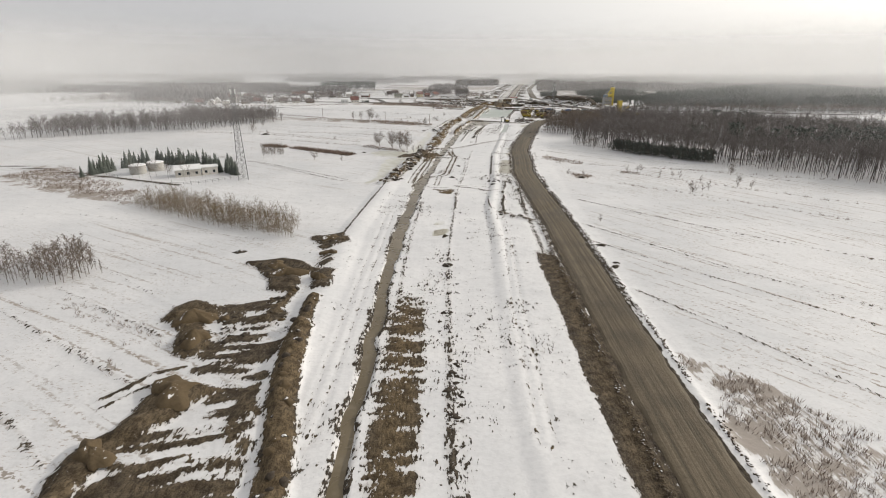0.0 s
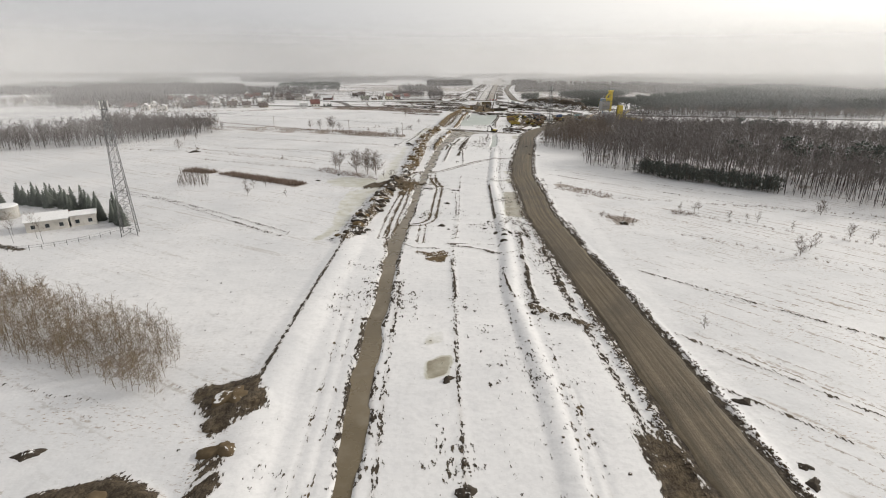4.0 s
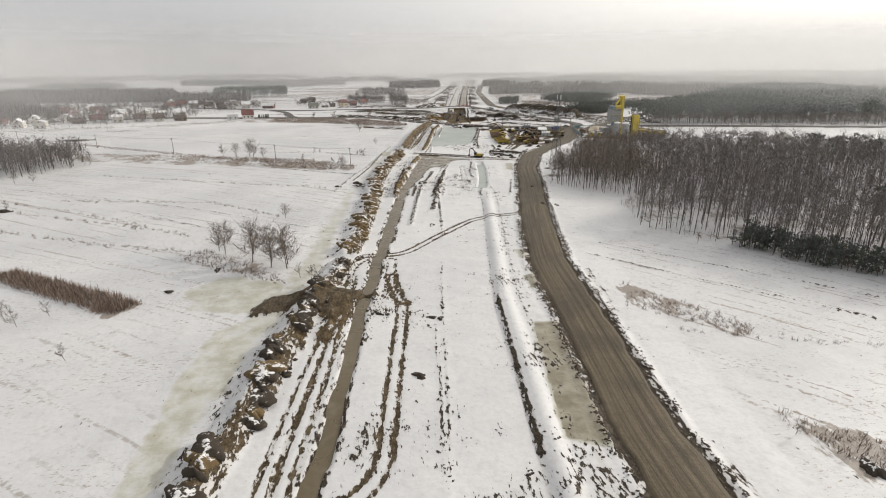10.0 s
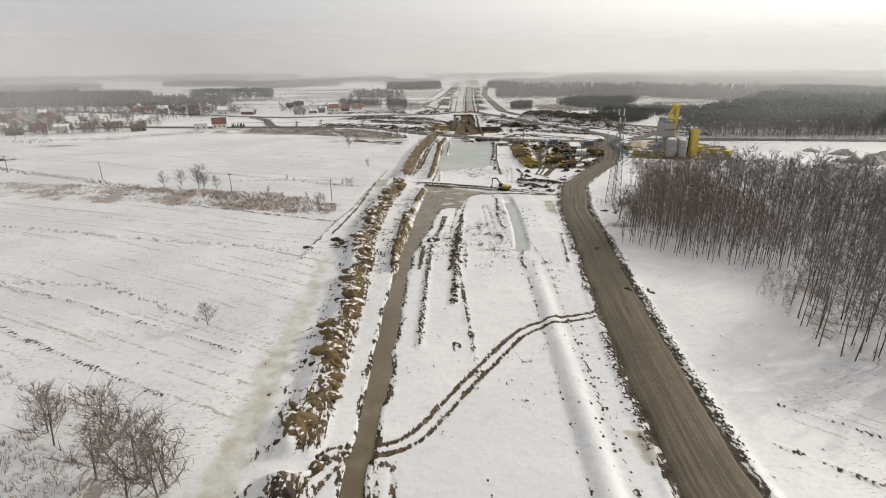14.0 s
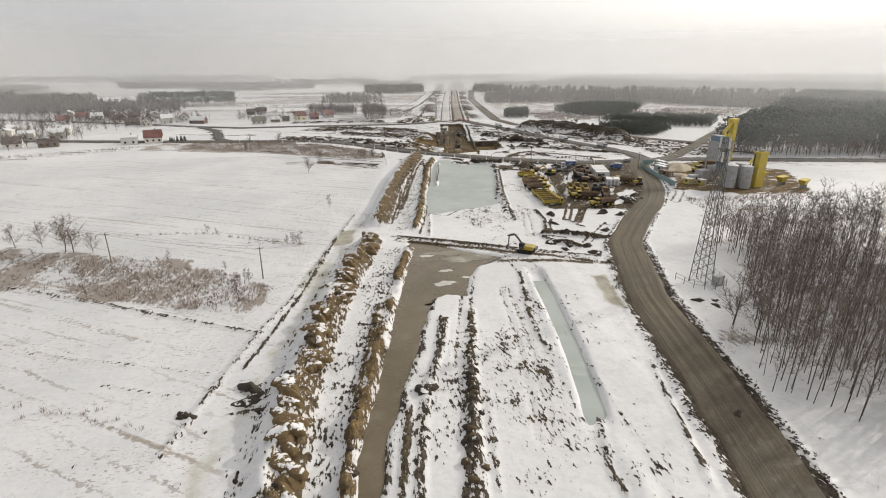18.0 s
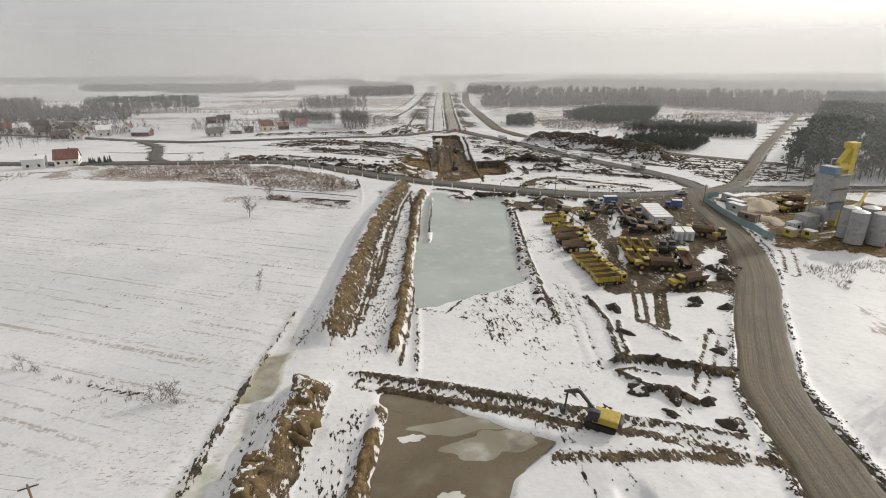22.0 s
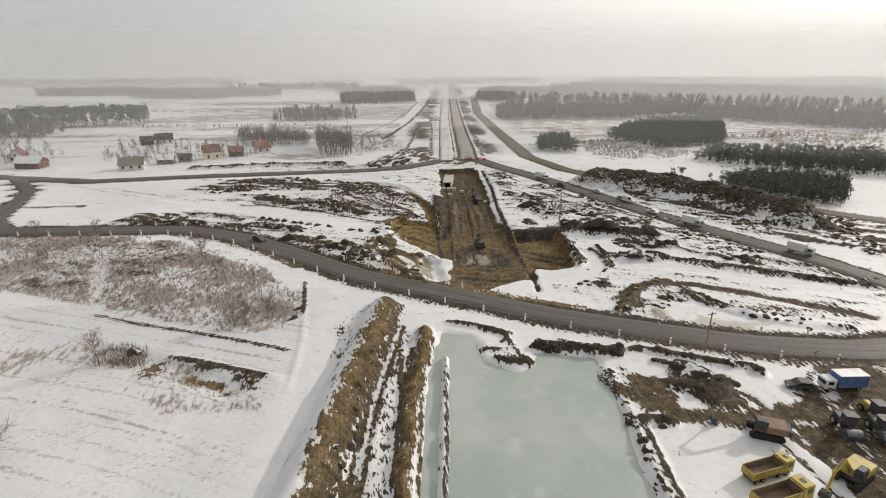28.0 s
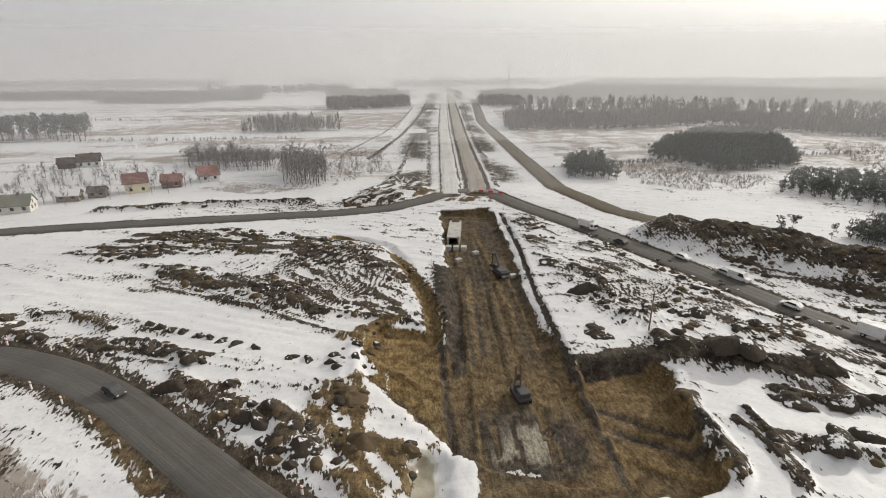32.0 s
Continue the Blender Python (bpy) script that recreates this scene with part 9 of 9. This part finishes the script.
def pole(tall, label, arm=True):
    t = thing("utility_pole", label, "pole", "overhead line poles")
    bm = bmesh.new()
    rod(bm, (0, 0, -0.3), (0, 0, tall), 0.16, 0.11, 8)
    part("post", bm, TIMBER, t)
    if arm:
        part("crossarm", B((-0.9, 0.9, -0.06, 0.06, tall - 0.5, tall - 0.38)), DARK, t)
        for x in (-0.8, 0.0, 0.8):
            bm = bmesh.new()
            rod(bm, (x, 0, tall - 0.38), (x, 0, tall - 0.1), 0.06, 0.04, 6)
            part("insulator", bm, WHITE, t)
    return t


row(pole(8.2, "weathered pole of the overhead line across the fields"), (-52.5, 481.4, 20), (-12, 464.7, 20), (-116.8, 516, 20), (-170, 540, 20), (99.7, 598.4, 10), (104.2, 679, 10), (-230, 566, 20), (146, 575, 10))
wire = bmesh.new()
for (ax, ay), (bx, by) in (((-52.5, 481.4), (-12, 464.7)), ((-116.8, 516), (-52.5, 481.4)), ((-170, 540), (-116.8, 516)), ((-230, 566), (-170, 540))):
    for off in (-0.8, 0.8):
        last = None
        for k in range(9):
            u = k / 8
            q = (ax + (bx - ax) * u + off * 0.35, ay + (by - ay) * u + off, 8.0 - 3.2 * u * (1 - u))
            if last:
                rod(wire, last, q, 0.018, 0.018, 3, False)
            last = q
tagged(part("overhead_wire", wire, DARK), "thin sagging wires between the field poles", "wire")

marker = thing("road_marker", "white roadside marker post with a red band", "marker post", "roadside marker posts")
part("post", B((-0.16, 0.16, -0.09, 0.09, 0, 1.35)), MARKER, marker)
part("band", B((-0.165, 0.165, -0.095, 0.095, 0.9, 1.1)), REDWHITE, marker)
path = smooth_path(MAIN_ROAD[3:16], 9.0)
spots = []
for i in range(1, len(path) - 1):
    d = path[i + 1] - path[i - 1]
    d = d / np.hypot(*d)
    for s in (-1, 1):
        spots.append((float(path[i, 0] + s * d[1] * 4.6), float(path[i, 1] - s * d[0] * 4.6), math.degrees(math.atan2(d[1], d[0]))))
row(marker, *spots)
sign = thing("bend_sign", "red and white bend sign on two posts", "road sign")
part("post", B((-0.7, -0.64, -0.03, 0.03, 0, 1.6), (0.64, 0.7, -0.03, 0.03, 0, 1.6)), STEEL, sign)
board = part("board", B((-0.9, 0.9, -0.05, -0.03, 0.7, 1.5)), WHITE, sign)
for k in range(3):
    part("chevron", B((-0.75 + k * 0.55, -0.5 + k * 0.55, -0.07, -0.05, 0.75, 1.45)), DARK, board)
put(sign, 118, 593.5, 20)
barrier = thing("road_barrier", "red and white barrier across the unfinished carriageway", "barrier")
for k in range(6):
    part("panel", B((k * 2.0, k * 2.0 + 1.9, -0.12, 0.12, 0.1, 0.95)), REDWHITE if k % 2 else WHITE, barrier)
put(barrier, 98, 797, -30, 0.35)


def panel_fence(pts, tall, mat, label, gap=2.5):
    t = thing("fence", label, "fence")
    q = smooth_path(pts, gap)
    for i in range(len(q) - 1):
        (ax, ay), (bx, by) = q[i], q[i + 1]
        z = gz(ax, ay)
        bm = bmesh.new()
        rod(bm, (ax, ay, z - 0.1), (ax, ay, z + tall + 0.1), 0.06, 0.06, 5)
        part("post", bm, GREY, t)
        d = Vector((bx - ax, by - ay, 0))
        s = Vector((-d.y, d.x, 0)).normalized() * 0.03
        a = Vector((ax, ay, z + 0.1)) + d * 0.03
        b = Vector((ax, ay, z + 0.1)) + d * 0.97
        bm = bmesh.new()
        v = [bm.verts.new(p + k + Vector((0, 0, h))) for h in (0, tall) for k in (s, -s) for p in (a, b)]
        for f in ((0, 1, 5, 4), (2, 3, 7, 6), (0, 1, 3, 2), (4, 5, 7, 6), (0, 2, 6, 4), (1, 3, 7, 5)):
            bm.faces.new([v[k] for k in f])
        part("panel", bm, mat, t)
    return t


panel_fence([(160.5, 586), (151.8, 585.4), (146.2, 565), (143, 548.5), (142, 536.9)], 2.1, TEAL, "teal sheet fence round the mixing plant")


def rail_fence(pts, tall, label, gap=3.0, mat=None):
    t = thing("fence", label, "fence")
    q = smooth_path(pts, gap)
    for i in range(len(q)):
        x, y = q[i]
        z = gz(x, y)
        part("post", B((x - 0.05, x + 0.05, y - 0.05, y + 0.05, z - 0.2, z + tall)), mat or STEEL, t)
        if i + 1 < len(q):
            bm = bmesh.new()
            for h in (tall * 0.5, tall * 0.95):
                rod(bm, (x, y, z + h), (q[i + 1][0], q[i + 1][1], gz(*q[i + 1]) + h), 0.03, 0.03, 4)
            part("rail", bm, mat or STEEL, t)
    return t


rail_fence([(104.5, 573.5), (111, 571.6), (119, 571)], 1.1, "thin steel railing between parked machines")
rail_fence([(-163, 246), (-137, 227), (-116, 221), (-104, 228), (-96, 240)], 1.5, "wire fence round the tank compound")
rail_fence([(86, 448), (86.6, 441), (96, 440), (97, 449)], 1.8, "wire fence round the foot of the phone mast")
hut = thing("equipment_cabinet", "grey equipment cabinet at the foot of the phone mast", "cabinet")
part("body", B((-1.1, 1.1, -0.7, 0.7, 0.3, 2.3), bevel=0.04), GREY, hut)
part("plinth", B((-1.2, 1.2, -0.8, 0.8, 0, 0.3)), CONCRETE, hut)
part("door", B((-0.5, 0.5, -0.73, -0.69, 0.4, 2.1)), WHITE, hut)
put(hut, 94, 443.6, 20)
heaps((84.2, 436.5, 1.5, 0.7), (86.6, 433.6, 1.2, 0.6), (88, 436, 1.0, 0.5))

# ---- tank compound ----
for x, y in ((-148, 249), (-143.5, 257)):
    k = thing("water_tank", "round concrete tank with snow on its lid", "tank", "round tanks")
    bm = bmesh.new()
    rod(bm, (0, 0, -0.2), (0, 0, 4.0), 3.7, 3.7, 28)
    part("wall", bm, CONCRETE, k)
    bm = bmesh.new()
    rod(bm, (0, 0, 4.0), (0, 0, 4.35), 3.9, 3.5, 28)
    part("lid", bm, SNOWY, k)
    put(k, x, y, 0)


# ---- houses ----
def house(length, wide, eaves, ridge, wall, roof, label, snow=False, group="village houses", chimney=True):
    t = thing("house", label, "house", group)
    h, w = length / 2, wide / 2
    bm = bmesh.new()
    prism(bm, [(-w, -0.3), (w, -0.3), (w, eaves), (0, ridge), (-w, eaves)], -h, h)
    walls = part("wall", bm, wall, t)
    for s in (-1, 1):
        bm = bmesh.new()
        k = (ridge - eaves) / w
        prism(bm, [(0, ridge + 0.05), (s * (w + 0.5), eaves - 0.5 * k + 0.05), (s * (w + 0.5), eaves - 0.5 * k + 0.27), (0, ridge + 0.27)], -h - 0.4, h + 0.4)
        part("roof", bm, SNOWY if snow and s < 0 else roof, t)
    if chimney:
        part("chimney", B((h * 0.3 - 0.3, h * 0.3 + 0.3, -0.3, 0.3, ridge - 0.8, ridge + 0.9)), BRICK, t)
    n = max(2, int(length / 3.2))
    for s in (-1, 1):
        for i in range(n):
            x = -h + length * (i + 0.5) / n
            if s > 0 and i == 0:
                part("door", B((x - 0.45, x + 0.45, w - 0.03, w + 0.03, 0.1, 2.1)), TIMBER, t)
                continue
            p = part("window", B((x - 0.55, x + 0.55, s * w - 0.03, s * w + 0.03, 1.0, 2.2)), GLASS, t)
            part("sill", B((x - 0.6, x + 0.6, s * w - 0.1, s * w + 0.1, 0.92, 1.0)), WHITE, p)
        for y in (-w * 0.4, w * 0.4):
            part("window", B((s * h - 0.03, s * h + 0.03, y - 0.5, y + 0.5, 1.0, 2.2)), GLASS, t)
        part("window", B((s * h - 0.03, s * h + 0.03, -0.5, 0.5, eaves + 0.1, eaves + 1.2)), GLASS, t)
    return t


put(house(8.5, 7, 4.2, 7.4, CREAM, RED_ROOF, "cream house with a steep brown-red roof", group=""), -35.9, 823.5, 20)
put(house(7.5, 6.5, 2.8, 5.2, BRICK, RED_ROOF, "red brick house with a red roof", group=""), -24.6, 830.5, 10)
put(house(8, 7, 3.0, 6.4, WHITE, RED_ROOF, "white house with a dark red roof", group=""), -12.5, 841, 25)
put(house(10, 7, 3.0, 6.2, WHITE, BROWN_ROOF, "white house with a broad dark roof", group=""), -79, 886.5, 15)
put(house(7, 5.5, 2.6, 5.0, BROWN_ROOF, BROWN_ROOF, "dark timber barn with a dark roof", group="", chimney=False), -88, 883, 15)
put(house(10.5, 7.5, 2.8, 5.8, PLASTER, GREEN_ROOF, "old farmhouse with a mossy green roof", group=""), -66.9, 799, 10)
put(house(7.5, 5, 2.5, 4.2, TIMBER, BROWN_ROOF, "low timber shed with a snowy roof", True, "", False), -55.5, 812, 5)
put(house(6, 4.5, 2.4, 4.0, TIMBER, BROWN_ROOF, "grey timber shed beside a garden", False, "", False), -47.5, 816.5, 8)
put(house(10, 8.5, 3.6, 7.6, PLASTER, RED_ROOF, "grey house with a bright red roof", group=""), -115.8, 703.5, 15)
put(house(9, 7, 4.6, 5.8, WHITE, SNOWY, "white two-storey house with a flat snowy roof", True, ""), -128, 698, 15)
put(house(12, 7, 3.0, 5.4, BRICK, BROWN_ROOF, "long brick barn with a half-snowy roof", True, "", False), -117, 811, -10)
kinds = [house(*a) for a in ((9, 7.5, 3.0, 6.4, PLASTER, BROWN_ROOF, "plastered village house with a brown roof"), (8.5, 7.5, 4.6, 7.2, PLASTER, BROWN_ROOF, "two-storey village house with snow on one roof slope", True), (9.5, 7.5, 3.0, 6.4, WHITE, RED_ROOF, "white village house with a red roof"), (8, 8, 5.0, 6.4, PLASTER, SNOWY, "square village house under a snowy roof", True), (10, 6, 2.6, 4.8, TIMBER, BROWN_ROOF, "low dark village barn"))]
r = random.Random(4)
first = set()


def village(*spots):
    for x, y in spots:
        k = r.randrange(5)
        a = r.choice((15, 105, 20, -70))
        if k not in first:
            first.add(k)
            put(kinds[k], x, y, a)
        else:
            copy_thing(kinds[k], pose(x, y, gz(x, y), 0, 0, a))


village((-142.7, 815.6), (-160.7, 829.7), (-164, 853), (-178, 844), (-194, 859), (-212, 876), (-153, 799), (-166, 806), (-134, 832), (-185, 825), (-205, 838), (-222, 850), (-240, 866), (-225, 824))
village((-238, 690), (-252, 684), (-264, 652), (-285, 660), (-222, 688), (-205, 690), (-190, 692), (-172, 694), (-215, 712), (-232, 715), (-252, 712), (-270, 700), (-290, 690), (-305, 672), (-320, 690), (-300, 715), (-280, 725), (-260, 735))
village((-240, 738), (-218, 736), (-198, 722), (-183, 728), (-325, 720), (-345, 700), (-345, 735), (-312, 745), (-290, 752), (-265, 760), (-245, 765), (-225, 758), (-330, 760), (-360, 750), (-310, 775), (-285, 785), (-262, 790), (-190, 750))
village((-340, 790), (-365, 780), (-300, 805), (-325, 820), (-380, 720), (-400, 760), (-420, 740), (-395, 800), (-440, 780), (-460, 820), (-420, 830), (-370, 825), (-480, 760), (-500, 800))
put(house(11, 8, 3.4, 4.9, PLASTER, RED_ROOF, "pale pump house, snow on one slope of its red-brown roof", True, "", False), -122, 245, 28)
put(house(7, 6, 3.6, 4.2, PLASTER, SNOWY, "low annexe of the pump house", True, "", False), -113.5, 249.5, 28)
wood("garden_trees", [(-330, 650), (-262, 640), (-160, 690), (-170, 750), (-145, 800), (-110, 830), (-150, 880), (-260, 900), (-420, 850), (-480, 760), (-400, 690)], 8.5, GARDEN, (0.4, 0.95), [DARK_TWIG, DARK_TWIG], 300, "leafless garden trees between the village houses", "trees")
wood("garden_trees", [(-60, 800), (-20, 818), (0, 840), (-30, 850), (-95, 870), (-90, 815)], 6, GARDEN, (0.3, 0.75), [DARK_TWIG, DARK_TWIG], 301, "leafless garden trees round scattered houses", "trees")
wood("garden_conifers", [(-105, 700), (-97, 706), (-99, 712), (-108, 708)], 2.6, SPRUCES, (0.35, 0.5), [BARK, NEEDLE], 302, "clipped dark conifer hedge beside a house", "conifers")

# ---- bridge works over the cutting ----
deck = thing("bridge_works", "pale concrete underpass under construction", "bridge")
part("wall", B((-1.9, -1.3, -9, 9, -3, 0.4)), CONCRETE, deck)
part("wall", B((1.3, 1.9, -9, 9, -3, 0.4)), CONCRETE, deck)
part("slab", B((-1.9, 1.9, -9, 6, 0.4, 0.7)), CONCRETE, deck)
for k in range(4):
    part("formwork", B((-4.2 + k * 2.2, -2.6 + k * 2.2, -13.5, -11.5, -3, -0.8), bevel=0.05), CONCRETE, deck)
deck.matrix_world = pose(80.4, 750, 0, 0, 0, -14)
for x, y in ((86.5, 716), (88.5, 715.5), (83, 733), (77, 728)):
    k = thing("material_stack", "stack of pale building material in the cutting", "stack", "material stacks")
    part("load", B((-0.9, 0.9, -0.6, 0.6, 0.1, 1.0), bevel=0.04), CONCRETE, k)
    part("pallet", B((-1.0, 1.0, -0.65, 0.65, 0, 0.1)), TIMBER, k)
    put(k, x, y, 20)

# ---- rubble along the haul road and at the frozen pool ----
def stones(x, y, sizes, seed, label):
    r = np.random.RandomState(seed)
    forms = []
    for _ in range(4):
        v = np.array([(1, 0, 0), (0, 1, 0), (-1, 0, 0), (0, -1, 0), (0, 0, 0.8), (0, 0, -0.5)]) * r.uniform(0.6, 1.2, (6, 1)) * np.array((1, 0.8, 0.8))
        f = np.array([(0, 1, 4), (1, 2, 4), (2, 3, 4), (3, 0, 4), (1, 0, 5), (2, 1, 5), (3, 2, 5), (0, 3, 5)])
        forms.append((v, f, np.zeros(8, int)))
    n = len(x)
    tagged(new("rubble", merged("rubble", forms, x, y, gzs(x, y) + 0.03, r.uniform(*sizes, n), r.uniform(0, 6.28, n), r.randint(0, 4, n), [STONE])), label, "rubble", kind="stuff")


STONE = soil_material("frozen_clods", (0.05, 0.038, 0.028), (0.15, 0.118, 0.088), 1.12)
r = np.random.RandomState(55)
for side in (-1, 1):
    y = r.uniform(40, 560, 3000)
    x = dirt_road_x(y) + side * (6.0 + np.abs(r.normal(0, 0.55, 3000)))
    keep = rough_noise(x, y, 9, 56) > 0.42
    stones(x[keep], y[keep], (0.12, 0.36), 57 + side, "clods and stones pushed up along the haul road")
x, y = r.normal(76.6, 1.7, 330), r.normal(593.6, 1.5, 330)
stones(x, y, (0.15, 0.4), 60, "pale rubble tipped at the edge of the frozen pool")
y = r.uniform(50, 250, 600)
x = mid_x(y) + r.normal(0, 0.7, 600)
keep = rough_noise(x, y, 7, 58) > 0.56
stones(x[keep], y[keep], (0.1, 0.32), 61, "scattered dark clods along the middle of the roadbed")
y = r.uniform(120, 470, 700)
x = ridge_x(y) + r.normal(3.2, 2.6, 700)
keep = rough_noise(x, y, 10, 59) > 0.54
stones(x[keep], y[keep], (0.1, 0.4), 62, "scattered dark clods on the snowy roadbed")

# ---- loose lumps of dug soil in the churned ground ----
def lump(seed):
    """A low rough dome of frozen soil."""
    r = random.Random(seed)
    v, f, seg = [(0, 0, 0.55 * r.uniform(0.7, 1.2))], [], 9
    for k, (rad, z) in enumerate(((0.45, 0.42), (0.85, 0.16), (1.05, -0.25))):
        for j in range(seg):
            t = 6.2832 * (j + 0.5 * k) / seg
            q = rad * r.uniform(0.75, 1.25)
            v.append((q * math.cos(t) * 1.25, q * math.sin(t) * 0.85, z * r.uniform(0.6, 1.3)))
    for j in range(seg):
        n = (j + 1) % seg
        f.append((0, 1 + j, 1 + n))
        for k in (0, 1):
            a, b = 1 + k * seg, 1 + (k + 1) * seg
            f += [(a + j, b + j, b + n), (a + j, b + n, a + n)]
    return np.array(v, float), np.array(f), np.zeros(len(f), int)


LUMPS = [lump(700 + i) for i in range(6)]
r = np.random.RandomState(71)
px, py, ps = [], [], []
for i, (pts, tall, cover, tan, turn) in enumerate(PATCHES):
    if tall < 0.45 or cover > 0.7:
        continue
    x, y = scatter(pts, 2.1, 720 + i)
    keep = (rough_noise(x, y, 8, 730 + i) > 0.66 - 0.35 * cover) & (r.rand(len(x)) < 0.75)
    px.append(x[keep])
    py.append(y[keep])
    ps.append(r.uniform(0.35, 1.25, keep.sum()) * (0.8 + 0.25 * min(tall, 1.6)))
for pts, half, tall, cover, tan in RIDGES:
    if tall < 0.45 or half < 0.85:
        continue
    q = smooth_path(pts, 1.5)
    keep = r.rand(len(q)) < 0.7
    px.append(q[keep, 0] + r.normal(0, half * 0.45, keep.sum()))
    py.append(q[keep, 1] + r.normal(0, half * 0.45, keep.sum()))
    ps.append(r.uniform(0.35, 1.0, keep.sum()) * min(1.3, 0.6 + half * 0.2))
y = r.uniform(226, 470, 70)
px.append(bank_x(y) + r.normal(1.0, 1.7, len(y)))
py.append(y)
ps.append(r.uniform(0.35, 1.2, len(y)))
px, py, ps = np.concatenate(px), np.concatenate(py), np.concatenate(ps)
for i, (mat, pick, label) in enumerate(((DARK_SOIL, r.rand(len(px)) < 0.65, "dark frozen lumps of dug soil in the snow"), (TAN_SOIL, None, "brown lumps of dug soil in the snow"))):
    if pick is None:
        pick = ~first_pick
    first_pick = pick
    x, y = px[pick], py[pick]
    n = len(x)
    tagged(new("soil_lumps", merged("soil_lumps", LUMPS, x, y, gzs(x, y) - 0.05, ps[pick], r.uniform(0, 6.28, n), r.randint(0, 6, n), [mat])), label, "soil", kind="stuff")
